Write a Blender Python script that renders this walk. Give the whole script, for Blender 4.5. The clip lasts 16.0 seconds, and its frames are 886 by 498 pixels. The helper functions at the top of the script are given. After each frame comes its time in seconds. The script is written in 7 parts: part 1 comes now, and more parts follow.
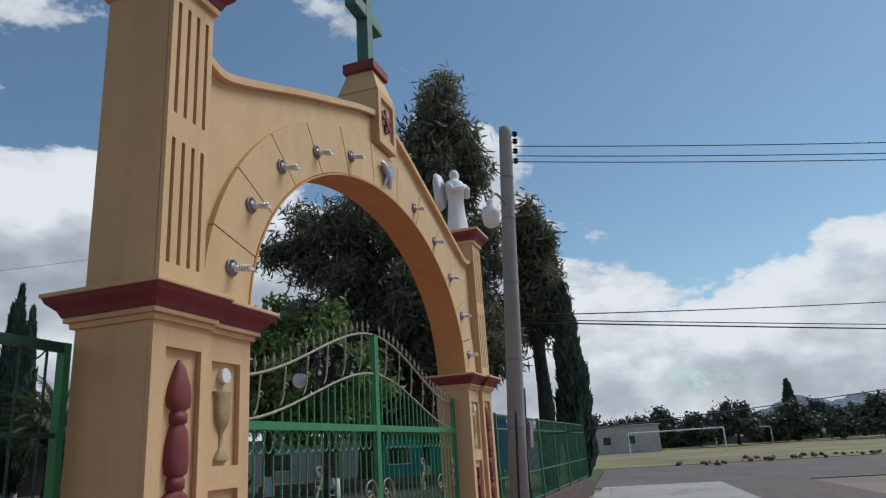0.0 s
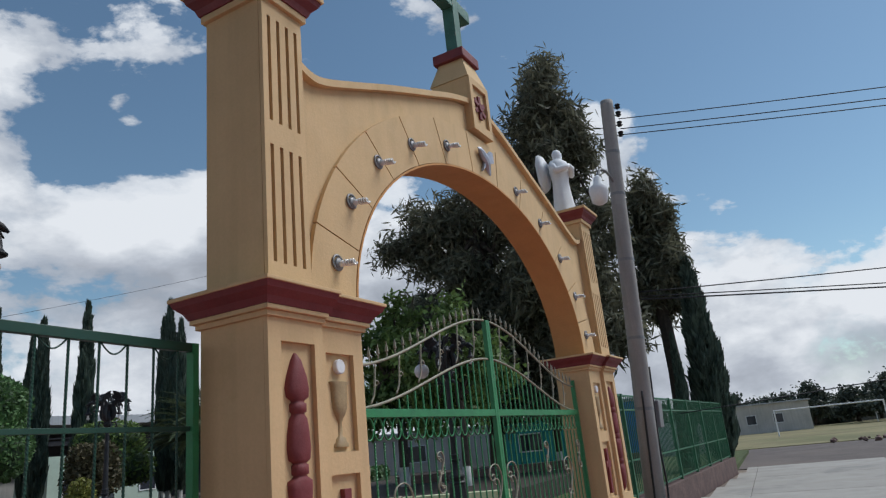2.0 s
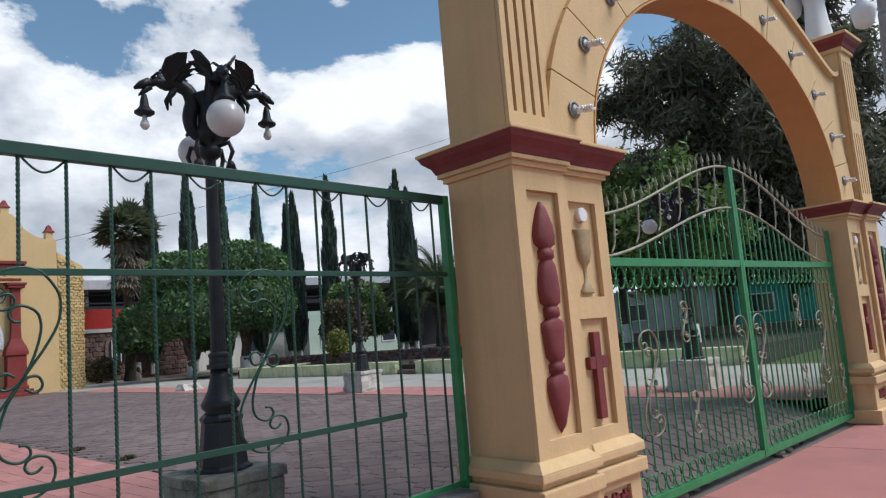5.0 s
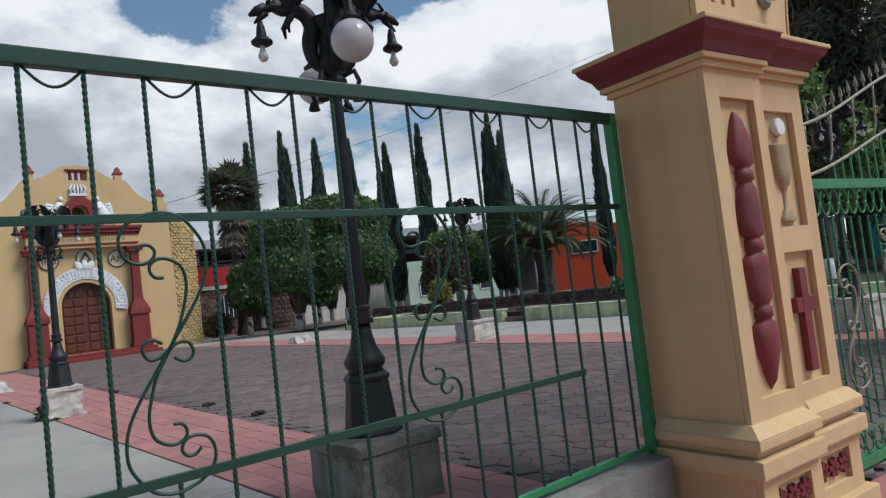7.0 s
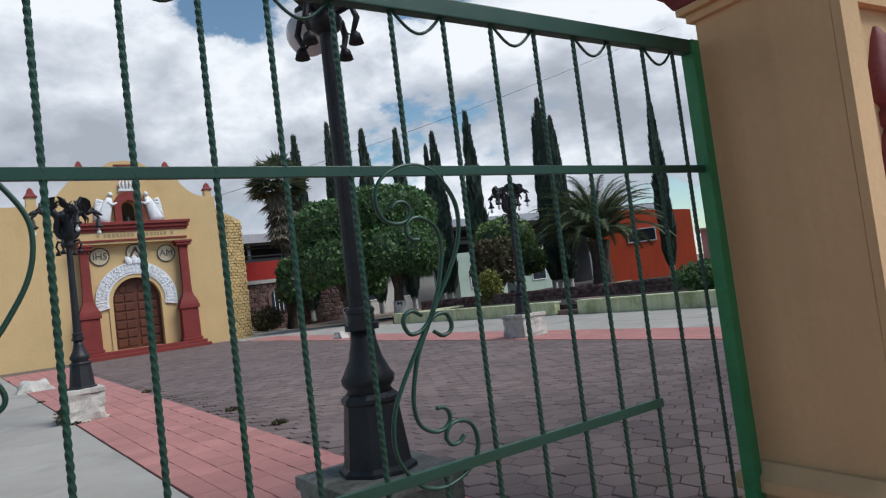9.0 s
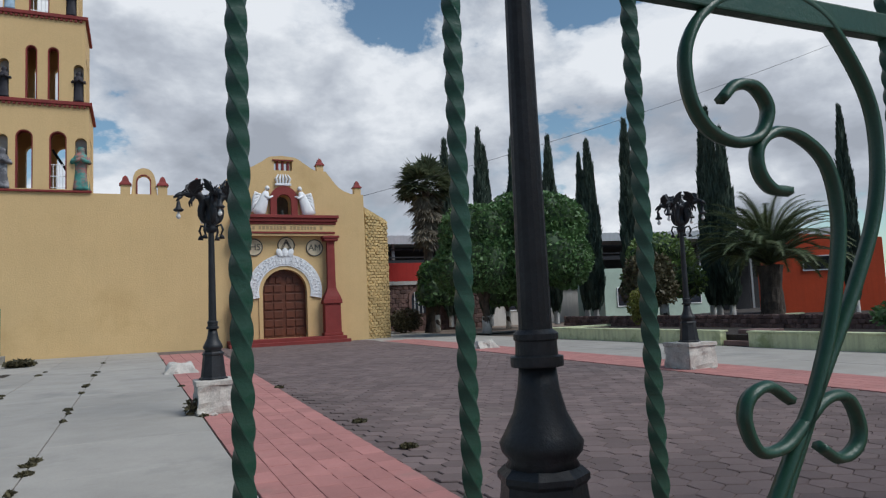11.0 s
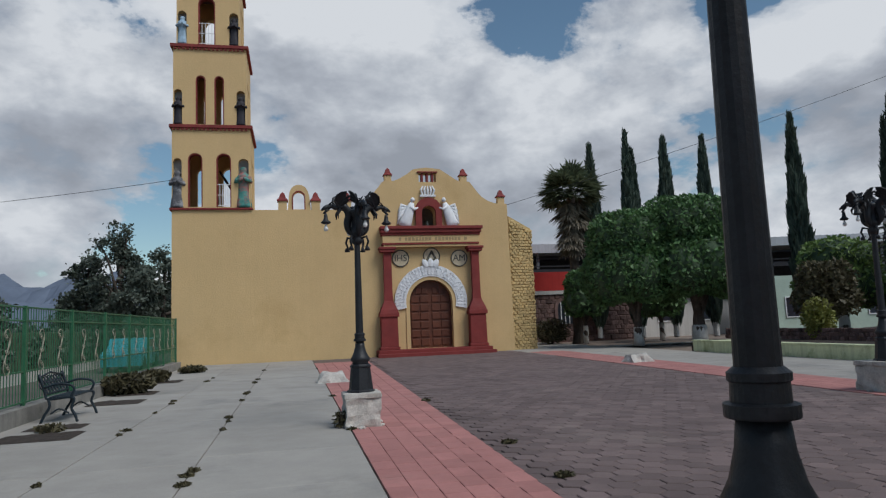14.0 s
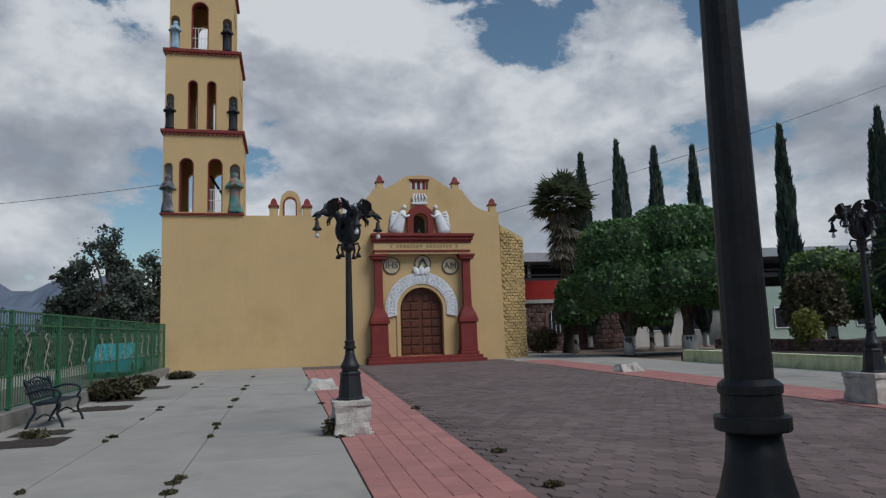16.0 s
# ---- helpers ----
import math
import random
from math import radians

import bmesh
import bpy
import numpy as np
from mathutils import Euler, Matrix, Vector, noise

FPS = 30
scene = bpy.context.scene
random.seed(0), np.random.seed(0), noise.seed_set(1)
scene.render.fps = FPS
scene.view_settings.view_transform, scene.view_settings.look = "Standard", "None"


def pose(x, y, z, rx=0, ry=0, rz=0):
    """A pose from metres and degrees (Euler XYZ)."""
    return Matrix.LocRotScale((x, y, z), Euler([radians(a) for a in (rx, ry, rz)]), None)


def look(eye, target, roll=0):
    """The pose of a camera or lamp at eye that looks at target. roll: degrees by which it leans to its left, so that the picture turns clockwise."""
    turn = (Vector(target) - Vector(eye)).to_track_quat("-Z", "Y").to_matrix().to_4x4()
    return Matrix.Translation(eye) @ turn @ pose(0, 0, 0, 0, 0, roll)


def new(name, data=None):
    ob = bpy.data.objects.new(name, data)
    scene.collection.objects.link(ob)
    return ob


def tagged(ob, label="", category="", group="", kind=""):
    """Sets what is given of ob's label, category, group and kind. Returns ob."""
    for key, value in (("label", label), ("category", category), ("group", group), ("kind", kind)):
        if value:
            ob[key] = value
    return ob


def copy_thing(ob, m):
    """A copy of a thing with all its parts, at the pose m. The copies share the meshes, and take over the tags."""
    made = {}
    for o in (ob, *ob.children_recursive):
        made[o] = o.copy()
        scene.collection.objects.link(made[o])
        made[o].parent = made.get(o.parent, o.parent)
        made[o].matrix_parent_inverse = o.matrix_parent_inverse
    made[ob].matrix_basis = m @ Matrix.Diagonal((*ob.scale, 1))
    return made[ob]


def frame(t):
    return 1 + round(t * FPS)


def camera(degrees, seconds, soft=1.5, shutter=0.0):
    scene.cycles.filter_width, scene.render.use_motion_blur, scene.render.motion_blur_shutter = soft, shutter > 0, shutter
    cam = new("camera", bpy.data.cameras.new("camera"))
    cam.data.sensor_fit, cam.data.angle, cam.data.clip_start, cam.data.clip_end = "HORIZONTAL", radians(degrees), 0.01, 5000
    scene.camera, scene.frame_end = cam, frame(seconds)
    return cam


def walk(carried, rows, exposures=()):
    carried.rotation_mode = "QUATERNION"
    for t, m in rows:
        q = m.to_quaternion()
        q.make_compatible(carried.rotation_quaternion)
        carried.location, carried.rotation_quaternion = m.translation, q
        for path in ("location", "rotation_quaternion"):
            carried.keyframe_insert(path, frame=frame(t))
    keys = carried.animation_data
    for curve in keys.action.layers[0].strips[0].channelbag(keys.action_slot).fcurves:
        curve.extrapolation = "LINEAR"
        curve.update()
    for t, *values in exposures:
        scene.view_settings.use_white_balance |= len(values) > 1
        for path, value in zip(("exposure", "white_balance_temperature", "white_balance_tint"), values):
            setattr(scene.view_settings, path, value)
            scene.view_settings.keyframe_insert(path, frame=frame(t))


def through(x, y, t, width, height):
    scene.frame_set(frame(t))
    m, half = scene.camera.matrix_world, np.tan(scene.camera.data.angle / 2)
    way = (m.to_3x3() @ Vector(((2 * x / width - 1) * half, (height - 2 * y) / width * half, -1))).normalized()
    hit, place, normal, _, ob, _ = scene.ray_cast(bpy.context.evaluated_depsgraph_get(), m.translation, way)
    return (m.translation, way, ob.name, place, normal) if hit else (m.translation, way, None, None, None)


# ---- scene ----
# camera and its walk: seconds, eye, a point looked at, roll
cam = camera(65.5, 16.0, soft=1.25)
PATH = [
    (0, (-1.453, -2.951, 1.527), (0.416, -2.516, 2.091), -3.7),
    (0.5, (-1.436, -3.085, 1.503), (0.355, -2.62, 2.263), -4.1),
    (1, (-1.452, -3.161, 1.498), (0.316, -2.627, 2.266), -4.3),
    (1.5, (-1.414, -3.106, 1.489), (0.359, -2.484, 2.174), -5.0),
    (2, (-1.401, -3.068, 1.464), (0.362, -2.311, 2.027), -5.8),
    (2.5, (-1.364, -3.006, 1.426), (0.349, -2.077, 1.879), -5.8),
    (3, (-1.356, -2.986, 1.403), (0.32, -1.956, 1.764), -5.5),
    (3.5, (-1.388, -3.016, 1.395), (0.297, -1.979, 1.688), -6.0),
    (4, (-1.378, -2.999, 1.389), (0.224, -1.834, 1.663), -5.3),
    (4.5, (-1.404, -2.96, 1.39), (0.13, -1.7, 1.635), -4.5),
    (5, (-1.467, -2.861, 1.388), (0.013, -1.537, 1.623), -4.7),
    (5.2, (-1.474, -2.756, 1.404), (-0.031, -1.392, 1.638), -5.6),
    (7.5, (-1.196, -2.021, 1.418), (0.091, -0.494, 1.517), -6.5),
    (8, (-1.009, -1.869, 1.398), (0.331, -0.388, 1.502), -7.9),
    (10.5, (-0.19, -0.715, 1.458), (0.584, 1.124, 1.587), -4.5),
    (11, (-0.153, -0.416, 1.45), (0.666, 1.401, 1.618), -2.5),
    (11.5, (-0.117, -0.225, 1.452), (0.666, 1.612, 1.56), -2.9),
    (12, (-0.051, -0.097, 1.473), (0.369, 1.856, 1.569), -3.6),
    (12.5, (-0.022, -0.015, 1.474), (0.268, 1.960, 1.596), -1.7),
    (13, (-0.033, 0.003, 1.474), (0.353, 1.961, 1.608), -1.7),
    (13.5, (-0.044, 0.032, 1.475), (0.493, 1.953, 1.621), -1.7),
    (14, (-0.044, 0.030, 1.495), (0.381, 1.972, 1.707), -2.3),
    (14.5, (-0.047, 0.034, 1.509), (0.359, 1.96, 1.865), -2.1),
    (15, (-0.044, 0.036, 1.497), (0.339, 1.948, 1.939), -1.6),
    (15.5, (-0.047, 0.036, 1.502), (0.356, 1.956, 1.891), -1.5),
    (16, (-0.044, 0.037, 1.499), (0.406, 1.971, 1.732), -1.8),
]
EXPOSURES = [(0.0, -0.05, 6250, 10), (2.0, -0.03, 6250, 10), (3.0, 0.10, 6250, 10), (3.5, 0.18, 6250, 10), (4.5, 0.36, 6250, 10), (5.2, 0.32, 6250, 10), (7.5, 0.10, 6250, 10), (8.0, 0.22, 6250, 10), (10.5, 0.07, 6250, 10), (11.5, -0.08, 6250, 10), (12.5, -0.20, 6250, 10), (14.0, -0.28, 6250, 10), (15.0, -0.36, 6250, 10), (16.0, -0.40, 6250, 10)]
walk(cam, [(t, look(eye, target, roll)) for t, eye, target, roll in PATH], EXPOSURES)

# ---- light: a hazy high sun from the street side, and a sky full of cumulus ----
SUN_ELEVATION, SUN_AZIMUTH = radians(52), radians(140)     # azimuth from +y, turning towards +x


def make_world():
    world = bpy.data.worlds.new("sky")
    scene.world = world
    world.use_nodes = True
    nt = world.node_tree
    nt.nodes.clear()
    N, L = nt.nodes.new, nt.links.new

    def math_node(op, a, b=None, c=None):
        n = N("ShaderNodeMath")
        n.operation = op
        for i, v in enumerate((a, b, c)):
            if v is None:
                continue
            if isinstance(v, (int, float)):
                n.inputs[i].default_value = v
            else:
                L(v, n.inputs[i])
        return n.outputs[0]

    def ramp(value, stops):
        r = N("ShaderNodeValToRGB")
        L(value, r.inputs[0])
        e = r.color_ramp.elements
        while len(e) < len(stops):
            e.new(0.5)
        for q, (p, c) in zip(e, stops):
            q.position, q.color = p, (*c, 1) if isinstance(c, tuple) else (c, c, c, 1)
        return r.outputs[0]

    out, back = N("ShaderNodeOutputWorld"), N("ShaderNodeBackground")
    sky = N("ShaderNodeTexSky")
    sky.sky_type, sky.sun_disc = "NISHITA", False
    sky.sun_elevation, sky.sun_rotation = SUN_ELEVATION, SUN_AZIMUTH
    sky.air_density, sky.dust_density, sky.ozone_density = 1.0, 0.3, 0.7
    dim = N("ShaderNodeMix")
    dim.data_type, dim.blend_type = "RGBA", "MULTIPLY"
    dim.inputs[0].default_value = 1
    L(sky.outputs[0], dim.inputs[6])
    dim.inputs[7].default_value = (SKY * 1.0, SKY * 1.11, SKY * 1.05, 1)
    coord, sep = N("ShaderNodeTexCoord"), N("ShaderNodeSeparateXYZ")
    L(coord.outputs["Generated"], sep.inputs[0])
    x, y, z = sep.outputs
    up = math_node("MAXIMUM", z, 0.0)

    def cloud(dz, scale, detail, rough):
        comb = N("ShaderNodeCombineXYZ")
        L(math_node("ADD", x, CLOUD_SEED), comb.inputs[0])
        L(y, comb.inputs[1])
        L(math_node("ADD", math_node("MULTIPLY", z, 1.75), dz), comb.inputs[2])
        n = N("ShaderNodeTexNoise")
        n.inputs["Scale"].default_value, n.inputs["Detail"].default_value, n.inputs["Roughness"].default_value = scale, detail, rough
        n.inputs["Distortion"].default_value = 0.15
        L(comb.outputs[0], n.inputs["Vector"])
        return n.outputs["Fac"]

    body = cloud(0.0, 3.0, 10, 0.56)
    above = cloud(0.13, 3.0, 5, 0.50)
    # banks of cumulus low down, higher over the church than over the street
    reach = math_node("ADD", 0.38, math_node("MULTIPLY", y, 0.24))
    bank = math_node("MAXIMUM", math_node("SUBTRACT", 1.0, math_node("DIVIDE", up, reach)), -0.45)
    billow = math_node("SUBTRACT", cloud(0.4, 11.0, 8, 0.58), 0.5)
    cover = math_node("ADD", math_node("ADD", body, math_node("MULTIPLY", billow, 0.10)), math_node("MULTIPLY", bank, 0.25))
    mask = ramp(cover, ((0.562, 0.0), (0.590, 0.82), (0.64, 1.0)))
    lit = math_node("ADD", math_node("MULTIPLY", math_node("SUBTRACT", body, above), 2.9), 0.70)
    lit = math_node("SUBTRACT", lit, math_node("MULTIPLY", math_node("SUBTRACT", body, 0.5), 0.9))
    lit = math_node("ADD", lit, math_node("MULTIPLY", billow, 1.1))
    tone = ramp(lit, ((0.22, (0.36, 0.385, 0.43)), (0.50, (0.47, 0.50, 0.55)), (0.70, (0.60, 0.63, 0.67)), (0.95, (0.80, 0.82, 0.84))))
    mix = N("ShaderNodeMix")
    mix.data_type = "RGBA"
    L(mask, mix.inputs[0])
    L(dim.outputs[2], mix.inputs[6])
    L(tone, mix.inputs[7])
    L(mix.outputs[2], back.inputs[0])
    back.inputs[1].default_value = 1.0
    L(back.outputs[0], out.inputs[0])


SKY, CLOUD_SEED = 0.093, 5.35
make_world()
sun = new("sun", bpy.data.lights.new("sun", "SUN"))
sun.data.energy, sun.data.angle, sun.data.color = 2.9, radians(30), (1.0, 0.97, 0.93)
sun.matrix_world = look((0, 0, 40), Vector((0, 0, 40)) - Vector((math.sin(SUN_AZIMUTH) * math.cos(SUN_ELEVATION), math.cos(SUN_AZIMUTH) * math.cos(SUN_ELEVATION), math.sin(SUN_ELEVATION))))

# ---- materials ----
def material(name, colour, rough=0.8, metal=0.0, vary=0.12, scale=6.0, grain=60.0, bump=0.2, stain=None, stain_scale=1.3, stain_at=0.60, spec=0.4, jitter=0.0, island=0.0, streak=0.0, height=0.01, wear=None, wear_at=0.66, wear_scale=24.0):
    m = bpy.data.materials.new(name)
    m.use_nodes = True
    nt = m.node_tree
    N, L = nt.nodes.new, nt.links.new
    b = nt.nodes["Principled BSDF"]
    b.inputs["Roughness"].default_value, b.inputs["Metallic"].default_value = rough, metal
    b.inputs["Specular IOR Level"].default_value = spec
    tc = N("ShaderNodeTexCoord")
    geo = N("ShaderNodeNewGeometry")

    def noise_at(s, detail=5, r=0.6, stretch=None):
        n = N("ShaderNodeTexNoise")
        n.inputs["Scale"].default_value, n.inputs["Detail"].default_value, n.inputs["Roughness"].default_value = s, detail, r
        if stretch:
            mp = N("ShaderNodeMapping")
            mp.inputs["Scale"].default_value = stretch
            L(geo.outputs["Position"], mp.inputs[0])
            L(mp.outputs[0], n.inputs["Vector"])
        else:
            L(geo.outputs["Position"], n.inputs["Vector"])
        return n.outputs["Fac"]

    def blend(kind, fac, a, c):
        x = N("ShaderNodeMix")
        x.data_type, x.blend_type = "RGBA", kind
        if isinstance(fac, float):
            x.inputs[0].default_value = fac
        else:
            L(fac, x.inputs[0])
        for i, v in ((6, a), (7, c)):
            if isinstance(v, tuple):
                x.inputs[i].default_value = (*v, 1)
            else:
                L(v, x.inputs[i])
        return x.outputs[2]

    def remap(v, lo, hi, to0, to1):
        r = N("ShaderNodeMapRange")
        r.inputs["From Min"].default_value, r.inputs["From Max"].default_value = lo, hi
        r.inputs["To Min"].default_value, r.inputs["To Max"].default_value = to0, to1
        L(v, r.inputs["Value"])
        return r.outputs[0]

    def grey(v):
        c = N("ShaderNodeCombineXYZ")
        for i in range(3):
            L(v, c.inputs[i])
        return c.outputs[0]

    col = blend("MULTIPLY", 1.0, colour, grey(remap(noise_at(scale), 0.3, 0.7, 1 - vary, 1 + vary)))
    col = blend("MULTIPLY", 1.0, col, grey(remap(noise_at(grain, 3), 0.3, 0.7, 1 - vary * 0.6, 1 + vary * 0.6)))
    if stain:
        col = blend("MIX", remap(noise_at(stain_scale, 8, 0.68), stain_at, stain_at + 0.12, 0.0, 0.75), col, stain)
    if streak:
        col = blend("MULTIPLY", 1.0, col, grey(remap(noise_at(1.0, 6, 0.6, (7.0, 7.0, 0.35)), 0.42, 0.75, 1.0, 1 - streak)))
    if wear:
        col = blend("MIX", remap(noise_at(wear_scale, 6, 0.65), wear_at, wear_at + 0.03, 0.0, 1.0), col, wear)
    if jitter:
        info = N("ShaderNodeObjectInfo")
        col = blend("MULTIPLY", 1.0, col, grey(remap(info.outputs["Random"], 0, 1, 1 - jitter, 1 + jitter)))
    if island:
        col = blend("MULTIPLY", 1.0, col, grey(remap(geo.outputs["Random Per Island"], 0, 1, 1 - island, 1 + island)))
    L(col, b.inputs["Base Color"])
    L(remap(noise_at(scale * 3), 0.3, 0.7, max(rough - 0.08, 0.03), min(rough + 0.08, 1)), b.inputs["Roughness"])
    if bump:
        bp = N("ShaderNodeBump")
        bp.inputs["Strength"].default_value, bp.inputs["Distance"].default_value = bump, height
        L(noise_at(grain, 4), bp.inputs["Height"])
        L(bp.outputs[0], b.inputs["Normal"])
    return m


def leaf_material(name, colour, vary=0.45, through=0.25, rough=0.55):
    m = material(name, colour, rough, vary=0.18, scale=1.1, grain=9, bump=0, island=vary, spec=0.3)
    nt = m.node_tree
    N, L = nt.nodes.new, nt.links.new
    b = nt.nodes["Principled BSDF"]
    t, mx = N("ShaderNodeBsdfTranslucent"), N("ShaderNodeMixShader")
    src = b.inputs["Base Color"].links[0].from_socket
    L(src, t.inputs[0])
    mx.inputs[0].default_value = through
    L(b.outputs[0], mx.inputs[1])
    L(t.outputs[0], mx.inputs[2])
    L(mx.outputs[0], nt.nodes["Material Output"].inputs[0])
    return m


def glass_material(name, colour, rough=0.05):
    m = bpy.data.materials.new(name)
    m.use_nodes = True
    b = m.node_tree.nodes["Principled BSDF"]
    b.inputs["Base Color"].default_value = (*colour, 1)
    b.inputs["Roughness"].default_value, b.inputs["Transmission Weight"].default_value = rough, 0.85
    return m


M = {}
M["gate_yellow"] = material("yellow_plaster", (0.615, 0.425, 0.225), 0.85, vary=0.05, scale=2.2, grain=45, bump=0.35, stain=(0.53, 0.365, 0.18), stain_at=0.58, streak=0.10, height=0.006)
M["soffit"] = material("ochre_plaster", (0.54, 0.275, 0.10), 0.85, vary=0.06, scale=2.5, grain=45, bump=0.3, streak=0.06)
# maroon darkened far below the trim: the slots' shade is in this colour
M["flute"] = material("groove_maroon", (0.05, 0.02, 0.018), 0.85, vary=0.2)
M["maroon"] = material("maroon_paint", (0.175, 0.034, 0.036), 0.62, vary=0.14, scale=5, grain=70, bump=0.2, wear=(0.30, 0.10, 0.08), wear_at=0.70)
M["church_yellow"] = material("church_plaster", (0.60, 0.42, 0.205), 0.88, vary=0.05, scale=0.6, grain=20, bump=0.4, stain=(0.53, 0.36, 0.165), stain_scale=0.35, stain_at=0.56, streak=0.03, height=0.02)
M["church_red"] = material("church_maroon", (0.20, 0.030, 0.026), 0.75, vary=0.16, scale=1.5, grain=30, bump=0.3)
M["white"] = material("white_plaster", (0.74, 0.75, 0.76), 0.7, vary=0.06, scale=4, grain=40, bump=0.25, streak=0.12)
M["medallion"] = material("dark_grey_plaster", (0.09, 0.085, 0.075), 0.8, vary=0.2, scale=6)
M["cream"] = material("cream_plaster", (0.62, 0.52, 0.36), 0.85, vary=0.12, scale=5, streak=0.15)
M["chalice"] = material("brass_paint", (0.33, 0.235, 0.12), 0.55, vary=0.15, scale=12, bump=0.2)
M["green"] = material("green_enamel", (0.032, 0.205, 0.075), 0.42, vary=0.16, scale=8, grain=90, bump=0.15, wear=(0.07, 0.10, 0.06), wear_at=0.72)
M["rail_green"] = material("weathered_green_enamel", (0.030, 0.125, 0.060), 0.5, vary=0.2, scale=6, grain=90, bump=0.15, wear=(0.08, 0.09, 0.07), wear_at=0.7)
M["dark_green"] = material("dark_green_enamel", (0.0125, 0.054, 0.034), 0.40, vary=0.12, scale=5, grain=200, bump=0.12)
M["gilt"] = material("faded_gilt", (0.27, 0.26, 0.19), 0.5, vary=0.25, scale=15, bump=0.2)
M["lamp"] = material("black_enamel", (0.017, 0.019, 0.022), 0.50, vary=0.3, scale=8, grain=60, bump=0.25, wear=(0.11, 0.11, 0.10), wear_at=0.74, wear_scale=30, spec=0.35)
M["globe"] = material("opal_glass", (0.62, 0.60, 0.60), 0.18, vary=0.05, scale=5, bump=0.0, spec=0.5)
M["bulb"] = material("bulb_glass", (0.72, 0.72, 0.70), 0.15, vary=0.08, scale=14, bump=0.0)
M["concrete"] = material("pale_concrete", (0.33, 0.312, 0.28), 0.9, vary=0.10, scale=1.6, grain=70, bump=0.3, stain=(0.22, 0.215, 0.20), stain_scale=0.5, stain_at=0.54, jitter=0.06, height=0.004)
M["concrete_wall"] = material("weathered_concrete", (0.25, 0.24, 0.215), 0.92, vary=0.2, scale=3, grain=50, bump=0.5, stain=(0.09, 0.085, 0.07), stain_scale=2.5, stain_at=0.56, streak=0.3)
M["pedestal"] = material("limewashed_rubble", (0.50, 0.475, 0.43), 0.92, vary=0.2, scale=5, grain=40, bump=0.6, stain=(0.20, 0.12, 0.09), stain_scale=3.5, stain_at=0.57, streak=0.2)
M["mossy"] = material("mossy_concrete", (0.24, 0.225, 0.19), 0.92, vary=0.25, scale=6, grain=45, bump=0.6, stain=(0.07, 0.066, 0.045), stain_scale=5, stain_at=0.52, streak=0.6)
M["joint"] = material("joint_sand", (0.125, 0.100, 0.088), 0.95, vary=0.25, scale=4, grain=80, bump=0.3)
M["pink"] = material("pink_paver", (0.39, 0.175, 0.157), 0.85, vary=0.10, scale=2.5, grain=70, bump=0.3, stain=(0.30, 0.17, 0.15), stain_scale=1.2, stain_at=0.57, jitter=0.10, island=0.08, height=0.004)
M["pink_slab"] = material("pink_concrete", (0.385, 0.155, 0.138), 0.85, vary=0.09, scale=1.3, grain=60, bump=0.3, stain=(0.30, 0.14, 0.125), stain_scale=0.9, stain_at=0.56, jitter=0.05)
M["paver"] = material("hexagonal_paver", (0.142, 0.105, 0.099), 0.85, vary=0.16, scale=0.8, grain=80, bump=0.4, stain=(0.19, 0.15, 0.135), stain_scale=0.45, stain_at=0.56, jitter=0.20, island=0.20, height=0.004)
M["earth"] = material("dry_earth", (0.21, 0.165, 0.13), 0.95, vary=0.2, scale=0.25, grain=8, bump=0.4, stain=(0.13, 0.10, 0.085), stain_scale=0.08, stain_at=0.52)
M["soil"] = material("dark_soil", (0.045, 0.035, 0.028), 0.95, vary=0.4, scale=9, grain=70, bump=0.8)
M["asphalt"] = material("worn_asphalt", (0.115, 0.095, 0.085), 0.92, vary=0.2, scale=0.5, grain=60, bump=0.4, stain=(0.16, 0.13, 0.11), stain_scale=0.12, stain_at=0.52)
M["field"] = material("dry_grass_field", (0.20, 0.175, 0.085), 0.95, vary=0.3, scale=0.15, grain=5, bump=0.3, stain=(0.11, 0.12, 0.045), stain_scale=0.06, stain_at=0.52)
M["lawn"] = material("lawn", (0.065, 0.085, 0.025), 0.95, vary=0.35, scale=2, grain=90, bump=0.8)
M["stone"] = material("yellow_rubble", (0.50, 0.36, 0.165), 0.9, vary=0.14, scale=2.5, grain=25, bump=0.6, island=0.13, height=0.02)
M["dark_stone"] = material("reddish_rubble", (0.135, 0.085, 0.075), 0.9, vary=0.3, scale=3, grain=25, bump=0.5, island=0.4)
M["wood"] = material("varnished_door_wood", (0.115, 0.035, 0.016), 0.5, vary=0.25, scale=3, grain=35, bump=0.2, streak=0.25)
# plaster much darker than the walls: interior shade is put into its colour
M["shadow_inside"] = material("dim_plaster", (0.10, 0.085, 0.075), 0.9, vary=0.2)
M["planter"] = material("lime_green_wall", (0.60, 0.64, 0.40), 0.88, vary=0.1, scale=1.2, grain=35, bump=0.3, stain=(0.24, 0.28, 0.12), stain_scale=1.1, stain_at=0.54, streak=0.3)
M["bark"] = material("grey_bark", (0.085, 0.068, 0.055), 0.95, vary=0.3, scale=6, grain=28, bump=0.9, streak=0.4)
M["limewash"] = material("limewashed_bark", (0.55, 0.54, 0.51), 0.9, vary=0.15, scale=6, grain=28, bump=0.7, streak=0.2)
M["pole"] = material("pole_concrete", (0.30, 0.285, 0.27), 0.9, vary=0.12, scale=2, grain=45, bump=0.35, streak=0.25)
M["wire"] = material("black_cable", (0.02, 0.02, 0.022), 0.6, vary=0.1, bump=0)
M["steel"] = material("grey_steel", (0.22, 0.22, 0.225), 0.5, metal=0.4, vary=0.15, scale=8, bump=0.1)
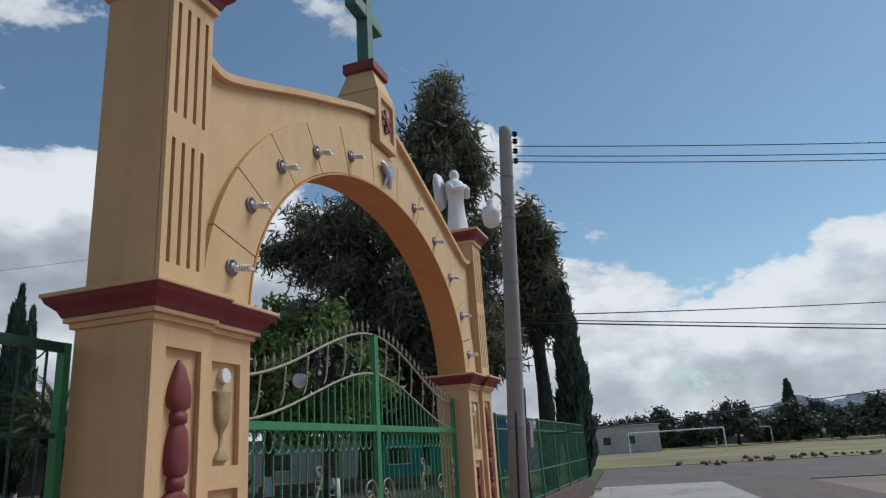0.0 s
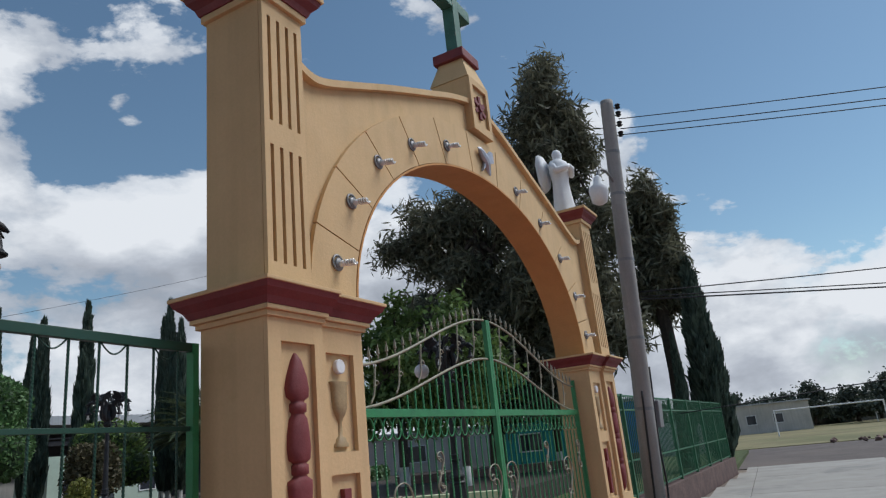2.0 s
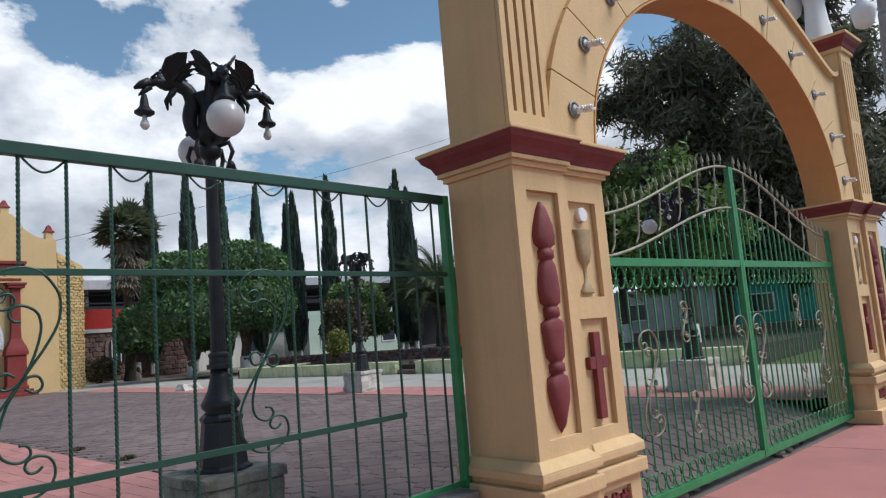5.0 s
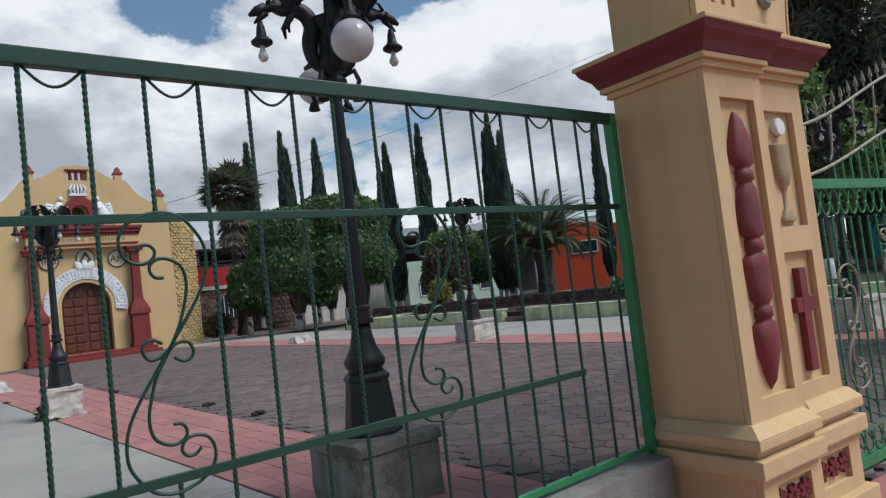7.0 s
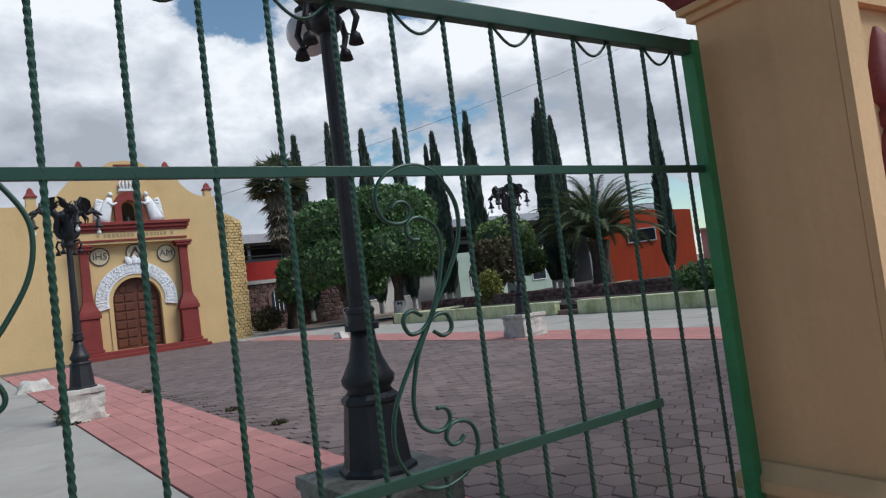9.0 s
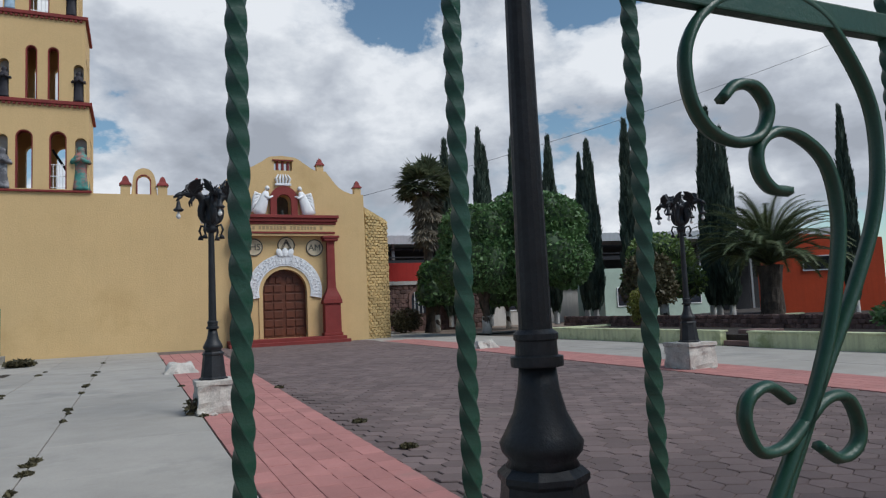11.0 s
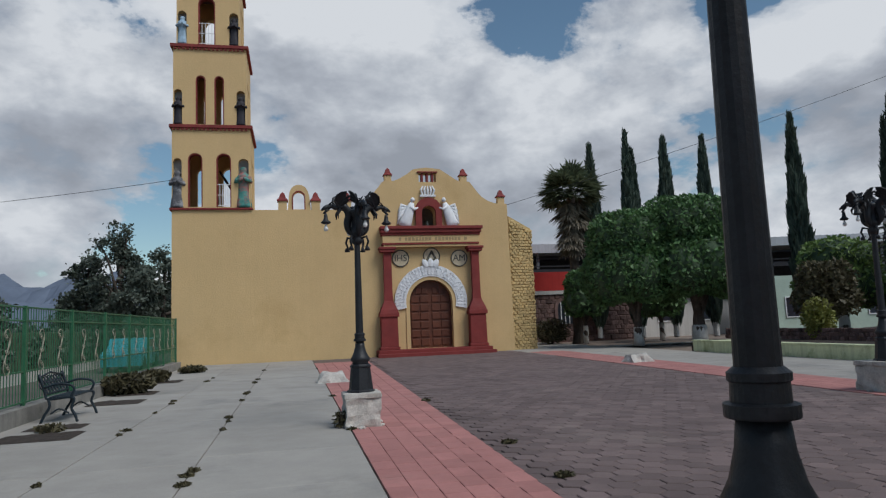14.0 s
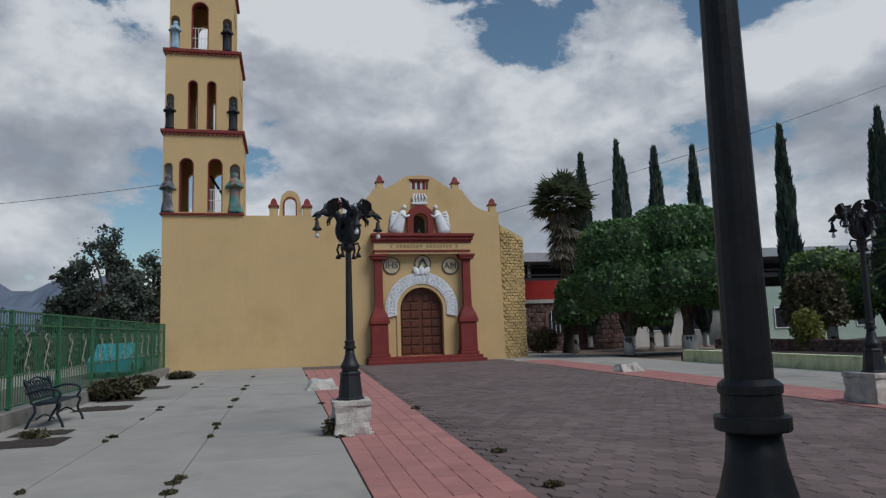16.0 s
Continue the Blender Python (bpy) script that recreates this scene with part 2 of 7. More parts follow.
M["roof_metal"] = material("corrugated_roof", (0.40, 0.41, 0.43), 0.55, metal=0.1, vary=0.1, scale=0.4, bump=0.1, streak=0.15)
# near black: shade under the shed roofs put into colour; also other dark parts
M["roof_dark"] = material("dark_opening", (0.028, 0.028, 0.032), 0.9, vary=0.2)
M["red_wall"] = material("red_wall", (0.42, 0.032, 0.026), 0.85, vary=0.1, scale=0.8, grain=20, bump=0.2, streak=0.12)
M["orange_wall"] = material("orange_wall", (0.62, 0.085, 0.03), 0.85, vary=0.08, scale=0.8, grain=20, bump=0.2, streak=0.1)
M["mint"] = material("mint_wall", (0.40, 0.50, 0.42), 0.88, vary=0.1, scale=1, grain=20, bump=0.2)
M["pale_wall"] = material("pale_wall", (0.50, 0.48, 0.45), 0.88, vary=0.12, scale=0.7, grain=20, bump=0.2, streak=0.2)
M["teal"] = material("teal_paint", (0.03, 0.30, 0.30), 0.6, vary=0.15, scale=1.5, bump=0.1)
M["blue"] = material("blue_paint", (0.03, 0.16, 0.50), 0.55, vary=0.12, scale=2, bump=0.1)
M["bench"] = material("dark_iron_bench", (0.010, 0.020, 0.028), 0.6, vary=0.3, scale=12, bump=0.2)
M["black_cloth"] = material("black_robe_paint", (0.022, 0.02, 0.026), 0.7, vary=0.3, scale=5)
M["blue_cloth"] = material("pale_blue_robe_paint", (0.30, 0.42, 0.52), 0.7, vary=0.2, scale=5)
M["teal_cloth"] = material("teal_robe_paint", (0.06, 0.22, 0.19), 0.7, vary=0.4, scale=3, stain=(0.42, 0.10, 0.09), stain_scale=2.4, stain_at=0.48)
M["grey_cloth"] = material("grey_robe_paint", (0.10, 0.10, 0.11), 0.7, vary=0.3, scale=4, stain=(0.34, 0.34, 0.35), stain_scale=2.0, stain_at=0.5)
M["niche"] = material("grey_niche_plaster", (0.36, 0.36, 0.37), 0.85, vary=0.1)
M["car"] = material("turquoise_car_paint", (0.05, 0.33, 0.38), 0.3, vary=0.05, bump=0, spec=0.5)
M["tyre"] = material("tyre_rubber", (0.02, 0.02, 0.02), 0.8, vary=0.2)
# the blue-grey base colour carries the haze of distance
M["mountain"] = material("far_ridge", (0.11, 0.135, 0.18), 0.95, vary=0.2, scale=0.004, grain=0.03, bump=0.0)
M["glass"] = material("window_glass", (0.03, 0.035, 0.045), 0.08, vary=0.1, bump=0, spec=0.7)
M["ficus"] = leaf_material("ficus_leaf", (0.095, 0.178, 0.066))
# dark green filling for crowns: the shade among the leaves, put into colour
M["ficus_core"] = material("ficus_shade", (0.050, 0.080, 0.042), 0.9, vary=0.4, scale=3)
M["light_leaf"] = leaf_material("light_leaf", (0.135, 0.205, 0.060))
M["casuarina"] = leaf_material("casuarina_needle", (0.15, 0.15, 0.10), 0.5, 0.3, 0.7)
M["cypress"] = leaf_material("cypress_scale", (0.072, 0.100, 0.074), 0.45, 0.1, 0.75)
M["fan_leaf"] = leaf_material("fan_palm_leaf", (0.125, 0.15, 0.085), 0.5, 0.25)
M["palm"] = leaf_material("palm_frond", (0.09, 0.115, 0.052), 0.45, 0.2)
M["palm_dry"] = leaf_material("dry_palm_frond", (0.17, 0.145, 0.105), 0.35, 0.1)
# greyed leaf green: the haze over far trees is put into the colour
M["far_leaf"] = leaf_material("far_foliage", (0.080, 0.098, 0.075), 0.4, 0.15)
M["weed"] = leaf_material("dry_weed", (0.085, 0.075, 0.04), 0.5, 0.2)
M["gold_leaf"] = leaf_material("yellow_shrub", (0.20, 0.21, 0.05), 0.4, 0.25)


# ---- mesh helpers ----
def part(name, bm, mat, parent=None, label="", smooth=False):
    me = bpy.data.meshes.new(name)
    bmesh.ops.recalc_face_normals(bm, faces=bm.faces[:])
    bm.to_mesh(me)
    bm.free()
    me.materials.append(mat if not isinstance(mat, str) else M[mat])
    if smooth:
        me.polygons.foreach_set("use_smooth", [True] * len(me.polygons))
    ob = new(name, me)
    ob.parent = parent
    if label:
        ob["label"] = label
    return ob


def again(ob, m, parent=None):
    """The same mesh once more, as an object of its own."""
    o = new(ob.name.split(".")[0], ob.data)
    o.parent, o.matrix_basis = parent if parent else ob.parent, m
    if "label" in ob:
        o["label"] = ob["label"]
    return o


def thing(name, m, label, category, group="", kind=""):
    e = new(name)
    e.matrix_basis = m
    e.empty_display_size = 0.2
    return tagged(e, label, category, group, kind)


def BM():
    return bmesh.new()


def block(bm, x0, x1, y0, y1, z0, z1, bevel=0.0, taper=0.0):
    vs = [bm.verts.new((x, y, z)) for z in (z0, z1) for y in (y0, y1) for x in (x0, x1)]
    if taper:
        cx, cy = (x0 + x1) / 2, (y0 + y1) / 2
        for v in vs[4:]:
            v.co.x, v.co.y = cx + (v.co.x - cx) * (1 - taper), cy + (v.co.y - cy) * (1 - taper)
    fs = [bm.faces.new([vs[i] for i in q]) for q in ((0, 2, 3, 1), (4, 5, 7, 6), (0, 1, 5, 4), (2, 6, 7, 3), (0, 4, 6, 2), (1, 3, 7, 5))]
    if bevel:
        es = list({e for f in fs for e in f.edges})
        bmesh.ops.bevel(bm, geom=es, offset=bevel, segments=2, affect="EDGES", profile=0.6)
    return vs


def cube(x0, x1, y0, y1, z0, z1, bevel=0.0, taper=0.0):
    bm = BM()
    block(bm, x0, x1, y0, y1, z0, z1, bevel, taper)
    return bm


def lathe(profile, n=20, bm=None, centre=(0, 0, 0), flat=0.0):
    bm = bm or BM()
    rings = []
    for r, z in profile:
        rings.append([bm.verts.new((centre[0] + r * math.cos(2 * math.pi * i / n + flat), centre[1] + r * math.sin(2 * math.pi * i / n + flat), centre[2] + z)) for i in range(n)])
    for a, b in zip(rings, rings[1:]):
        for i in range(n):
            bm.faces.new((a[i], a[(i + 1) % n], b[(i + 1) % n], b[i]))
    bm.faces.new(rings[0][::-1])
    bm.faces.new(rings[-1])
    return bm


def sweep(points, radius, n=6, bm=None, wide=1.0):
    """A tapered tube along points; radius is a number or a list. wide stretches the section along the global y axis."""
    bm = bm or BM()
    pts = [Vector(p) for p in points]
    rings, up = [], None
    for i, p in enumerate(pts):
        t = (pts[min(i + 1, len(pts) - 1)] - pts[max(i - 1, 0)]).normalized()
        if up is None:
            up = Vector((0, 1, 0)) if abs(t.y) < 0.9 else Vector((1, 0, 0))
        side = t.cross(up)
        if side.length < 1e-4:
            side = t.orthogonal()
        side.normalize()
        up = side.cross(t).normalized()
        r = radius[i] if isinstance(radius, (list, tuple)) else radius
        rings.append([bm.verts.new(p + side * (r * math.cos(2 * math.pi * k / n)) + up * (r * wide * math.sin(2 * math.pi * k / n))) for k in range(n)])
    for a, b in zip(rings, rings[1:]):
        for k in range(n):
            bm.faces.new((a[k], a[(k + 1) % n], b[(k + 1) % n], b[k]))
    bm.faces.new(rings[0][::-1])
    bm.faces.new(rings[-1])
    return bm


def smooth_line(points, steps=6):
    """A Catmull-Rom line through the points."""
    p = [Vector(q) for q in points]
    p = [p[0] * 2 - p[1]] + p + [p[-1] * 2 - p[-2]]
    out = []
    for i in range(1, len(p) - 2):
        a, b, c, d = p[i - 1:i + 3]
        for k in range(steps):
            t = k / steps
            out.append(0.5 * ((2 * b) + (c - a) * t + (2 * a - 5 * b + 4 * c - d) * t * t + (3 * b - a - 3 * c + d) * t ** 3))
    return out + [p[-2]]


def plate(outline, holes, y0, y1, bm=None):
    """A flat sheet in x and z with holes, from y0 to y1 thick."""
    bm = bm or BM()
    edges = []
    for loop in [outline] + list(holes):
        vs = [bm.verts.new((x, y0, z)) for x, z in loop]
        edges += [bm.edges.new((vs[i], vs[(i + 1) % len(vs)])) for i in range(len(vs))]
    got = bmesh.ops.triangle_fill(bm, use_beauty=True, use_dissolve=False, edges=edges)
    faces = [g for g in got["geom"] if isinstance(g, bmesh.types.BMFace)]
    ext = bmesh.ops.extrude_face_region(bm, geom=faces)
    bmesh.ops.translate(bm, vec=(0, y1 - y0, 0), verts=[g for g in ext["geom"] if isinstance(g, bmesh.types.BMVert)])
    return bm


def arc(cx, cz, rx, rz, a0, a1, n=16):
    return [(cx + rx * math.cos(radians(a0 + (a1 - a0) * i / n)), cz + rz * math.sin(radians(a0 + (a1 - a0) * i / n))) for i in range(n + 1)]


def arch_hole(x0, x1, z0, ztop, n=12, rise=None):
    w = (x1 - x0) / 2
    rise = rise or w
    return [(x0, z0)] + arc((x0 + x1) / 2, ztop - rise, w, rise, 180, 0, n) + [(x1, z0)]


def mesh_from(name, verts, faces, mat, parent=None, label="", kind=""):
    me = bpy.data.meshes.new(name)
    me.from_pydata(verts, [], faces)
    me.materials.append(M[mat] if isinstance(mat, str) else mat)
    ob = new(name, me)
    ob.parent = parent
    if label:
        ob["label"] = label
    if kind:
        ob["kind"] = kind
    return ob


def roughen(bm, amount, scale, seed=0.0):
    for v in bm.verts:
        v.co += noise.noise_vector(v.co * scale + Vector((seed, seed, seed))) * amount

# ---- ground ----
STREET, CHURCH_Y = -0.10, 33.1
RAMP = 0.80       # where the ramp from the gate reaches the level of the yard


def sheet(name, outline, z0, z1, mat, label, category="ground", parent=None):
    bm = BM()
    vs = [bm.verts.new((x, y, z1)) for x, y in outline]
    f = bm.faces.new(vs)
    got = bmesh.ops.extrude_face_region(bm, geom=[f])
    bmesh.ops.translate(bm, vec=(0, 0, z0 - z1), verts=[g for g in got["geom"] if isinstance(g, bmesh.types.BMVert)])
    return tagged(part(name, bm, mat, parent), label, category, kind="structure")


def ease(q):
    q = min(1.0, max(0.0, q))
    return q * q * (3 - 2 * q)


def ground_sheet():
    verts, faces, n = [], [], 60
    def bent(i):
        u = 2 * i / n - 1
        return 2600 * u * abs(u) ** 1.6
    for j in range(n + 1):
        for i in range(n + 1):
            x, y = bent(i) + 10, bent(j) + 10
            far = max(0.0, math.hypot(x - 10, y - 10) - 60)
            up = ease((y - 3) / 4) * (1 - ease((x - 34) / 8) * (1 - ease((y - 32) / 6)))
            verts.append((x, y, -0.16 + 0.30 * up + noise.noise(Vector((x * 0.01, y * 0.01, 0))) * min(far * 0.01, 1.2) - min(far * 0.004, 1.0)))
    for j in range(n):
        for i in range(n):
            a = j * (n + 1) + i
            faces.append((a, a + 1, a + n + 2, a + n + 1))
    return tagged(mesh_from("ground", verts, faces, "earth"), "dry brown earth reaching to the horizon", "ground", kind="structure")


ground_sheet()
sheet("yard_bed", [(-4.75, 0.2), (2.26, 0.2), (2.26, RAMP), (10.7, RAMP - 0.74), (10.7, -0.66), (15.2, -1.0), (15.2, 60), (-4.75, 60)], -0.6, -0.02, "joint", "dark sandy bedding under the churchyard paving")
sheet("street_bed", [(-9, -9), (26, -9), (26, -2.35), (9, -0.87), (2.0, -0.26), (1.8, -0.1), (-9, -0.1)], -0.15, STREET - 0.02, "joint", "dark bedding under the pavement along the street")
sheet("road", [(26, -40), (44, -40), (44, 30), (27, 30), (26, -2)], -0.155, -0.13, "asphalt", "worn dusty asphalt of the crossing street", "road")
sheet("field", [(44, -120), (150, -120), (150, 32), (44, 32)], -0.5, -0.10, "field", "dry yellowish grass of the sports field", "field")
sheet("garden_bed", [(15.5, 3.0), (46, 3.0), (46, 40), (15.5, 25.2)], -0.6, 0.30, "soil", "dark raised soil of the garden bed", "garden bed")
sheet("lawn", [(12.6, -0.75), (26, -1.7), (40, -1.7), (40, 2.9), (12.6, 2.9)], -0.15, 0.02, "lawn", "patchy green lawn beyond the gate", "lawn")
sheet("side_lane", [(-12, 0.2), (-5.2, 0.2), (-5.2, 80), (-12, 80)], -0.6, -0.06, "asphalt", "grey lane behind the side fence", "road")
sheet("verge", [(8.75, -1.0), (11.7, -1.15), (11.7, -2.3), (8.75, -2.25)], -0.14, -0.09, "soil", "bare dark soil round the foot of the utility pole", "soil")
# ---- the gate arch, in its own frame: x along the gate, y inwards ----
GATE_W, GATE_M = 7.15, pose(1.85, -0.5, 0, 0, 0, -5)
gate_arch = thing("gate_arch", GATE_M, "yellow plastered gate arch with maroon trim standing at the pavement", "gateway", kind="structure")


def baluster_profile():
    # half widths of the carved baluster, from the bottom tip up
    return [(0.0, 0.0), (0.035, 0.05), (0.085, 0.2), (0.098, 0.28), (0.09, 0.345), (0.052, 0.362), (0.048, 0.375), (0.062, 0.382), (0.062, 0.43), (0.048, 0.438), (0.052, 0.452), (0.078, 0.475), (0.088, 0.55), (0.098, 0.64), (0.10, 0.69), (0.055, 0.712), (0.048, 0.722), (0.063, 0.73),
            (0.063, 0.785), (0.048, 0.793), (0.055, 0.80), (0.085, 0.815), (0.096, 0.88), (0.09, 0.97), (0.07, 1.06), (0.05, 1.085), (0.048, 1.095), (0.063, 1.105), (0.063, 1.155), (0.048, 1.163), (0.052, 1.175), (0.09, 1.195), (0.10, 1.25), (0.085, 1.32), (0.04, 1.43), (0.012, 1.475), (0.0, 1.48)]


def relief(profile, depth, cx, z0, y, sign=1.0):
    """A half-round relief with the given half widths, standing proud of the plane y."""
    bm, rows = BM(), []
    for w, z in profile:
        w = max(w, 0.002)
        rows.append([bm.verts.new((cx + w * math.cos(a) * sign, y - depth * min(1, w / 0.06) * math.sin(a) ** 0.7, z0 + z)) for a in [math.pi * k / 8 for k in range(9)]])
    for a, b in zip(rows, rows[1:]):
        for k in range(8):
            bm.faces.new((a[k], a[k + 1], b[k + 1], b[k]))
    return bm


def pillar(left):
    X = (lambda x: x) if left else (lambda x: GATE_W - x)
    S = lambda a, b: (min(X(a), X(b)), max(X(a), X(b)))
    P = gate_arch

    def blk(name, x0, x1, y0, y1, z0, z1, mat, bevel=0.008, taper=0.0, label=""):
        a, b = S(x0, x1)
        return part(name, cube(a, b, y0, y1, z0, z1, bevel, taper), mat, P, label)

    def rect(x0, x1, z0, z1):
        a, b = S(x0, x1)
        return [(a, z0), (b, z0), (b, z1), (a, z1)]

    def sheet_with(name, x0, x1, y0, y1, z0, z1, holes, mat="gate_yellow"):
        bm = plate(rect(x0, x1, z0, z1), holes, y0, y1)
        return part(name, bm, mat, P)

    # lower shaft: two faces side by side, the inner one set back
    blk("shaft", 0, 0.5, 0.035, 0.56, -0.1, 2.36, "gate_yellow", 0)
    blk("shaft", 0.502, 1.0, 0.085, 0.52, -0.1, 2.36, "gate_yellow", 0)
    sheet_with("face_panel", 0, 0.5, 0, 0.033, 0.57, 2.36, [rect(0.11, 0.42, 0.70, 2.20)])
    sheet_with("face_panel", 0.502, 1.0, 0.05, 0.083, 0.57, 2.36, [rect(0.59, 0.89, 1.53, 2.17), rect(0.59, 0.89, 0.69, 1.39)])
    # base mouldings
    for z0, z1, o, tp in ((-0.1, 0.06, 0.085, 0.0), (0.36, 0.45, 0.075, 0.02), (0.45, 0.49, 0.03, 0.0), (0.49, 0.545, 0.07, 0.03)):
        blk("base_moulding", -o, 0.5 + (0.01 if o > 0.05 else 0), -o, 0.56 + o, z0, z1, "gate_yellow", 0.01)
        blk("base_moulding", 0.512, 1.0 + o, 0.05 - o, 0.52 + o, z0, z1, "gate_yellow", 0.01)
    blk("base_chamfer", -0.07, 0.5, -0.07, 0.63, 0.545, 0.60, "gate_yellow", 0, 0.16)
    blk("base_chamfer", 0.512, 1.07, -0.02, 0.59, 0.545, 0.60, "gate_yellow", 0, 0.16)
    blk("plinth", -0.03, 0.50, 0.0, 0.59, 0.06, 0.36, "gate_yellow", 0)
    blk("plinth", 0.503, 1.03, 0.05, 0.55, 0.06, 0.36, "gate_yellow", 0)
    sheet_with("plinth_face", -0.03, 0.50, -0.033, -0.002, 0.06, 0.36, [rect(0.09, 0.40, 0.13, 0.30)])
    sheet_with("plinth_face", 0.503, 1.03, 0.017, 0.048, 0.06, 0.36, [rect(0.60, 0.91, 0.13, 0.30)])
    for x0, y in ((0.245, 0.0), (0.755, 0.05)):
        for dx in (-0.11, 0.0, 0.11):
            bm = BM()
            for k in range(3):
                a = radians(90 + 120 * k) if dx == 0 else radians(60 * k)
                r = 0.052
                bmesh.ops.create_cube(bm, size=1, matrix=Matrix.Translation((X(x0 + dx), y - 0.009, 0.215)) @ Matrix.Rotation(a, 4, "Y") @ Matrix.Diagonal((0.026, 0.022, r * 2, 1)))
            part("carved_flower", bm, "maroon", P)
    # cornice
    for z0, z1, o, mat, bev in ((2.34, 2.375, 0.025, "gate_yellow", 0.006), (2.375, 2.405, 0.05, "gate_yellow", 0.006), (2.52, 2.545, 0.145, "gate_yellow", 0.006)):
        blk("cornice_moulding", -o, 0.505 + o * 0.3, -o, 0.56 + o, z0, z1, mat, bev)
        blk("cornice_moulding", 0.507 + o * 0.3, 1.0 + o, 0.05 - o, 0.52 + o, z0, z1, mat, bev)

    def flare(xa, xb, ya, yb, z0, z1, o0, o1, inner_flat, mat):
        bm = BM()
        rows = []
        for z, o in ((z0, o0), (z0 + (z1 - z0) * 0.35, o0 + (o1 - o0) * 0.25), (z0 + (z1 - z0) * 0.7, o0 + (o1 - o0) * 0.8), (z1, o1)):
            l = xa - (o if inner_flat != "l" else 0)
            r = xb + (o if inner_flat != "r" else 0.03)
            rows.append([bm.verts.new((X(x), y, z)) for x, y in ((l, ya - o), (r, ya - o), (r, yb + o), (l, yb + o))])
        for a, b in zip(rows, rows[1:]):
            for k in range(4):
                bm.faces.new((a[k], a[(k + 1) % 4], b[(k + 1) % 4], b[k]))
        bm.faces.new(rows[0]), bm.faces.new(rows[-1])
        return part("cornice", bm, mat, P, "maroon painted cornice")

    flare(0, 0.505, 0, 0.56, 2.405, 2.52, 0.055, 0.135, "r", "maroon")
    flare(0.537, 1.0, 0.05, 0.52, 2.405, 2.52, 0.055, 0.135, "l", "maroon")
    # upper shaft with its flutes
    blk("upper_shaft", 0.02, 0.42, 0.035, 0.53, 2.545, 4.58, "gate_yellow", 0)
    slots = [rect(c - 0.016, c + 0.016, z0, z1) for c in (0.085, 0.175, 0.265, 0.355) for z0, z1 in ((2.69, 3.49), (3.66, 4.46))]
    sheet_with("fluted_face", 0.02, 0.42, 0, 0.030, 2.545, 4.58, slots)
    # maroon backing, with the shade of the shallow slots put into its colour
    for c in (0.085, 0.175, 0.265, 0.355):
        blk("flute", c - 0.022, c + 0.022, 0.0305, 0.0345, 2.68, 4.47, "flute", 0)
    blk("cap_moulding", -0.01, 0.45, -0.03, 0.56, 4.575, 4.63, "gate_yellow", 0.008)
    flare(0.02, 0.42, 0, 0.53, 4.63, 4.76, 0.04, 0.115, "", "maroon")
    blk("cap_slab", -0.11, 0.55, -0.13, 0.66, 4.76, 4.80, "gate_yellow", 0.008)
    # reliefs in the panels
    part("carved_baluster", relief([(a, b * 0.96) for a, b in baluster_profile()], 0.055, X(0.265), 0.72, 0.035), "maroon", P, "maroon carved baluster relief", True)
    bm = BM()
    lathe([(0.047, 0.0), (0.05, 0.006), (0.05, 0.03), (0.044, 0.036)], 24, bm)
    bmesh.ops.transform(bm, matrix=Matrix.Translation((X(0.745), 0.085, 2.085)) @ Matrix.Rotation(radians(90), 4, "X"), verts=bm.verts)
    part("host_disc", bm, "white", P, "white plaster disc")
    cup = [(0.07, 0.0), (0.07, 0.02), (0.05, 0.035), (0.045, 0.055), (0.02, 0.07), (0.018, 0.16), (0.03, 0.175), (0.03, 0.185), (0.045, 0.20), (0.072, 0.25), (0.078, 0.33), (0.082, 0.40), (0.098, 0.415), (0.098, 0.425)]
    part("carved_chalice", relief(cup, 0.035, X(0.745), 1.56, 0.085), "chalice", P, "brown chalice relief", True)
    bm = BM()
    block(bm, X(0.745) - 0.036, X(0.745) + 0.036, 0.045, 0.0845, 0.74, 1.30, 0.004)
    block(bm, X(0.745) - 0.098, X(0.745) - 0.037, 0.046, 0.0845, 1.06, 1.14, 0.004)
    block(bm, X(0.745) + 0.037, X(0.745) + 0.098, 0.046, 0.0845, 1.06, 1.14, 0.004)
    part("carved_cross", bm, "maroon", P, "maroon plaster cross")


pillar(True)
pillar(False)

ARCH_C, SPRING = GATE_W / 2, 2.545
half = [(0.42, 4.27), (0.55, 4.215), (0.72, 4.22), (1.1, 4.36), (1.7, 4.60), (2.4, 4.86), (3.07, 5.10), (ARCH_C, 5.20)]
TOP = half + [(GATE_W - x, z) for x, z in reversed(half[:-1])]
inner = arc(ARCH_C, SPRING, 2.575, 1.79, 180, 0, 40)
wall_outline = [(0.42, SPRING)] + TOP + [(GATE_W - 0.42, SPRING)] + inner[::-1]
part("arch_wall", plate(wall_outline, [], 0.11, 0.47), "gate_yellow", gate_arch)
soffit = arc(ARCH_C, SPRING, 2.573, 1.788, 180, 0, 40) + arc(ARCH_C, SPRING, 2.555, 1.77, 0, 180, 40)
part("soffit", plate(soffit, [], 0.065, 0.475), "soffit", gate_arch, "ochre painted underside of the arch")
fine = [(p.x, p.z) for p in smooth_line([(x, 0, z) for x, z in TOP], 5)]
coping = [(x, z + 0.003) for x, z in fine] + [(x, z + 0.065) for x, z in reversed(fine)]
part("coping", plate(coping, [], 0.05, 0.52), "gate_yellow", gate_arch)


def ring_point(a, f):
    rx, rz = 2.578 + 0.50 * f, 1.793 + 0.47 * f
    x = ARCH_C - rx * math.cos(a)
    return min(max(x, 0.425), GATE_W - 0.425), SPRING + rz * math.sin(a)


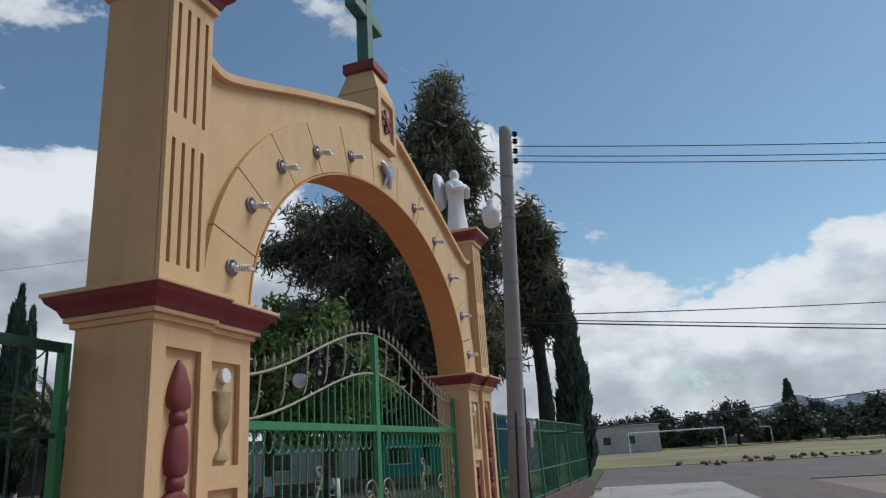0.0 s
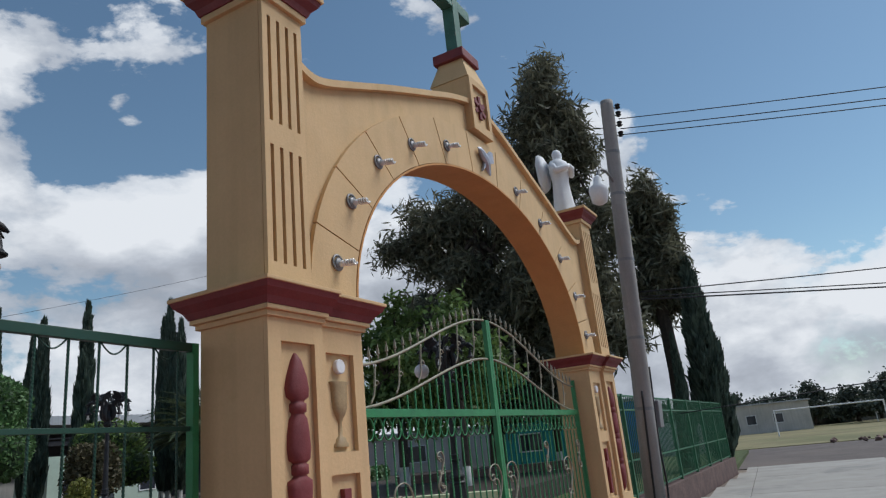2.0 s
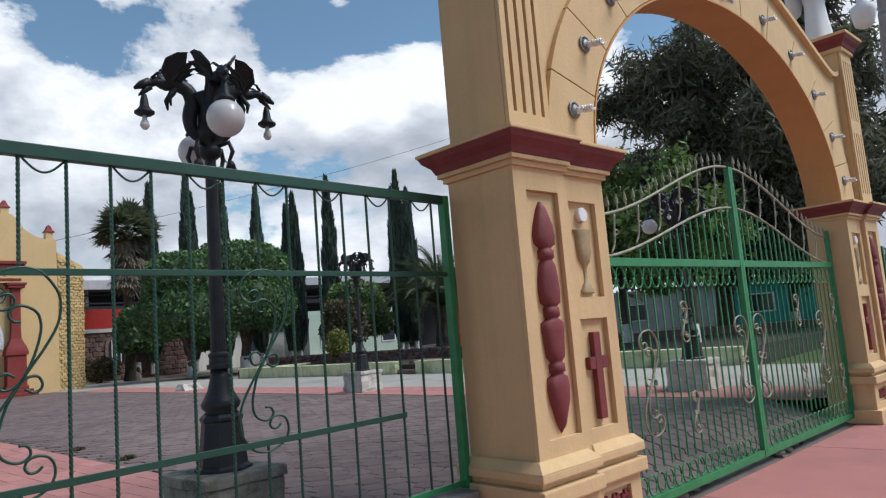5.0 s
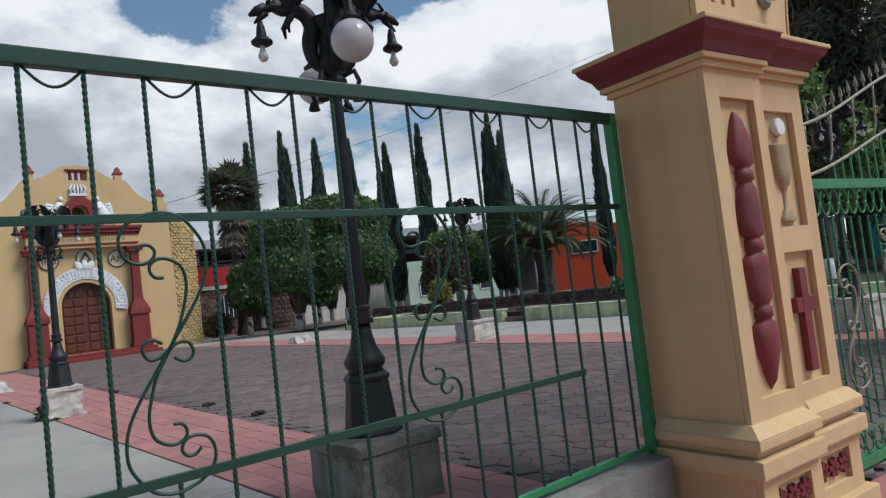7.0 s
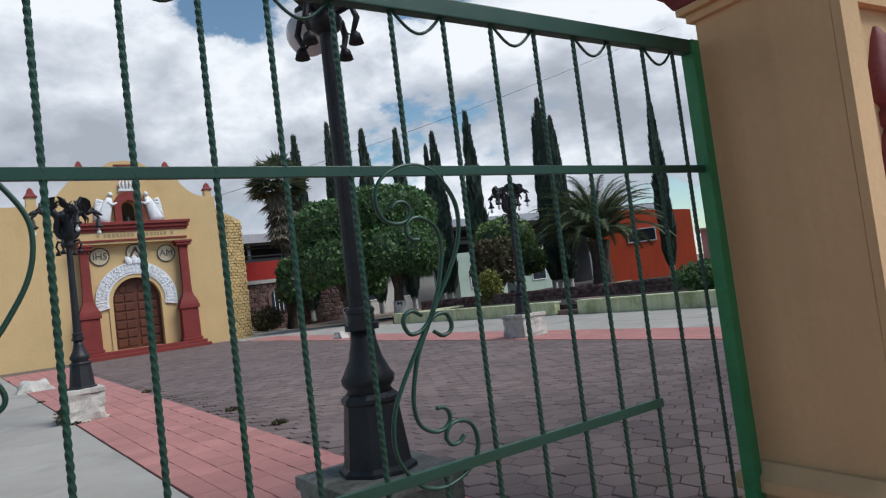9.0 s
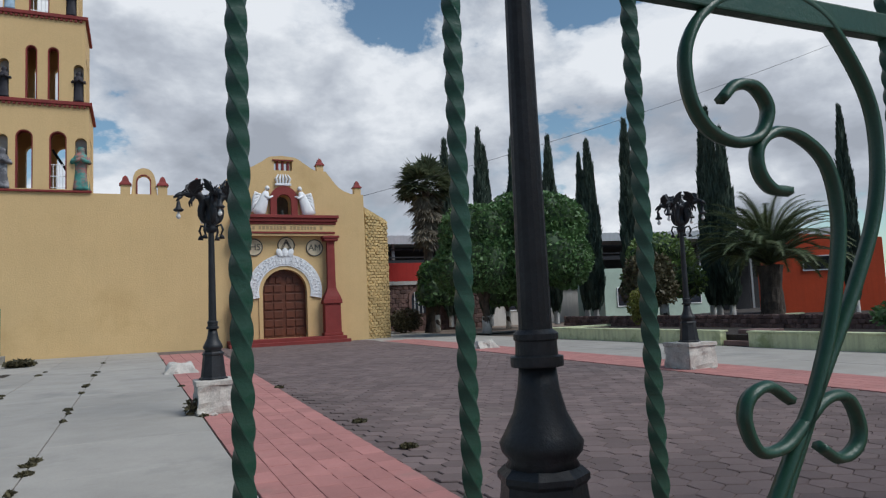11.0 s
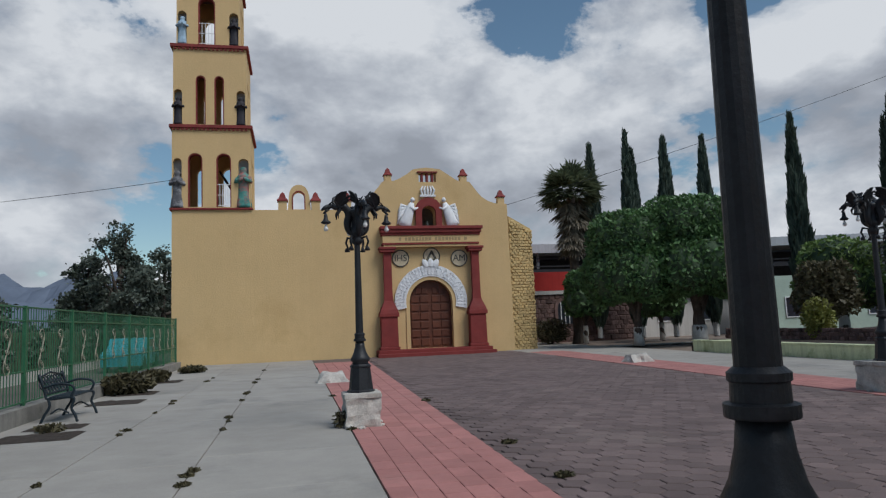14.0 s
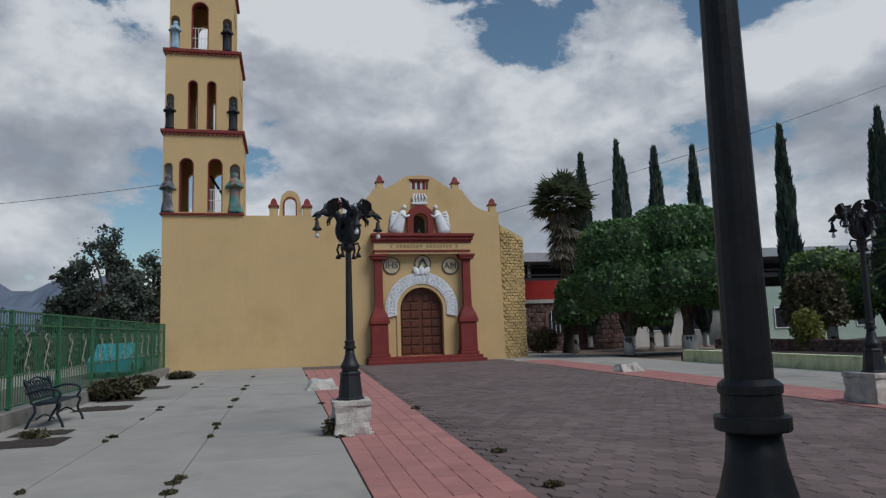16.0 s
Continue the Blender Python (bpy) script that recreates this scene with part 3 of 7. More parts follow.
WEDGES = 13
for i in range(WEDGES):
    a0, a1 = math.pi * i / WEDGES + (0.003 if i else 0), math.pi * (i + 1) / WEDGES - (0.003 if i < WEDGES - 1 else 0)
    line = [a0 + (a1 - a0) * k / 6 for k in range(7)]
    part("voussoir", plate([ring_point(a, 0) for a in line] + [ring_point(a, 1) for a in reversed(line)], [], 0.07, 0.108), "gate_yellow", gate_arch)

# pedestal and cross on the crown
part("crown_pedestal", cube(ARCH_C - 0.24, ARCH_C + 0.24, 0.05, 0.50, 4.86, 5.52, 0.006), "gate_yellow", gate_arch)
part("pedestal_face", plate([(ARCH_C - 0.24, 4.86), (ARCH_C + 0.24, 4.86), (ARCH_C + 0.24, 5.52), (ARCH_C - 0.24, 5.52)], [[(ARCH_C - 0.17, 4.96), (ARCH_C + 0.17, 4.96), (ARCH_C + 0.17, 5.44), (ARCH_C - 0.17, 5.44)]], 0.015, 0.048), "gate_yellow", gate_arch)
part("pedestal_taper", cube(ARCH_C - 0.25, ARCH_C + 0.25, 0.02, 0.52, 5.522, 5.82, 0, 0.38), "gate_yellow", gate_arch)
part("pedestal_cap", cube(ARCH_C - 0.21, ARCH_C + 0.21, 0.07, 0.47, 5.82, 5.94, 0.012), "maroon", gate_arch, "maroon painted cap")
bm = BM()
for k in range(3):
    bmesh.ops.create_cube(bm, size=1, matrix=Matrix.Translation((ARCH_C, 0.037, 5.20)) @ Matrix.Rotation(radians(60 * k), 4, "Y") @ Matrix.Diagonal((0.055, 0.022, 0.29, 1)))
lathe([(0.05, 0), (0.05, 0.02)], 10, bm, (0, 0, 0))
bmesh.ops.transform(bm, matrix=Matrix.Translation((ARCH_C, 0.03, 5.20)) @ Matrix.Rotation(radians(90), 4, "X"), verts=bm.verts[-20:])
part("carved_star", bm, "maroon", gate_arch, "maroon six-petalled star")
bm = cube(ARCH_C - 0.075, ARCH_C + 0.075, 0.19, 0.34, 5.94, 7.08, 0.012)
block(bm, ARCH_C - 0.38, ARCH_C - 0.076, 0.192, 0.338, 6.60, 6.76, 0.012)
block(bm, ARCH_C + 0.076, ARCH_C + 0.38, 0.192, 0.338, 6.60, 6.76, 0.012)
part("roof_cross", bm, material("verdigris_paint", (0.055, 0.16, 0.12), 0.6, vary=0.2, scale=6, wear=(0.20, 0.22, 0.18), wear_at=0.63), gate_arch, "dull green cross")


def bulb_fitting():
    e = thing("wall_lamp", GATE_M, "bare white spiral bulb in a wall socket", "lamp", "bulbs round the arch")
    bm = BM()
    sweep([(0.055 * math.cos(a) - 0.012, -0.006, 0.055 * math.sin(a) + 0.01) for a in [2 * math.pi * k / 16 for k in range(17)]], 0.009, 6, bm)
    lathe([(0.045, 0), (0.05, 0.01), (0.03, 0.02)], 12, bm)
    bmesh.ops.rotate(bm, matrix=Matrix.Rotation(radians(90), 3, "X"), verts=bm.verts[-36:])
    part("rosette", bm, "steel", e, "rusty metal rosette", True)
    bm = BM()
    sweep([(0, -0.005, 0), (0.008, -0.03, 0.002), (0.018, -0.05, 0.004)], [0.022, 0.024, 0.022], 8, bm)
    part("socket", bm, "white", e, "white porcelain socket", True)
    bm = BM()
    pts = []
    for k in range(41):
        a, s = 2 * math.pi * k / 10, k / 40
        pts.append((0.02 + 0.03 * s + 0.02 * math.cos(a), -0.052 - 0.065 * s, 0.005 + 0.02 * math.sin(a)))
    sweep(pts, 0.0085, 5, bm)
    part("bulb", bm, "bulb", e, "white spiral tube", True)
    return e


first = None
for i in range(10):
    k = (8, 24, 40, 56, 72)[i % 5]
    a = radians(k if i < 5 else 180 - k)
    x, z = ARCH_C - 2.80 * math.cos(a), SPRING + 1.97 * math.sin(a)
    m = GATE_M @ Matrix.Translation((x, 0.068, z))
    if first is None:
        first = bulb_fitting()
        first.matrix_basis = m
    else:
        copy_thing(first, m)

# dove over the keystone
bm = BM()
sweep([(0.17, 0.02, -0.12), (0.08, -0.02, -0.05), (0, -0.04, 0), (-0.08, -0.04, 0.05), (-0.13, -0.045, 0.075), (-0.17, -0.04, 0.085)], [0.05, 0.055, 0.06, 0.05, 0.03, 0.006], 8, bm, 0.7)
for s in (1, -1):
    pts = [(0.0, -0.03, 0.02), (0.09 * s + 0.05, -0.05, 0.10 * s + 0.04), (0.16 * s + 0.06, -0.045, 0.16 * s - 0.02), (0.13 * s + 0.1, -0.04, 0.07 * s - 0.05), (0.05, -0.03, -0.05)]
    top = [bm.verts.new(p) for p in pts]
    low = [bm.verts.new((x, y + 0.025, z)) for x, y, z in pts]
    bm.faces.new(top), bm.faces.new(low[::-1])
    for i in range(5):
        bm.faces.new((top[i], low[i], low[(i + 1) % 5], top[(i + 1) % 5]))
ob = part("dove_relief", bm, material("silver_paint", (0.42, 0.44, 0.50), 0.45, metal=0.3, vary=0.15, scale=20), None)
ob.matrix_basis = GATE_M @ Matrix.Translation((ARCH_C - 0.02, 0.075, 4.56))
tagged(ob, "silver-grey plaster dove spread over the arch keystone", "dove relief")


def statue(name, m, mat, label, height=1.05, wings=True, group=""):
    """A robed standing figure, plain and in one piece."""
    bm, n = BM(), 18
    rows = []
    prof = [(0.19, 0), (0.185, 0.06), (0.15, 0.3), (0.135, 0.5), (0.16, 0.62), (0.175, 0.74), (0.15, 0.80), (0.085, 0.835), (0.07, 0.855), (0.085, 0.89), (0.085, 0.94), (0.055, 0.985), (0.005, 1.0)]
    for r, z in prof:
        ring = []
        for i in range(n):
            a = 2 * math.pi * i / n
            fold = 1 + (0.10 * math.sin(a * 5 + z * 4) + 0.05 * math.sin(a * 9)) * max(0, 0.8 - z)
            ring.append(bm.verts.new((r * fold * math.cos(a) * height, r * 0.72 * fold * math.sin(a) * height, z * height)))
        rows.append(ring)
    for a, b in zip(rows, rows[1:]):
        for i in range(n):
            bm.faces.new((a[i], a[(i + 1) % n], b[(i + 1) % n], b[i]))
    bm.faces.new(rows[0][::-1]), bm.faces.new(rows[-1])
    for s in (-1, 1):
        sweep([(0.13 * s * height, 0, 0.75 * height), (0.17 * s * height, -0.08 * height, 0.62 * height), (0.06 * s * height, -0.17 * height, 0.66 * height), (0.0, -0.18 * height, 0.70 * height)], [0.05 * height, 0.05 * height, 0.045 * height, 0.03 * height], 7, bm)
        if wings:
            pts = [(0.05, 0.08, 0.70), (0.16, 0.12, 0.90), (0.24, 0.14, 0.93), (0.27, 0.15, 0.80), (0.25, 0.15, 0.55), (0.19, 0.13, 0.35), (0.12, 0.10, 0.42)]
            q = [bm.verts.new((x * s * height, y * height, z * height)) for x, y, z in pts]
            w = [bm.verts.new((x * s * height, (y + 0.045) * height, z * height)) for x, y, z in pts]
            bm.faces.new(q), bm.faces.new(w[::-1])
            for i in range(len(pts)):
                j = (i + 1) % len(pts)
                bm.faces.new((q[i], w[i], w[j], q[j]))
    ob = part(name, bm, mat, None, smooth=True)
    ob.matrix_basis = m
    return tagged(ob, label, "statue", group)


for x, turn in ((0.22, -25), (GATE_W - 0.22, -20)):
    statue("angel_statue", GATE_M @ pose(x, 0.27, 4.80, 0, 0, turn), "white", "white plaster angel statue standing on the gate pillar", 1.12, True, "angels on the gate")

# ---- iron gate leaves between the pillars ----
iron_gate = thing("iron_gate", GATE_M @ pose(0, 0.28, 0), "closed green wrought iron double gate with faded gilt scrolls", "gate")
G0, G1, STEP = 1.04, GATE_W - 1.04, 0.1267
part("bottom_rail", cube(G0 + 0.05, G1 - 0.05, -0.02, 0.02, -0.03, 0.035, 0.004), "green", iron_gate)
for a, b in ((G0 + 0.05, ARCH_C - 0.045), (ARCH_C + 0.045, G1 - 0.05)):
    part("lock_rail", cube(a, b, -0.022, 0.022, 1.765, 1.83, 0.004), "green", iron_gate)
for x, top in ((G0 + 0.025, 2.22), (ARCH_C - 0.023, 2.76), (ARCH_C + 0.023, 2.76), (G1 - 0.025, 2.22)):
    part("stile", cube(x - 0.022, x + 0.022, -0.025, 0.025, -0.03, top, 0.004), "green", iron_gate)


def twisted(length, size, turn, step, corner=True):
    """A square bar twisted about its length, from 0 upwards."""
    bm, rows, n = BM(), [], max(2, int(length / step))
    base = [(1, 0.88), (0.88, 1), (-0.88, 1), (-1, 0.88), (-1, -0.88), (-0.88, -1), (0.88, -1), (1, -0.88)] if corner else [(1, 1), (-1, 1), (-1, -1), (1, -1)]
    for i in range(n + 1):
        z = length * i / n
        a = 2 * math.pi * z / turn
        c, s = math.cos(a) * size / 2, math.sin(a) * size / 2
        rows.append([bm.verts.new((x * c - y * s, x * s + y * c, z)) for x, y in base])
    k = len(base)
    for a, b in zip(rows, rows[1:]):
        for i in range(k):
            bm.faces.new((a[i], a[(i + 1) % k], b[(i + 1) % k], b[i]))
    if corner:
        # the arrises stay crisp
        for a, b in zip(rows, rows[1:]):
            for i in range(k):
                bm.edges.get((a[i], b[i])).smooth = False
    bm.faces.new(rows[0][::-1]), bm.faces.new(rows[-1])
    return bm


def swoop(x, z0, z1):
    """The height of the gate's curved top bars: low at the hinges, high in the middle."""
    s = min(1.0, max(0.0, (x - G0) / (ARCH_C - G0)) if x < ARCH_C else max(0.0, (G1 - x) / (G1 - ARCH_C)))
    s = s * s * (3 - 2 * s)
    return z0 + (z1 - z0) * s


low_bar, ring, base_ring, spear = None, None, None, None
for leaf in (0, 1):
    for i in range(19):
        x = (G0 + 0.11 + STEP * i) if leaf == 0 else (G1 - 0.11 - STEP * i)
        if low_bar is None:
            low_bar = part("bar", twisted(1.36, 0.013, 0.10, 0.0125, False), "green", iron_gate)
            bm = sweep([(0.058 * math.cos(a), 0, 0.085 * math.sin(a)) for a in [2 * math.pi * k / 20 for k in range(21)]], 0.007, 5)
            ring = part("ring", bm, "green", iron_gate, smooth=True)
            bm = sweep([(0.055 * math.cos(a), 0, 0.075 * math.sin(a)) for a in [2 * math.pi * k / 18 for k in range(19)]], 0.007, 5)
            base_ring = part("ring", bm, "green", iron_gate, smooth=True)
            spear = part("spearhead", lathe([(0.005, 0), (0.006, 0.05), (0.014, 0.06), (0.011, 0.09), (0.001, 0.14)], 6), "gilt", iron_gate, "faded gilt spearhead")
            low_bar.matrix_basis, ring.matrix_basis, base_ring.matrix_basis = pose(x, 0, 0.22), pose(x + STEP / 2, 0, 1.68), pose(x + STEP / 2, 0, 0.115)
            spear.matrix_basis = pose(x, 0, swoop(x, 2.14, 2.76))
        else:
            again(low_bar, pose(x, 0, 0.22))
            if i < 18:
                off = STEP / 2 if leaf == 0 else -STEP / 2
                again(ring, pose(x + off, 0, 1.68)), again(base_ring, pose(x + off, 0, 0.115))
            again(spear, pose(x, 0, swoop(x, 2.14, 2.76)))
        top = swoop(x, 1.80, 2.33)
        if top > 1.9:
            part("bar", cube(x - 0.006, x + 0.006, -0.006, 0.006, 1.83, top), "green", iron_gate)
    xs = [G0 + 0.06 + (ARCH_C - G0 - 0.1) * k / 14 for k in range(15)]
    if leaf:
        xs = [GATE_W - x for x in xs]
    part("curved_rail", sweep([(x, 0, swoop(x, 1.82, 2.35)) for x in xs], 0.012, 6), "gilt", iron_gate, "faded gilt curved rail", True)
    part("curved_rail", sweep([(x, 0, swoop(x, 2.14, 2.76)) for x in xs], 0.012, 6), "gilt", iron_gate, "faded gilt curved rail", True)
    for k in range(1, 7):
        x = G0 + 0.06 + 0.36 * k
        x = GATE_W - x if leaf else x
        za, zb = swoop(x, 1.82, 2.35), swoop(x, 2.14, 2.76)
        pts = smooth_line([(x - 0.07, 0, za + 0.01), (x - 0.02, 0, za + (zb - za) * 0.25), (x, 0, za + (zb - za) * 0.6), (x + 0.02, 0, zb - 0.01)], 4)
        part("scroll", sweep(pts, 0.008, 5), "gilt", iron_gate, smooth=True)
        pts = [(x + 0.02 + 0.035 * (1 - s) * math.cos(7 * s), 0, za + (zb - za) * 0.5 + 0.035 * (1 - s) * math.sin(7 * s)) for s in [j / 14 for j in range(13)]]
        part("scroll", sweep(pts, 0.006, 5), "gilt", iron_gate, smooth=True)

SCROLL_A = [(-0.075, 0.292), (-0.055, 0.307), (-0.029, 0.307), (-0.014, 0.287), (-0.028, 0.262), (-0.061, 0.254), (-0.096, 0.265), (-0.115, 0.294), (-0.115, 0.335), (-0.087, 0.373), (-0.036, 0.396), (0.02, 0.403),
            (0.074, 0.388), (0.113, 0.351), (0.142, 0.301), (0.145, 0.244), (0.129, 0.186), (0.091, 0.122), (0.043, 0.057), (0, 0)]
SCROLL_B = [(0.005, 0.211), (-0.018, 0.213), (-0.033, 0.229), (-0.031, 0.251), (-0.004, 0.267), (0.032, 0.262), (0.065, 0.237), (0.075, 0.186), (0.061, 0.122), (0.039, 0.065), (0.003, 0)]
SCROLL_C = [(-0.017, 0.022), (-0.044, 0.036), (-0.070, 0.028), (-0.077, 0.008), (-0.062, -0.018), (-0.030, -0.018), (0, 0)]


def scroll_parts(parent, m, scale, mat, thick, steps=5):
    """The wrought S scroll: three strands through one point, each the same upside down."""
    for strand in (SCROLL_A, SCROLL_B, SCROLL_C):
        line = strand + [(-x, -z) for x, z in reversed(strand[:-1])]
        ob = part("scroll", sweep(smooth_line([(x * scale, 0, z * scale) for x, z in line], steps), thick, 6, None, 1.6), mat, parent, smooth=True)
        ob.matrix_basis = m


for x, z, s in ((G0 + 0.68, 0.86, 1.0), (ARCH_C - 0.20, 0.90, 1.0), (ARCH_C + 0.20, 0.90, 1.0), (G1 - 0.68, 0.86, 1.0), (G0 + 0.20, 1.28, 0.42), (G0 + 1.30, 1.30, 0.42), (G0 + 0.2, 0.45, 0.42), (G0 + 1.32, 0.55, 0.42),
                (G1 - 0.2, 1.28, 0.42), (G1 - 1.3, 1.30, 0.42), (G1 - 0.2, 0.45, 0.42), (G1 - 1.32, 0.55, 0.42)):
    scroll_parts(iron_gate, pose(x, -0.012, z), s, "gilt", 0.0058, 3)
# ---- street fence on its low wall ----
FENCE_Y, BAR_X0, BAR_STEP = 0.0625, 0.083, 0.18
sheet("fence_wall", [(-4.3, -0.08), (1.79, -0.08), (1.79, 0.19), (-4.3, 0.19)], -0.14, 0.42, "concrete_wall", "weathered grey concrete wall under the fence", "wall")
street_fence = thing("street_fence", pose(0, FENCE_Y + 0.010, 0, 0, 0, -0.7), "dark green iron fence with twisted bars on a low concrete wall", "fence")
part("top_rail", cube(-4.25, 1.80, -0.02, 0.02, 2.195, 2.25, 0.004), "dark_green", street_fence)
part("middle_rail", cube(-4.25, 1.80, -0.007, 0.007, 1.728, 1.756, 0.002), "dark_green", street_fence)
part("lower_rail", cube(-4.25, 1.36, -0.009, 0.009, 0.912, 0.942, 0.002), "dark_green", street_fence)
part("bottom_rail", cube(-4.25, 1.80, -0.014, 0.014, 0.44, 0.47, 0.003), "green", street_fence)
part("end_post", cube(1.80, 1.848, -0.028, 0.028, 0.42, 2.25, 0.004), "green", street_fence)
whole = top_half = foot = drop = None
for k in range(-24, 10):
    x = BAR_X0 + (BAR_STEP * k if k >= 0 else 0.174 * k + 0.005)     # the bars stand closer at one end
    if k % 6 == 2 and k <= 2:
        # the bar gives way to a scroll between the rails
        for z, length in ((1.756, 0.44), (0.47, 0.442)):
            part("bar", twisted(length, 0.0120, -0.088, 0.0022), "dark_green", street_fence, smooth=True).matrix_basis = pose(x, 0, z)
        scroll_parts(street_fence, pose(x, 0, 1.322) @ Matrix.Diagonal((1, 1, 1.085, 1)), 1.0, "dark_green", 0.0054, 6)
    elif whole is None:
        whole = part("bar", twisted(1.73, 0.0120, -0.088, 0.0022), "dark_green", street_fence, smooth=True)
        whole.matrix_basis = pose(x, 0, 0.467)
    else:
        again(whole, pose(x, 0, 0.467, 0, 0, (37 * k) % 90))
    if k % 2 == 0:
        pts = [(x + BAR_STEP * (0.06 + 0.88 * s), 0, 2.195 - 0.055 * math.sin(math.pi * s)) for s in [j / 12 for j in range(13)]]
        part("hanging_arc", sweep(pts, 0.005, 5), "dark_green", street_fence, smooth=True)


def panel_fence(name, m, length, height, base, label, group, posts, step, mat="rail_green", scrolls=True):
    """A railing of plain bars between posts, along local x, its foot at z = base."""
    f = thing(name, m, label, "fence", group)
    for z in (base + 0.06, base + 0.62, height - 0.28, height - 0.03):
        part("rail", cube(0, length, -0.015, 0.015, z - 0.016, z + 0.016, 0.003), mat, f)
    n = int(length / posts)
    post = None
    for i in range(n + 1):
        if post is None:
            post = part("post", cube(-0.035, 0.035, -0.035, 0.035, base - 0.02, height, 0.004), mat, f)
        else:
            again(post, pose(length * i / n, 0, 0))
    bar = None
    for i in range(1, int(length / step)):
        if bar is None:
            bar = part("bar", cube(-0.007, 0.007, -0.007, 0.007, base + 0.04, height - 0.03), mat, f)
            bar.matrix_basis = pose(step * i, 0, 0)
        else:
            again(bar, pose(step * i, 0, 0))
    if scrolls:
        for i in range(n):
            for s in (0.3, 0.7):
                scroll_parts(f, pose(length * (i + s) / n, -0.02, (base + height) / 2 + 0.08), 1.0, "gilt", 0.006, 2)
    return f


sheet("side_wall", [(-5.15, 0.2), (-4.76, 0.2), (-4.76, 31.2), (-5.15, 31.2)], -0.15, 0.28, "concrete_wall", "grey concrete kerb wall under the side fence", "wall")
panel_fence("side_fence", pose(-4.95, 0.3, 0, 0, 0, 90), 30.8, 2.12, 0.28, "green iron railing on a low grey wall beside the yard", "side fences", 2.8, 0.135)
sheet("right_wall", [(9.1, -0.71), (24.0, -1.78), (24.0, -1.50), (9.1, -0.43)], -0.15, 0.38, "dark_stone", "low reddish stone wall under the fence", "wall")
panel_fence("pavement_fence", pose(9.2, -0.59, 0, 0, 0, -4.1), 14.6, 2.15, 0.38, "green iron railing on a low stone wall along the pavement", "side fences", 2.0, 0.13, "rail_green", False)
# ---- church: facade, portal, tower ----
church = thing("church", pose(0, CHURCH_Y, 0), "yellow plastered village church with maroon trim and a bell tower", "church", kind="structure")
gable = [(2.8, 7.1), (3.1, 7.22), (3.47, 7.50), (3.80, 7.88), (4.03, 8.15), (4.22, 8.42), (4.33, 8.5), (4.85, 8.52), (5.1, 8.62), (5.5, 8.86), (5.75, 9.05), (5.9, 9.13), (6.52, 9.2), (7.15, 9.13), (7.3, 9.05), (7.6, 8.85), (7.95, 8.62), (8.15, 8.52), (8.68, 8.5), (8.85, 8.28), (9.05, 8.0), (9.3, 7.72), (9.6, 7.52), (9.95, 7.40), (10.6, 7.36)]
outline = [(-5.45, -0.1), (10.68, -0.1)] + list(reversed(gable)) + [(-5.45, 7.1)]
door_hole = arch_hole(5.43, 7.56, 0.30, 3.60, 16)
bell_hole = arch_hole(6.16, 6.87, 6.22, 7.25, 10)
slot_hole = [(6.10, 8.47), (6.98, 8.47), (6.98, 8.93), (6.10, 8.93)]
part("facade", plate(outline, [door_hole, bell_hole, slot_hole], 0, 0.6), "church_yellow", church)
bm = BM()
block(bm, 2.4, 10.3, 2.2, 17, -0.1, 6.6)
block(bm, -1.9, 2.3, 0.62, 12, -0.1, 6.7)
part("nave", bm, "church_yellow", church)
# dark back of the bell niche, its shade painted in
part("niche_back", cube(5.9, 7.1, 0.9, 1.0, 6.1, 7.5), "shadow_inside", church)
for x in (6.28, 6.54, 6.80):
    part("slot_baluster", cube(x - 0.05, x + 0.05, 0.02, 0.3, 8.475, 8.925, 0.02), "church_red", church)
part("slot_lintel", cube(6.02, 7.06, -0.06, 0.3, 8.94, 9.0, 0.01), "church_red", church)

# bell in its niche
bell = lathe([(0.20, 0), (0.19, 0.04), (0.14, 0.12), (0.12, 0.26), (0.08, 0.34), (0.02, 0.37)], 16)
ob = part("bell", bell, material("bronze_bell", (0.05, 0.055, 0.05), 0.45, metal=0.5, vary=0.3), None, smooth=True)
ob.matrix_basis = pose(6.515, CHURCH_Y + 0.35, 6.222)
tagged(ob, "dark bronze bell hung in the gable niche", "bell")
frame_out = [(5.86, 6.2), (5.86, 7.05)] + arc(6.515, 7.05, 0.655, 0.60, 180, 0, 14) + [(7.17, 6.2)]
frame_in = [(6.87, 6.2), (6.87, 6.895)] + arc(6.515, 6.895, 0.355, 0.355, 0, 180, 12) + [(6.16, 6.2)]
part("bell_surround", plate(frame_out + frame_in, [], -0.22, -0.004), "church_red", church, "maroon bell niche surround")


def pinnacle(x, z, y=0.2, s=1.0):
    p = thing("pinnacle", pose(x, CHURCH_Y + y, z), "yellow block with a maroon pyramid cap on the parapet", "pinnacle", "pinnacles")
    part("block", cube(-0.2 * s, 0.2 * s, -0.2 * s, 0.2 * s, -0.02, 0.42 * s, 0.01), "church_yellow", p)
    bm = lathe([(0.36 * s, 0.42 * s), (0.36 * s, 0.47 * s), (0.22 * s, 0.60 * s), (0.15 * s, 0.78 * s), (0.03, 0.88 * s)], 4, flat=math.pi / 4)
    part("cap", bm, "church_red", p, "maroon pyramid cap")
    return p


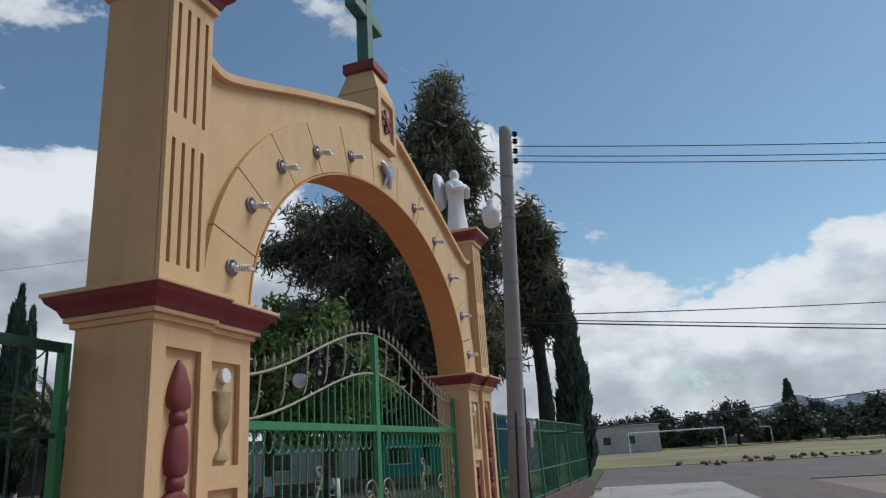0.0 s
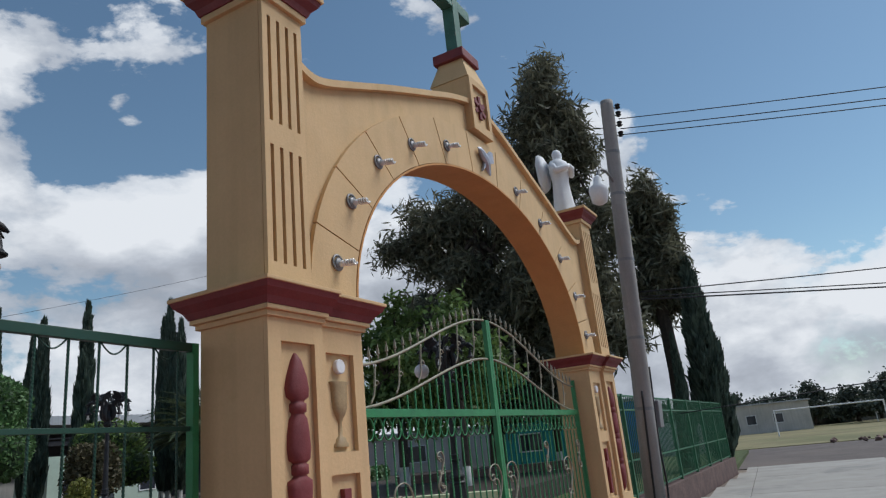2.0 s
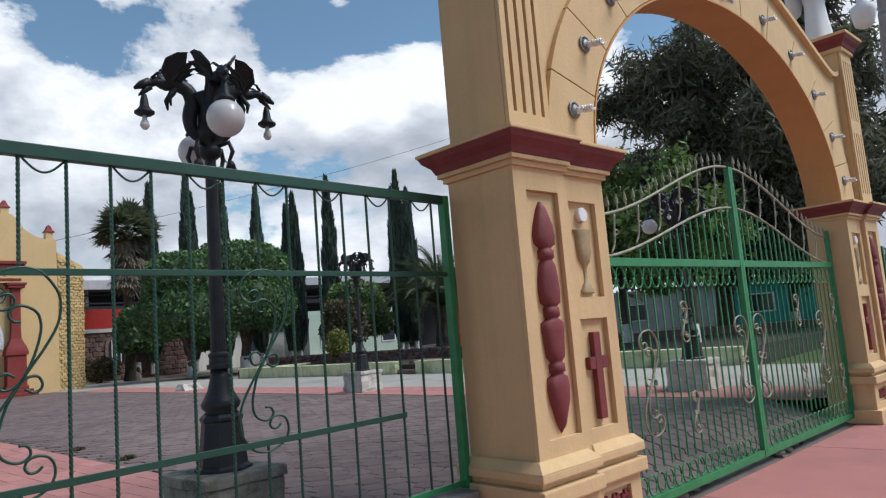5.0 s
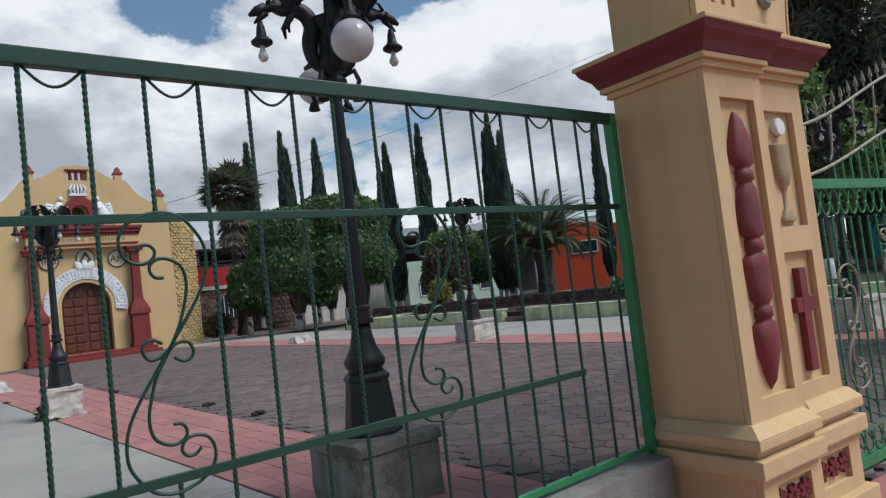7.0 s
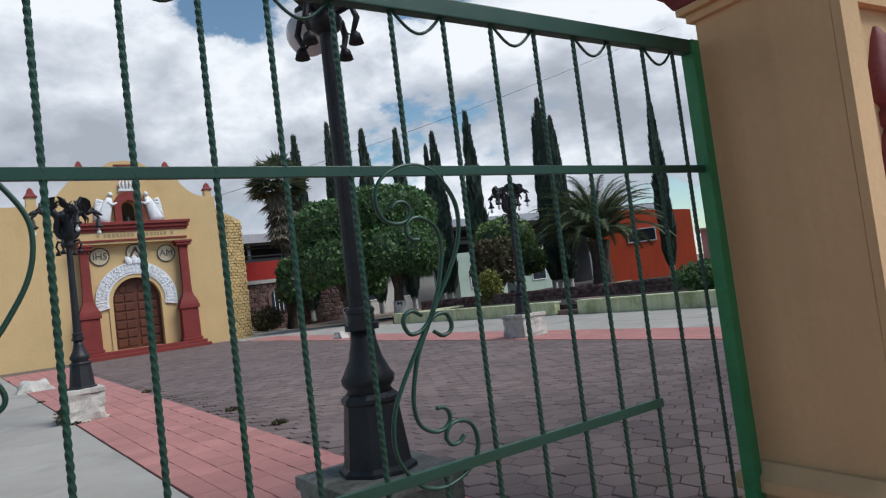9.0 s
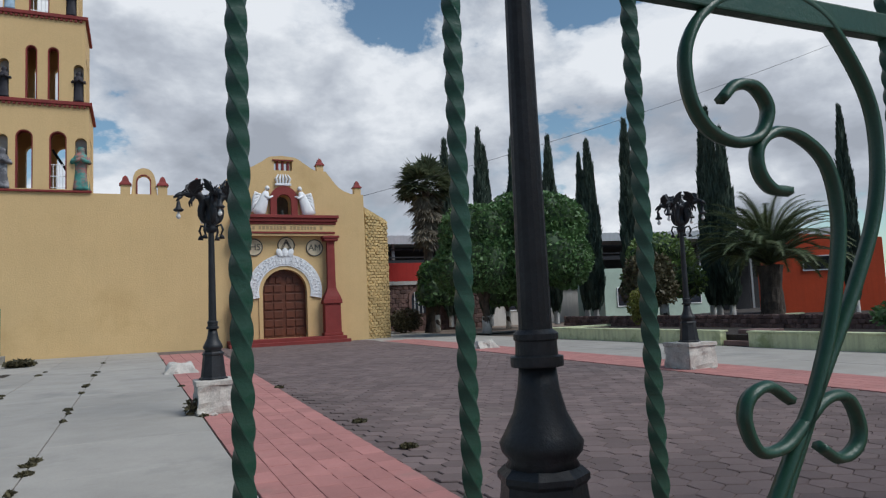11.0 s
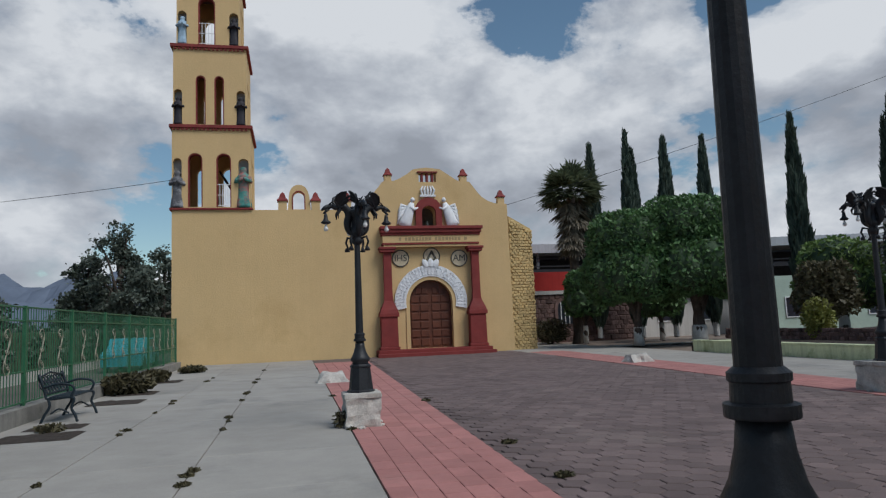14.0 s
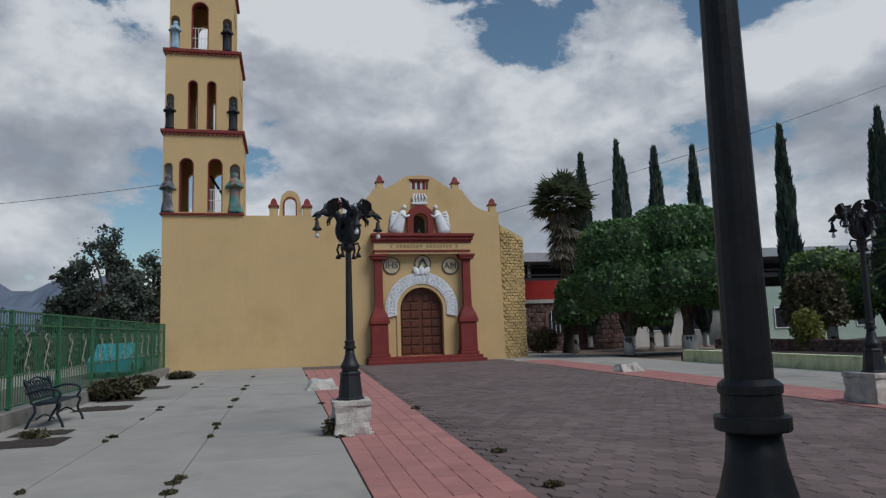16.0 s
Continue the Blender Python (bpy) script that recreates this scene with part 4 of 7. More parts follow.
pinnacle(-0.50, 7.1), pinnacle(1.05, 7.1), pinnacle(2.54, 7.1), pinnacle(4.57, 8.45, s=0.85), pinnacle(8.40, 8.45, s=0.85), pinnacle(10.32, 7.36, s=0.85)
arch = [(-0.26, 7.1), (-0.20, 7.75)] + arc(0.27, 7.85, 0.45, 0.48, 170, 10, 10) + [(0.76, 7.75), (0.82, 7.1)]
part("bell_arch", plate(arch, [arch_hole(0.0, 0.52, 7.13, 7.98, 10)], 0.08, 0.4), "church_yellow", church)
trim = arch_hole(-0.05, 0.57, 7.13, 8.03, 10) + arch_hole(0.0, 0.52, 7.13, 7.98, 10)[::-1]
part("bell_arch_trim", plate(trim, [], 0.04, 0.078), "church_red", church)

# portal
for x0 in (3.90, 8.25):
    part("column_pedestal", cube(x0, x0 + 0.94, -0.55, -0.002, 0.30, 0.45, 0.03), "church_red", church, "maroon column pedestal")
    part("column_pedestal", cube(x0 + 0.06, x0 + 0.88, -0.50, -0.002, 0.452, 1.85, 0.02, 0.04), "church_red", church)
    part("column_pedestal", cube(x0, x0 + 0.94, -0.55, -0.002, 1.852, 2.05, 0.03), "church_red", church)
    bm = lathe([(0.62, 2.052), (0.56, 2.2), (0.36, 2.5), (0.30, 2.62), (0.275, 3.0), (0.26, 4.95)], 4, flat=math.pi / 4)
    bmesh.ops.transform(bm, matrix=Matrix.Translation((x0 + 0.47, -0.27, 0)) @ Matrix.Diagonal((1, 0.62, 1, 1)), verts=bm.verts)
    part("column", bm, "church_red", church, "maroon portal column")
    part("capital", cube(x0 + 0.12, x0 + 0.82, -0.52, -0.002, 4.952, 5.08, 0.02), "church_red", church)
    part("capital", cube(x0 + 0.06, x0 + 0.88, -0.56, -0.002, 5.082, 5.2, 0.02), "church_red", church)
part("portal_band", cube(4.15, 8.95, -0.40, -0.002, 5.31, 5.40, 0.01), "church_red", church)
part("architrave", cube(4.20, 8.90, -0.36, -0.002, 5.202, 5.308, 0.01), "church_yellow", church)
part("frieze", cube(4.16, 8.94, -0.40, -0.002, 5.402, 5.75, 0.01), "church_yellow", church)
for z0, z1, o in ((5.752, 5.88, 0.0), (5.882, 6.05, 0.07), (6.052, 6.2, 0.14)):
    part("portal_cornice", cube(4.10 - o * 0.4, 9.00 + o * 0.9, -0.45 - o, -0.002, z0, z1, 0.02), "church_red", church, "maroon portal cornice")
random.seed(11)
x = 4.95
while x < 8.2:
    w = random.choice((0.09, 0.11, 0.13))
    part("inscription_letter", cube(x, x + w, -0.412, -0.402, 5.50, 5.66), "chalice", church, "brown worn letter")
    x += w + (0.05 if random.random() < 0.8 else 0.19)

# door with its carved white surround
bm = plate(arch_hole(5.44, 7.55, 0.30, 3.59, 16), [], 0.30, 0.36)
door = part("church_door", bm, "wood", None)
door.matrix_basis = pose(0, CHURCH_Y, 0)
tagged(door, "closed reddish brown panelled wooden double door in the portal", "door", kind="structure")
for col in range(2):
    for row in range(7):
        x0, z0 = 5.53 + col * 1.03, 0.42 + row * 0.42
        w = 0.90
        if z0 + 0.3 > 3.2:
            w = 0.62
        cx = x0 + 0.45 + (0.1 if col == 0 else -0.1) * (w < 0.8)
        for h in (0, 1):
            part("door_panel", cube(cx - w / 2 + h * w / 2 + 0.02, cx - w / 2 + (h + 1) * w / 2 - 0.02, 0.255, 0.299, z0, z0 + 0.33, 0.02), "wood", door)
part("door_reveal", plate(arch_hole(5.25, 7.74, 0.30, 3.78, 16) + arch_hole(5.43, 7.56, 0.302, 3.60, 16)[::-1], [], -0.05, -0.003), "church_yellow", church)


def carved_arch():
    outer = arc(6.495, 2.53, 1.80, 1.80, 192, -12, 30)
    inn = arc(6.495, 2.53, 1.24, 1.24, -12, 192, 30)
    base = part("carved_arch", plate(outer + inn, [], -0.09, -0.052), "white", church, "white carved plaster arch round the door")
    random.seed(5)
    for i in range(34):
        a = radians(-8 + 196 * (i + 0.5) / 34)
        for r in (1.36, 1.53, 1.69):
            q = a + random.uniform(-0.02, 0.02)
            c = Vector((6.495 + r * math.cos(q), -0.09, 2.53 + r * math.sin(q)))
            s0 = random.uniform(0.055, 0.085)
            turn = random.choice((-1, 1))
            pts = [c + Vector((s0 * (1 - s) * math.cos(turn * 6 * s + a), -0.012, s0 * (1 - s) * math.sin(turn * 6 * s + a))) for s in [k / 7 for k in range(7)]]
            part("carved_scroll", sweep(pts, 0.02, 4), "white", base)
    for k in (-1, 0, 1):
        bm = lathe([(0.01, 0), (0.12, 0.05), (0.16, 0.2), (0.12, 0.36), (0.01, 0.46)], 8)
        bmesh.ops.transform(bm, matrix=Matrix.Translation((6.52 + 0.16 * k, -0.1, 4.20)) @ Matrix.Rotation(radians(28 * k), 4, "Y") @ Matrix.Diagonal((1, 0.4, 1, 1)), verts=bm.verts)
        part("carved_leaf", bm, "white", base)


carved_arch()


def lettering(text, size, m, mat, parent):
    cu = bpy.data.curves.new("lettering", "FONT")
    cu.body, cu.size, cu.extrude, cu.align_x, cu.align_y = text, size, 0.012, "CENTER", "CENTER"
    tmp = bpy.data.objects.new("lettering", cu)
    scene.collection.objects.link(tmp)
    me = bpy.data.meshes.new_from_object(tmp.evaluated_get(bpy.context.evaluated_depsgraph_get()))
    bpy.data.objects.remove(tmp)
    me.materials.clear()
    me.materials.append(M[mat])
    ob = new("lettering", me)
    ob.parent, ob.matrix_basis = parent, m
    return ob


for x, z, text in ((5.06, 4.68, "IHS"), (6.60, 4.76, ""), (7.99, 4.64, "AM")):
    bm = sweep([(x + 0.40 * math.cos(a), -0.03, z + 0.40 * math.sin(a)) for a in [2 * math.pi * k / 28 for k in range(29)]], 0.028, 5)
    ringo = part("medallion_ring", bm, "medallion", church, "dark grey plaster medallion ring", True)
    bm = lathe([(0.385, 0), (0.385, 0.02)], 28)
    bmesh.ops.transform(bm, matrix=Matrix.Translation((x, -0.004, z)) @ Matrix.Rotation(radians(90), 4, "X"), verts=bm.verts)
    part("medallion_field", bm, "cream", ringo, "cream painted medallion field")
    if text:
        lettering(text, 0.44, Matrix.Translation((x, -0.04, z)) @ Matrix.Rotation(radians(90), 4, "X"), "medallion", ringo)
    else:
        for s in (0.32, 0.22):
            tri = [(x + s * math.cos(radians(90 + 120 * k)), -0.04, z - 0.04 + s * math.sin(radians(90 + 120 * k))) for k in range(4)]
            part("medallion_triangle", sweep(tri, 0.028, 5), "medallion", ringo)


def relief_angel(s):
    bm = BM()
    c = 6.515 + s * 0.98
    body = [(c + s * 0.30, -0.1, 6.22), (c + s * 0.16, -0.14, 6.45), (c + s * 0.02, -0.15, 6.85), (c - s * 0.10, -0.15, 7.2), (c - s * 0.16, -0.15, 7.40)]
    sweep(body, [0.32, 0.30, 0.24, 0.19, 0.10], 10, bm, 0.5)
    sweep([(c - s * 0.18, -0.15, 7.45), (c - s * 0.2, -0.15, 7.56), (c - s * 0.2, -0.15, 7.66)], [0.09, 0.12, 0.05], 8, bm)
    sweep([(c - s * 0.05, -0.2, 7.2), (c - s * 0.25, -0.22, 7.05), (c - s * 0.45, -0.18, 7.15)], [0.09, 0.08, 0.05], 7, bm)
    for k in range(4):
        sweep([(c + s * 0.06, -0.06, 7.2 - k * 0.05), (c + s * (0.34 + 0.03 * k), -0.07, 7.30 - k * 0.18), (c + s * (0.52 + 0.02 * k), -0.05, 6.95 - k * 0.20)], [0.07, 0.10, 0.02], 6, bm, 0.5)
    ob = part("relief_angel", bm, "white", None, smooth=True)
    ob.matrix_basis = pose(0, CHURCH_Y, 0)
    tagged(ob, "white plaster angel relief kneeling beside the bell niche", "angel relief", "gable angels")


relief_angel(-1), relief_angel(1)
bm = BM()
for k in range(5):
    sweep([(6.515 + 0.13 * (k - 2), -0.06, 7.80), (6.515 + 0.17 * (k - 2), -0.09, 8.05), (6.515 + 0.11 * (k - 2), -0.06, 8.26)], [0.05, 0.06, 0.03], 6, bm)
block(bm, 6.12, 6.91, -0.12, -0.003, 7.70, 7.82, 0.02)
ob = part("crown_relief", bm, "white", None)
ob.matrix_basis = pose(0, CHURCH_Y, 0)
tagged(ob, "white plaster crown relief above the bell niche", "crown relief")

# steps to the door
for i, (y, z) in enumerate(((-1.55, 0.15), (-1.15, 0.30))):
    tagged(part("portal_step", cube(3.68 + 0.08 * i, 9.28 - 0.08 * i, y, -0.003 if i else -1.152, -0.05, z, 0.015), "church_red", None), "worn maroon painted step before the church door", "step", "portal steps").matrix_basis = pose(0, CHURCH_Y, 0)
part("step_core", cube(3.76, 9.2, -1.15, -0.004, -0.05, 0.14), "church_red", church)


# buttress of rough yellow rubble at the corner of the nave
def rubble(name, x0, x1, z0, z1, cell, mat, parent, y=0.0, sink=0.05, top=None, m=None):
    random.seed(len(name) + 3)
    v, f = [], []
    nz = int((z1 - z0) / cell)
    for j in range(nz):
        nx = max(2, int((x1 - x0) / (cell * 1.35)))
        for i in range(nx):
            a = x0 + (x1 - x0) * (i + (0.5 if j % 2 else 0)) / nx
            b = min(x1, a + (x1 - x0) / nx)
            c, d = z0 + (z1 - z0) * j / nz, z0 + (z1 - z0) * (j + 1) / nz
            if top and d > top((a + b) / 2):
                continue
            if b - a < cell * 0.3:
                continue
            g = cell * 0.07
            r = lambda: random.uniform(-0.26, 0.26) * cell
            o = -random.uniform(0.3, 1.0) * sink
            base = len(v)
            mid = [(a + g + r(), o, c + g + r() * 0.6), (b - g + r(), o, c + g + r() * 0.6), (b - g + r(), o, d - g + r() * 0.6), (a + g + r(), o, d - g + r() * 0.6)]
            out = [(a + g * 0.3, 0.01, c + g * 0.3), (b - g * 0.3, 0.01, c + g * 0.3), (b - g * 0.3, 0.01, d - g * 0.3), (a + g * 0.3, 0.01, d - g * 0.3)]
            inn = [((p[0] * 0.75 + (a + b) / 2 * 0.25), p[1] - sink * 0.35, (p[2] * 0.75 + (c + d) / 2 * 0.25)) for p in mid]
            v += [(p[0], p[1] + y, p[2]) for p in out + mid + inn]
            for k in range(4):
                n = (k + 1) % 4
                f += [(base + k, base + n, base + 4 + n, base + 4 + k), (base + 4 + k, base + 4 + n, base + 8 + n, base + 8 + k)]
            f.append((base + 8, base + 9, base + 10, base + 11))
    ob = mesh_from("rubble_facing", v, f, mat, parent, kind="stuff")
    if m:
        ob.matrix_basis = m
    return ob


buttress = thing("buttress", pose(10.70, CHURCH_Y + 0.15, 0, 0, 0, 18), "rough yellow rubble buttress at the church corner", "buttress", kind="structure")
part("core", plate([(0, -0.1), (1.42, -0.1), (1.36, 6.15), (0, 6.75)], [], 0.01, 2.2), "stone", buttress)
rubble("buttress_front", 0.0, 1.40, -0.05, 6.7, 0.15, "stone", buttress, 0.01, 0.06, lambda x: 6.75 - 0.45 * x)
rubble("buttress_side", 0.0, 2.2, -0.05, 6.1, 0.15, "stone", buttress, 0.0, 0.07, None, pose(1.40, 0.01, 0, 0, 0, 90))


# tower
def tower_stage(x0, x1, z0, z1, holes, niches, depth):
    front = [(x0, z0), (x1, z0), (x1, z1), (x0, z1)]
    notch = []
    for a, b, c, d in niches:
        notch.append(arch_hole(a, b, c, d, 8))
    part("tower_front", plate(front, [arch_hole(*h, 10) for h in holes] + notch, 0, 0.4), "church_yellow", church)
    part("tower_back", plate(front, [arch_hole(*h, 10) for h in holes], depth - 0.4, depth), "church_yellow", church)
    for x, s in ((x0, 1), (x1, -1)):
        lo, hi = min(x, x + 0.4 * s), max(x, x + 0.4 * s)
        mid = depth / 2
        side = [(0.402, z0), (depth - 0.402, z0), (depth - 0.402, z1), (0.402, z1)]
        bm = plate(side, [arch_hole(mid - 0.75, mid - 0.15, holes[0][2] + 0.05, holes[0][3], 8), arch_hole(mid + 0.15, mid + 0.75, holes[0][2] + 0.05, holes[0][3], 8)], 0, 0.4)
        bmesh.ops.transform(bm, matrix=Matrix.Translation((lo, 0, 0)) @ Matrix(((0, 1, 0, 0), (1, 0, 0, 0), (0, 0, 1, 0), (0, 0, 0, 1))), verts=bm.verts)
        part("tower_side", bm, "church_yellow", church)
    for a, b, c, d in niches:
        part("niche_back", plate(arch_hole(a + 0.003, b - 0.003, c, d, 8), [], 0.32, 0.36), "niche", church)
    for h in holes:
        rim = arch_hole(h[0], h[1], h[2], h[3], 10) + arch_hole(h[0] + 0.05, h[1] - 0.05, h[2], h[3] - 0.05, 10)[::-1]
        part("opening_trim", plate(rim, [], 0.02, 0.38), "church_red", church, "maroon painted reveal")
    # dentilled cornice
    part("tower_cornice", cube(x0 - 0.12, x1 + 0.12, -0.12, depth + 0.12, z1 + 0.002, z1 + 0.16, 0.02), "church_red", church, "maroon tower cornice")
    # floor coloured dark for the shade inside the tower
    part("tower_floor", cube(x0 + 0.42, x1 - 0.42, 0.42, depth - 0.42, z1 - 0.12, z1 - 0.004), "shadow_inside", church)
    n = int((x1 - x0) / 0.19)
    for i in range(n):
        part("dentil", cube(x0 + 0.19 * i + 0.04, x0 + 0.19 * i + 0.14, -0.09, -0.002, z1 - 0.10, z1 - 0.001), "church_red", church)


part("tower_base_cornice", cube(-5.55, -1.85, -0.1, 3.6, 7.102, 7.2, 0.02), "church_red", church)
part("tower_base", cube(-5.45, -1.95, 0.602, 3.5, -0.1, 7.1), "church_yellow", church)
tower_stage(-5.45, -1.95, 7.202, 10.98, [(-4.75, -4.10, 7.25, 9.8), (-3.49, -2.82, 7.25, 9.8)], [(-5.40, -5.02, 7.22, 9.55), (-2.50, -2.03, 7.22, 9.55)], 3.5)
tower_stage(-5.40, -2.10, 11.142, 14.88, [(-4.40, -3.95, 11.18, 13.55), (-3.56, -3.12, 11.18, 13.55)], [(-5.36, -5.0, 11.16, 12.85), (-2.56, -2.16, 11.16, 12.85)], 3.3)
tower_stage(-5.25, -2.38, 15.042, 18.42, [(-4.28, -3.50, 15.08, 17.45)], [(-5.20, -4.80, 15.06, 16.7), (-2.86, -2.44, 15.06, 16.7)], 3.0)
dome = lathe([(1.34, 18.582), (1.28, 19.30), (1.06, 19.48), (0.94, 19.56), (0.86, 19.86), (0.66, 20.03), (0.4, 20.12), (0.05, 20.16)], 8, flat=math.pi / 8)
bmesh.ops.translate(dome, vec=(-3.8, 1.5, 0), verts=dome.verts)
part("dome", dome, "church_red", church, "maroon octagonal dome")
tower_cross = cube(-0.035, 0.035, -0.035, 0.035, 20.1, 21.55, 0.006)
for box in ((-0.43, 0.43, -0.03, 0.03, 20.86, 20.94),):
    arm_bm = bpy.data.meshes.new("arm")
    piece = cube(*box, 0.006)
    piece.to_mesh(arm_bm)
    tower_cross.from_mesh(arm_bm)
    piece.free()
    bpy.data.meshes.remove(arm_bm)
bmesh.ops.translate(tower_cross, vec=(-3.8, 1.5, 0), verts=tower_cross.verts)
part("tower_cross", tower_cross, "lamp", church, "thin iron cross on the dome")
for x, z, w in ((-3.16, 7.26, 0.6), (-3.89, 15.09, 0.74)):
    for k in range(6):
        part("grille_bar", cube(x - w / 2 + w * k / 5 - 0.012, x - w / 2 + w * k / 5 + 0.012, 0.10, 0.13, z, z + 1.1), "white", church)
    for zz in (z + 0.05, z + 1.05, z + 0.55):
        part("grille_bar", cube(x - w / 2, x + w / 2, 0.085, 0.098, zz, zz + 0.03), "white", church)
for k in range(2):
    part("stair_stringer", sweep([(-3.5, 1.5 + 0.5 * k, 9.3), (-2.7, 1.5 + 0.5 * k, 8.0)], 0.05, 6), "roof_dark", church)
for (x, z, h, mat, what) in ((-5.21, 7.23, 1.75, "grey_cloth", "grey and black robed"), (-5.18, 11.17, 1.35, "black_cloth", "black-robed"), (-5.0, 15.07, 1.4, "blue_cloth", "pale blue robed"),
                            (-2.27, 7.23, 1.95, "teal_cloth", "teal and rose robed"), (-2.36, 11.17, 1.4, "black_cloth", "black-robed"), (-2.65, 15.07, 1.4, "black_cloth", "black-robed")):
    statue("saint_statue", pose(x, CHURCH_Y + 0.12, z), mat, what + " saint statue standing in a tower niche", h, False, "tower saints")
# ---- street lamps with dragon arms ----


def pedestal(x, y, h, label, seed, w=0.30, mat="pedestal"):
    p = thing("lamp_pedestal", pose(x, y, 0), label, "pedestal", "lamp pedestals")
    for name, half, z0, z1, rough in (("pedestal_body", w, -0.06, h - 0.08, 0.024), ("pedestal_cap", w + 0.012, h - 0.078, h, 0.010)):
        bm = cube(-half, half, -half, half, z0, z1, 0.012, 0.03 if z0 < 0 else 0.0)
        bmesh.ops.subdivide_edges(bm, edges=bm.edges[:], cuts=5, use_grid_fill=True)
        roughen(bm, rough * (1.0 if seed < 1.5 else 1.8), 6.0, seed)
        part(name, bm, mat, p)
    random.seed(int(seed * 7))
    for k in range(6 if seed < 1.5 else 14):
        a = random.uniform(0, 6.28)
        bm = BM()
        bmesh.ops.create_icosphere(bm, subdivisions=1, radius=random.uniform(0.03, 0.08))
        roughen(bm, 0.02, 9.0, k)
        o = part("fallen_chip", bm, mat, p)
        o.matrix_basis = pose(math.cos(a) * (w + 0.08), math.sin(a) * (w + 0.08 + 0.02 * (k % 5)), 0.015) @ Matrix.Diagonal((1, 1, 0.6, 1))
    return p


def dragon(parent, turn, globe, rise):
    """One arm: a winged dragon whose mouth holds a bell shade with a bulb, or an opal globe."""
    m = Matrix.Translation((0, 0, rise)) @ Matrix.Rotation(turn, 4, "Z")
    body = [(0.05, 0, 2.13), (0.13, 0, 2.20), (0.15, 0, 2.32), (0.12, 0, 2.44), (0.16, 0, 2.54), (0.25, 0, 2.575), (0.33, 0, 2.56), (0.40, 0, 2.58), (0.46, 0, 2.55)]
    bm = sweep(smooth_line(body, 3), [0.035 + 0.028 * math.sin(math.pi * min(1, k / 20)) for k in range(25)], 8)
    # head: snout, jaw and horns
    sweep([(0.44, 0, 2.57), (0.50, 0, 2.545), (0.555, 0, 2.51)], [0.042, 0.034, 0.012], 7, bm)
    sweep([(0.44, 0, 2.54), (0.49, 0, 2.49), (0.525, 0, 2.455)], [0.03, 0.02, 0.006], 6, bm)
    for s in (-1, 1):
        sweep([(0.43, 0.02 * s, 2.60), (0.39, 0.05 * s, 2.64), (0.35, 0.06 * s, 2.64)], [0.014, 0.01, 0.002], 5, bm)
        sweep([(0.26, 0.03 * s, 2.53), (0.31, 0.06 * s, 2.45), (0.30, 0.06 * s, 2.38)], [0.028, 0.02, 0.008], 6, bm)
    for k in range(6):
        z = 2.2 + 0.05 * k
        sweep([(0.15, 0, z), (0.19, 0, z + 0.01)], [0.02, 0.002], 4, bm)
    bmesh.ops.transform(bm, matrix=m, verts=bm.verts)
    arm = part("dragon_arm", bm, "lamp", parent, "black cast iron dragon", True)
    # raised wings: ribs with scalloped skin between them
    for s in (-1, 1):
        bm = BM()
        root = Vector((0.29, 0.035 * s, 2.56))
        tips = [Vector(p) for p in ((0.185, 0.17 * s, 2.79), (0.12, 0.17 * s, 2.74), (0.115, 0.15 * s, 2.68), (0.13, 0.11 * s, 2.64), (0.21, 0.06 * s, 2.58))]
        edge = [Vector((0.36, 0.08 * s, 2.65)), Vector((0.335, 0.13 * s, 2.73)), Vector((0.265, 0.16 * s, 2.775))]
        for a, b in zip(tips, tips[1:]):
            edge += [a, (a + b) / 2 * 0.72 + root * 0.28]
        edge.append(tips[-1])
        front = [bm.verts.new(p) for p in [root] + edge]
        back = [bm.verts.new(p + Vector((0.012, -0.008 * s, 0))) for p in [root] + edge]
        for i in range(1, len(front) - 1):
            bm.faces.new((front[0], front[i], front[i + 1])), bm.faces.new((back[0], back[i + 1], back[i]))
        for i in range(len(front)):
            j = (i + 1) % len(front)
            bm.faces.new((front[i], back[i], back[j], front[j]))
        for p in tips:
            sweep([root, (root + p) / 2 + Vector((0.03, 0, 0.03)), p], [0.014, 0.010, 0.004], 5, bm)
        sweep([root, edge[0], edge[1], edge[2], tips[0]], [0.018, 0.016, 0.012, 0.008, 0.003], 5, bm)
        bmesh.ops.transform(bm, matrix=m, verts=bm.verts)
        part("wing", bm, "lamp", arm)
    def put(ob):
        ob.matrix_basis = m @ Matrix.Translation((0.485, 0, 0))
    shade = part("bell_shade", lathe([(0.018, 2.47), (0.03, 2.42), (0.036, 2.37), (0.055, 2.345), (0.075, 2.33), (0.075, 2.315), (0.05, 2.30)], 14), "lamp", arm, smooth=True)
    put(shade)
    if globe:
        bm = BM()
        bmesh.ops.create_uvsphere(bm, u_segments=28, v_segments=16, radius=0.142, matrix=Matrix.Translation((0, 0, 2.175)))
        put(part("globe", bm, "globe", arm, "opal white glass globe", True))
    else:
        put(part("bulb", lathe([(0.015, 2.30), (0.018, 2.27), (0.034, 2.235), (0.036, 2.215), (0.02, 2.19), (0.002, 2.185)], 12), "bulb", arm, "bare bulb", True))


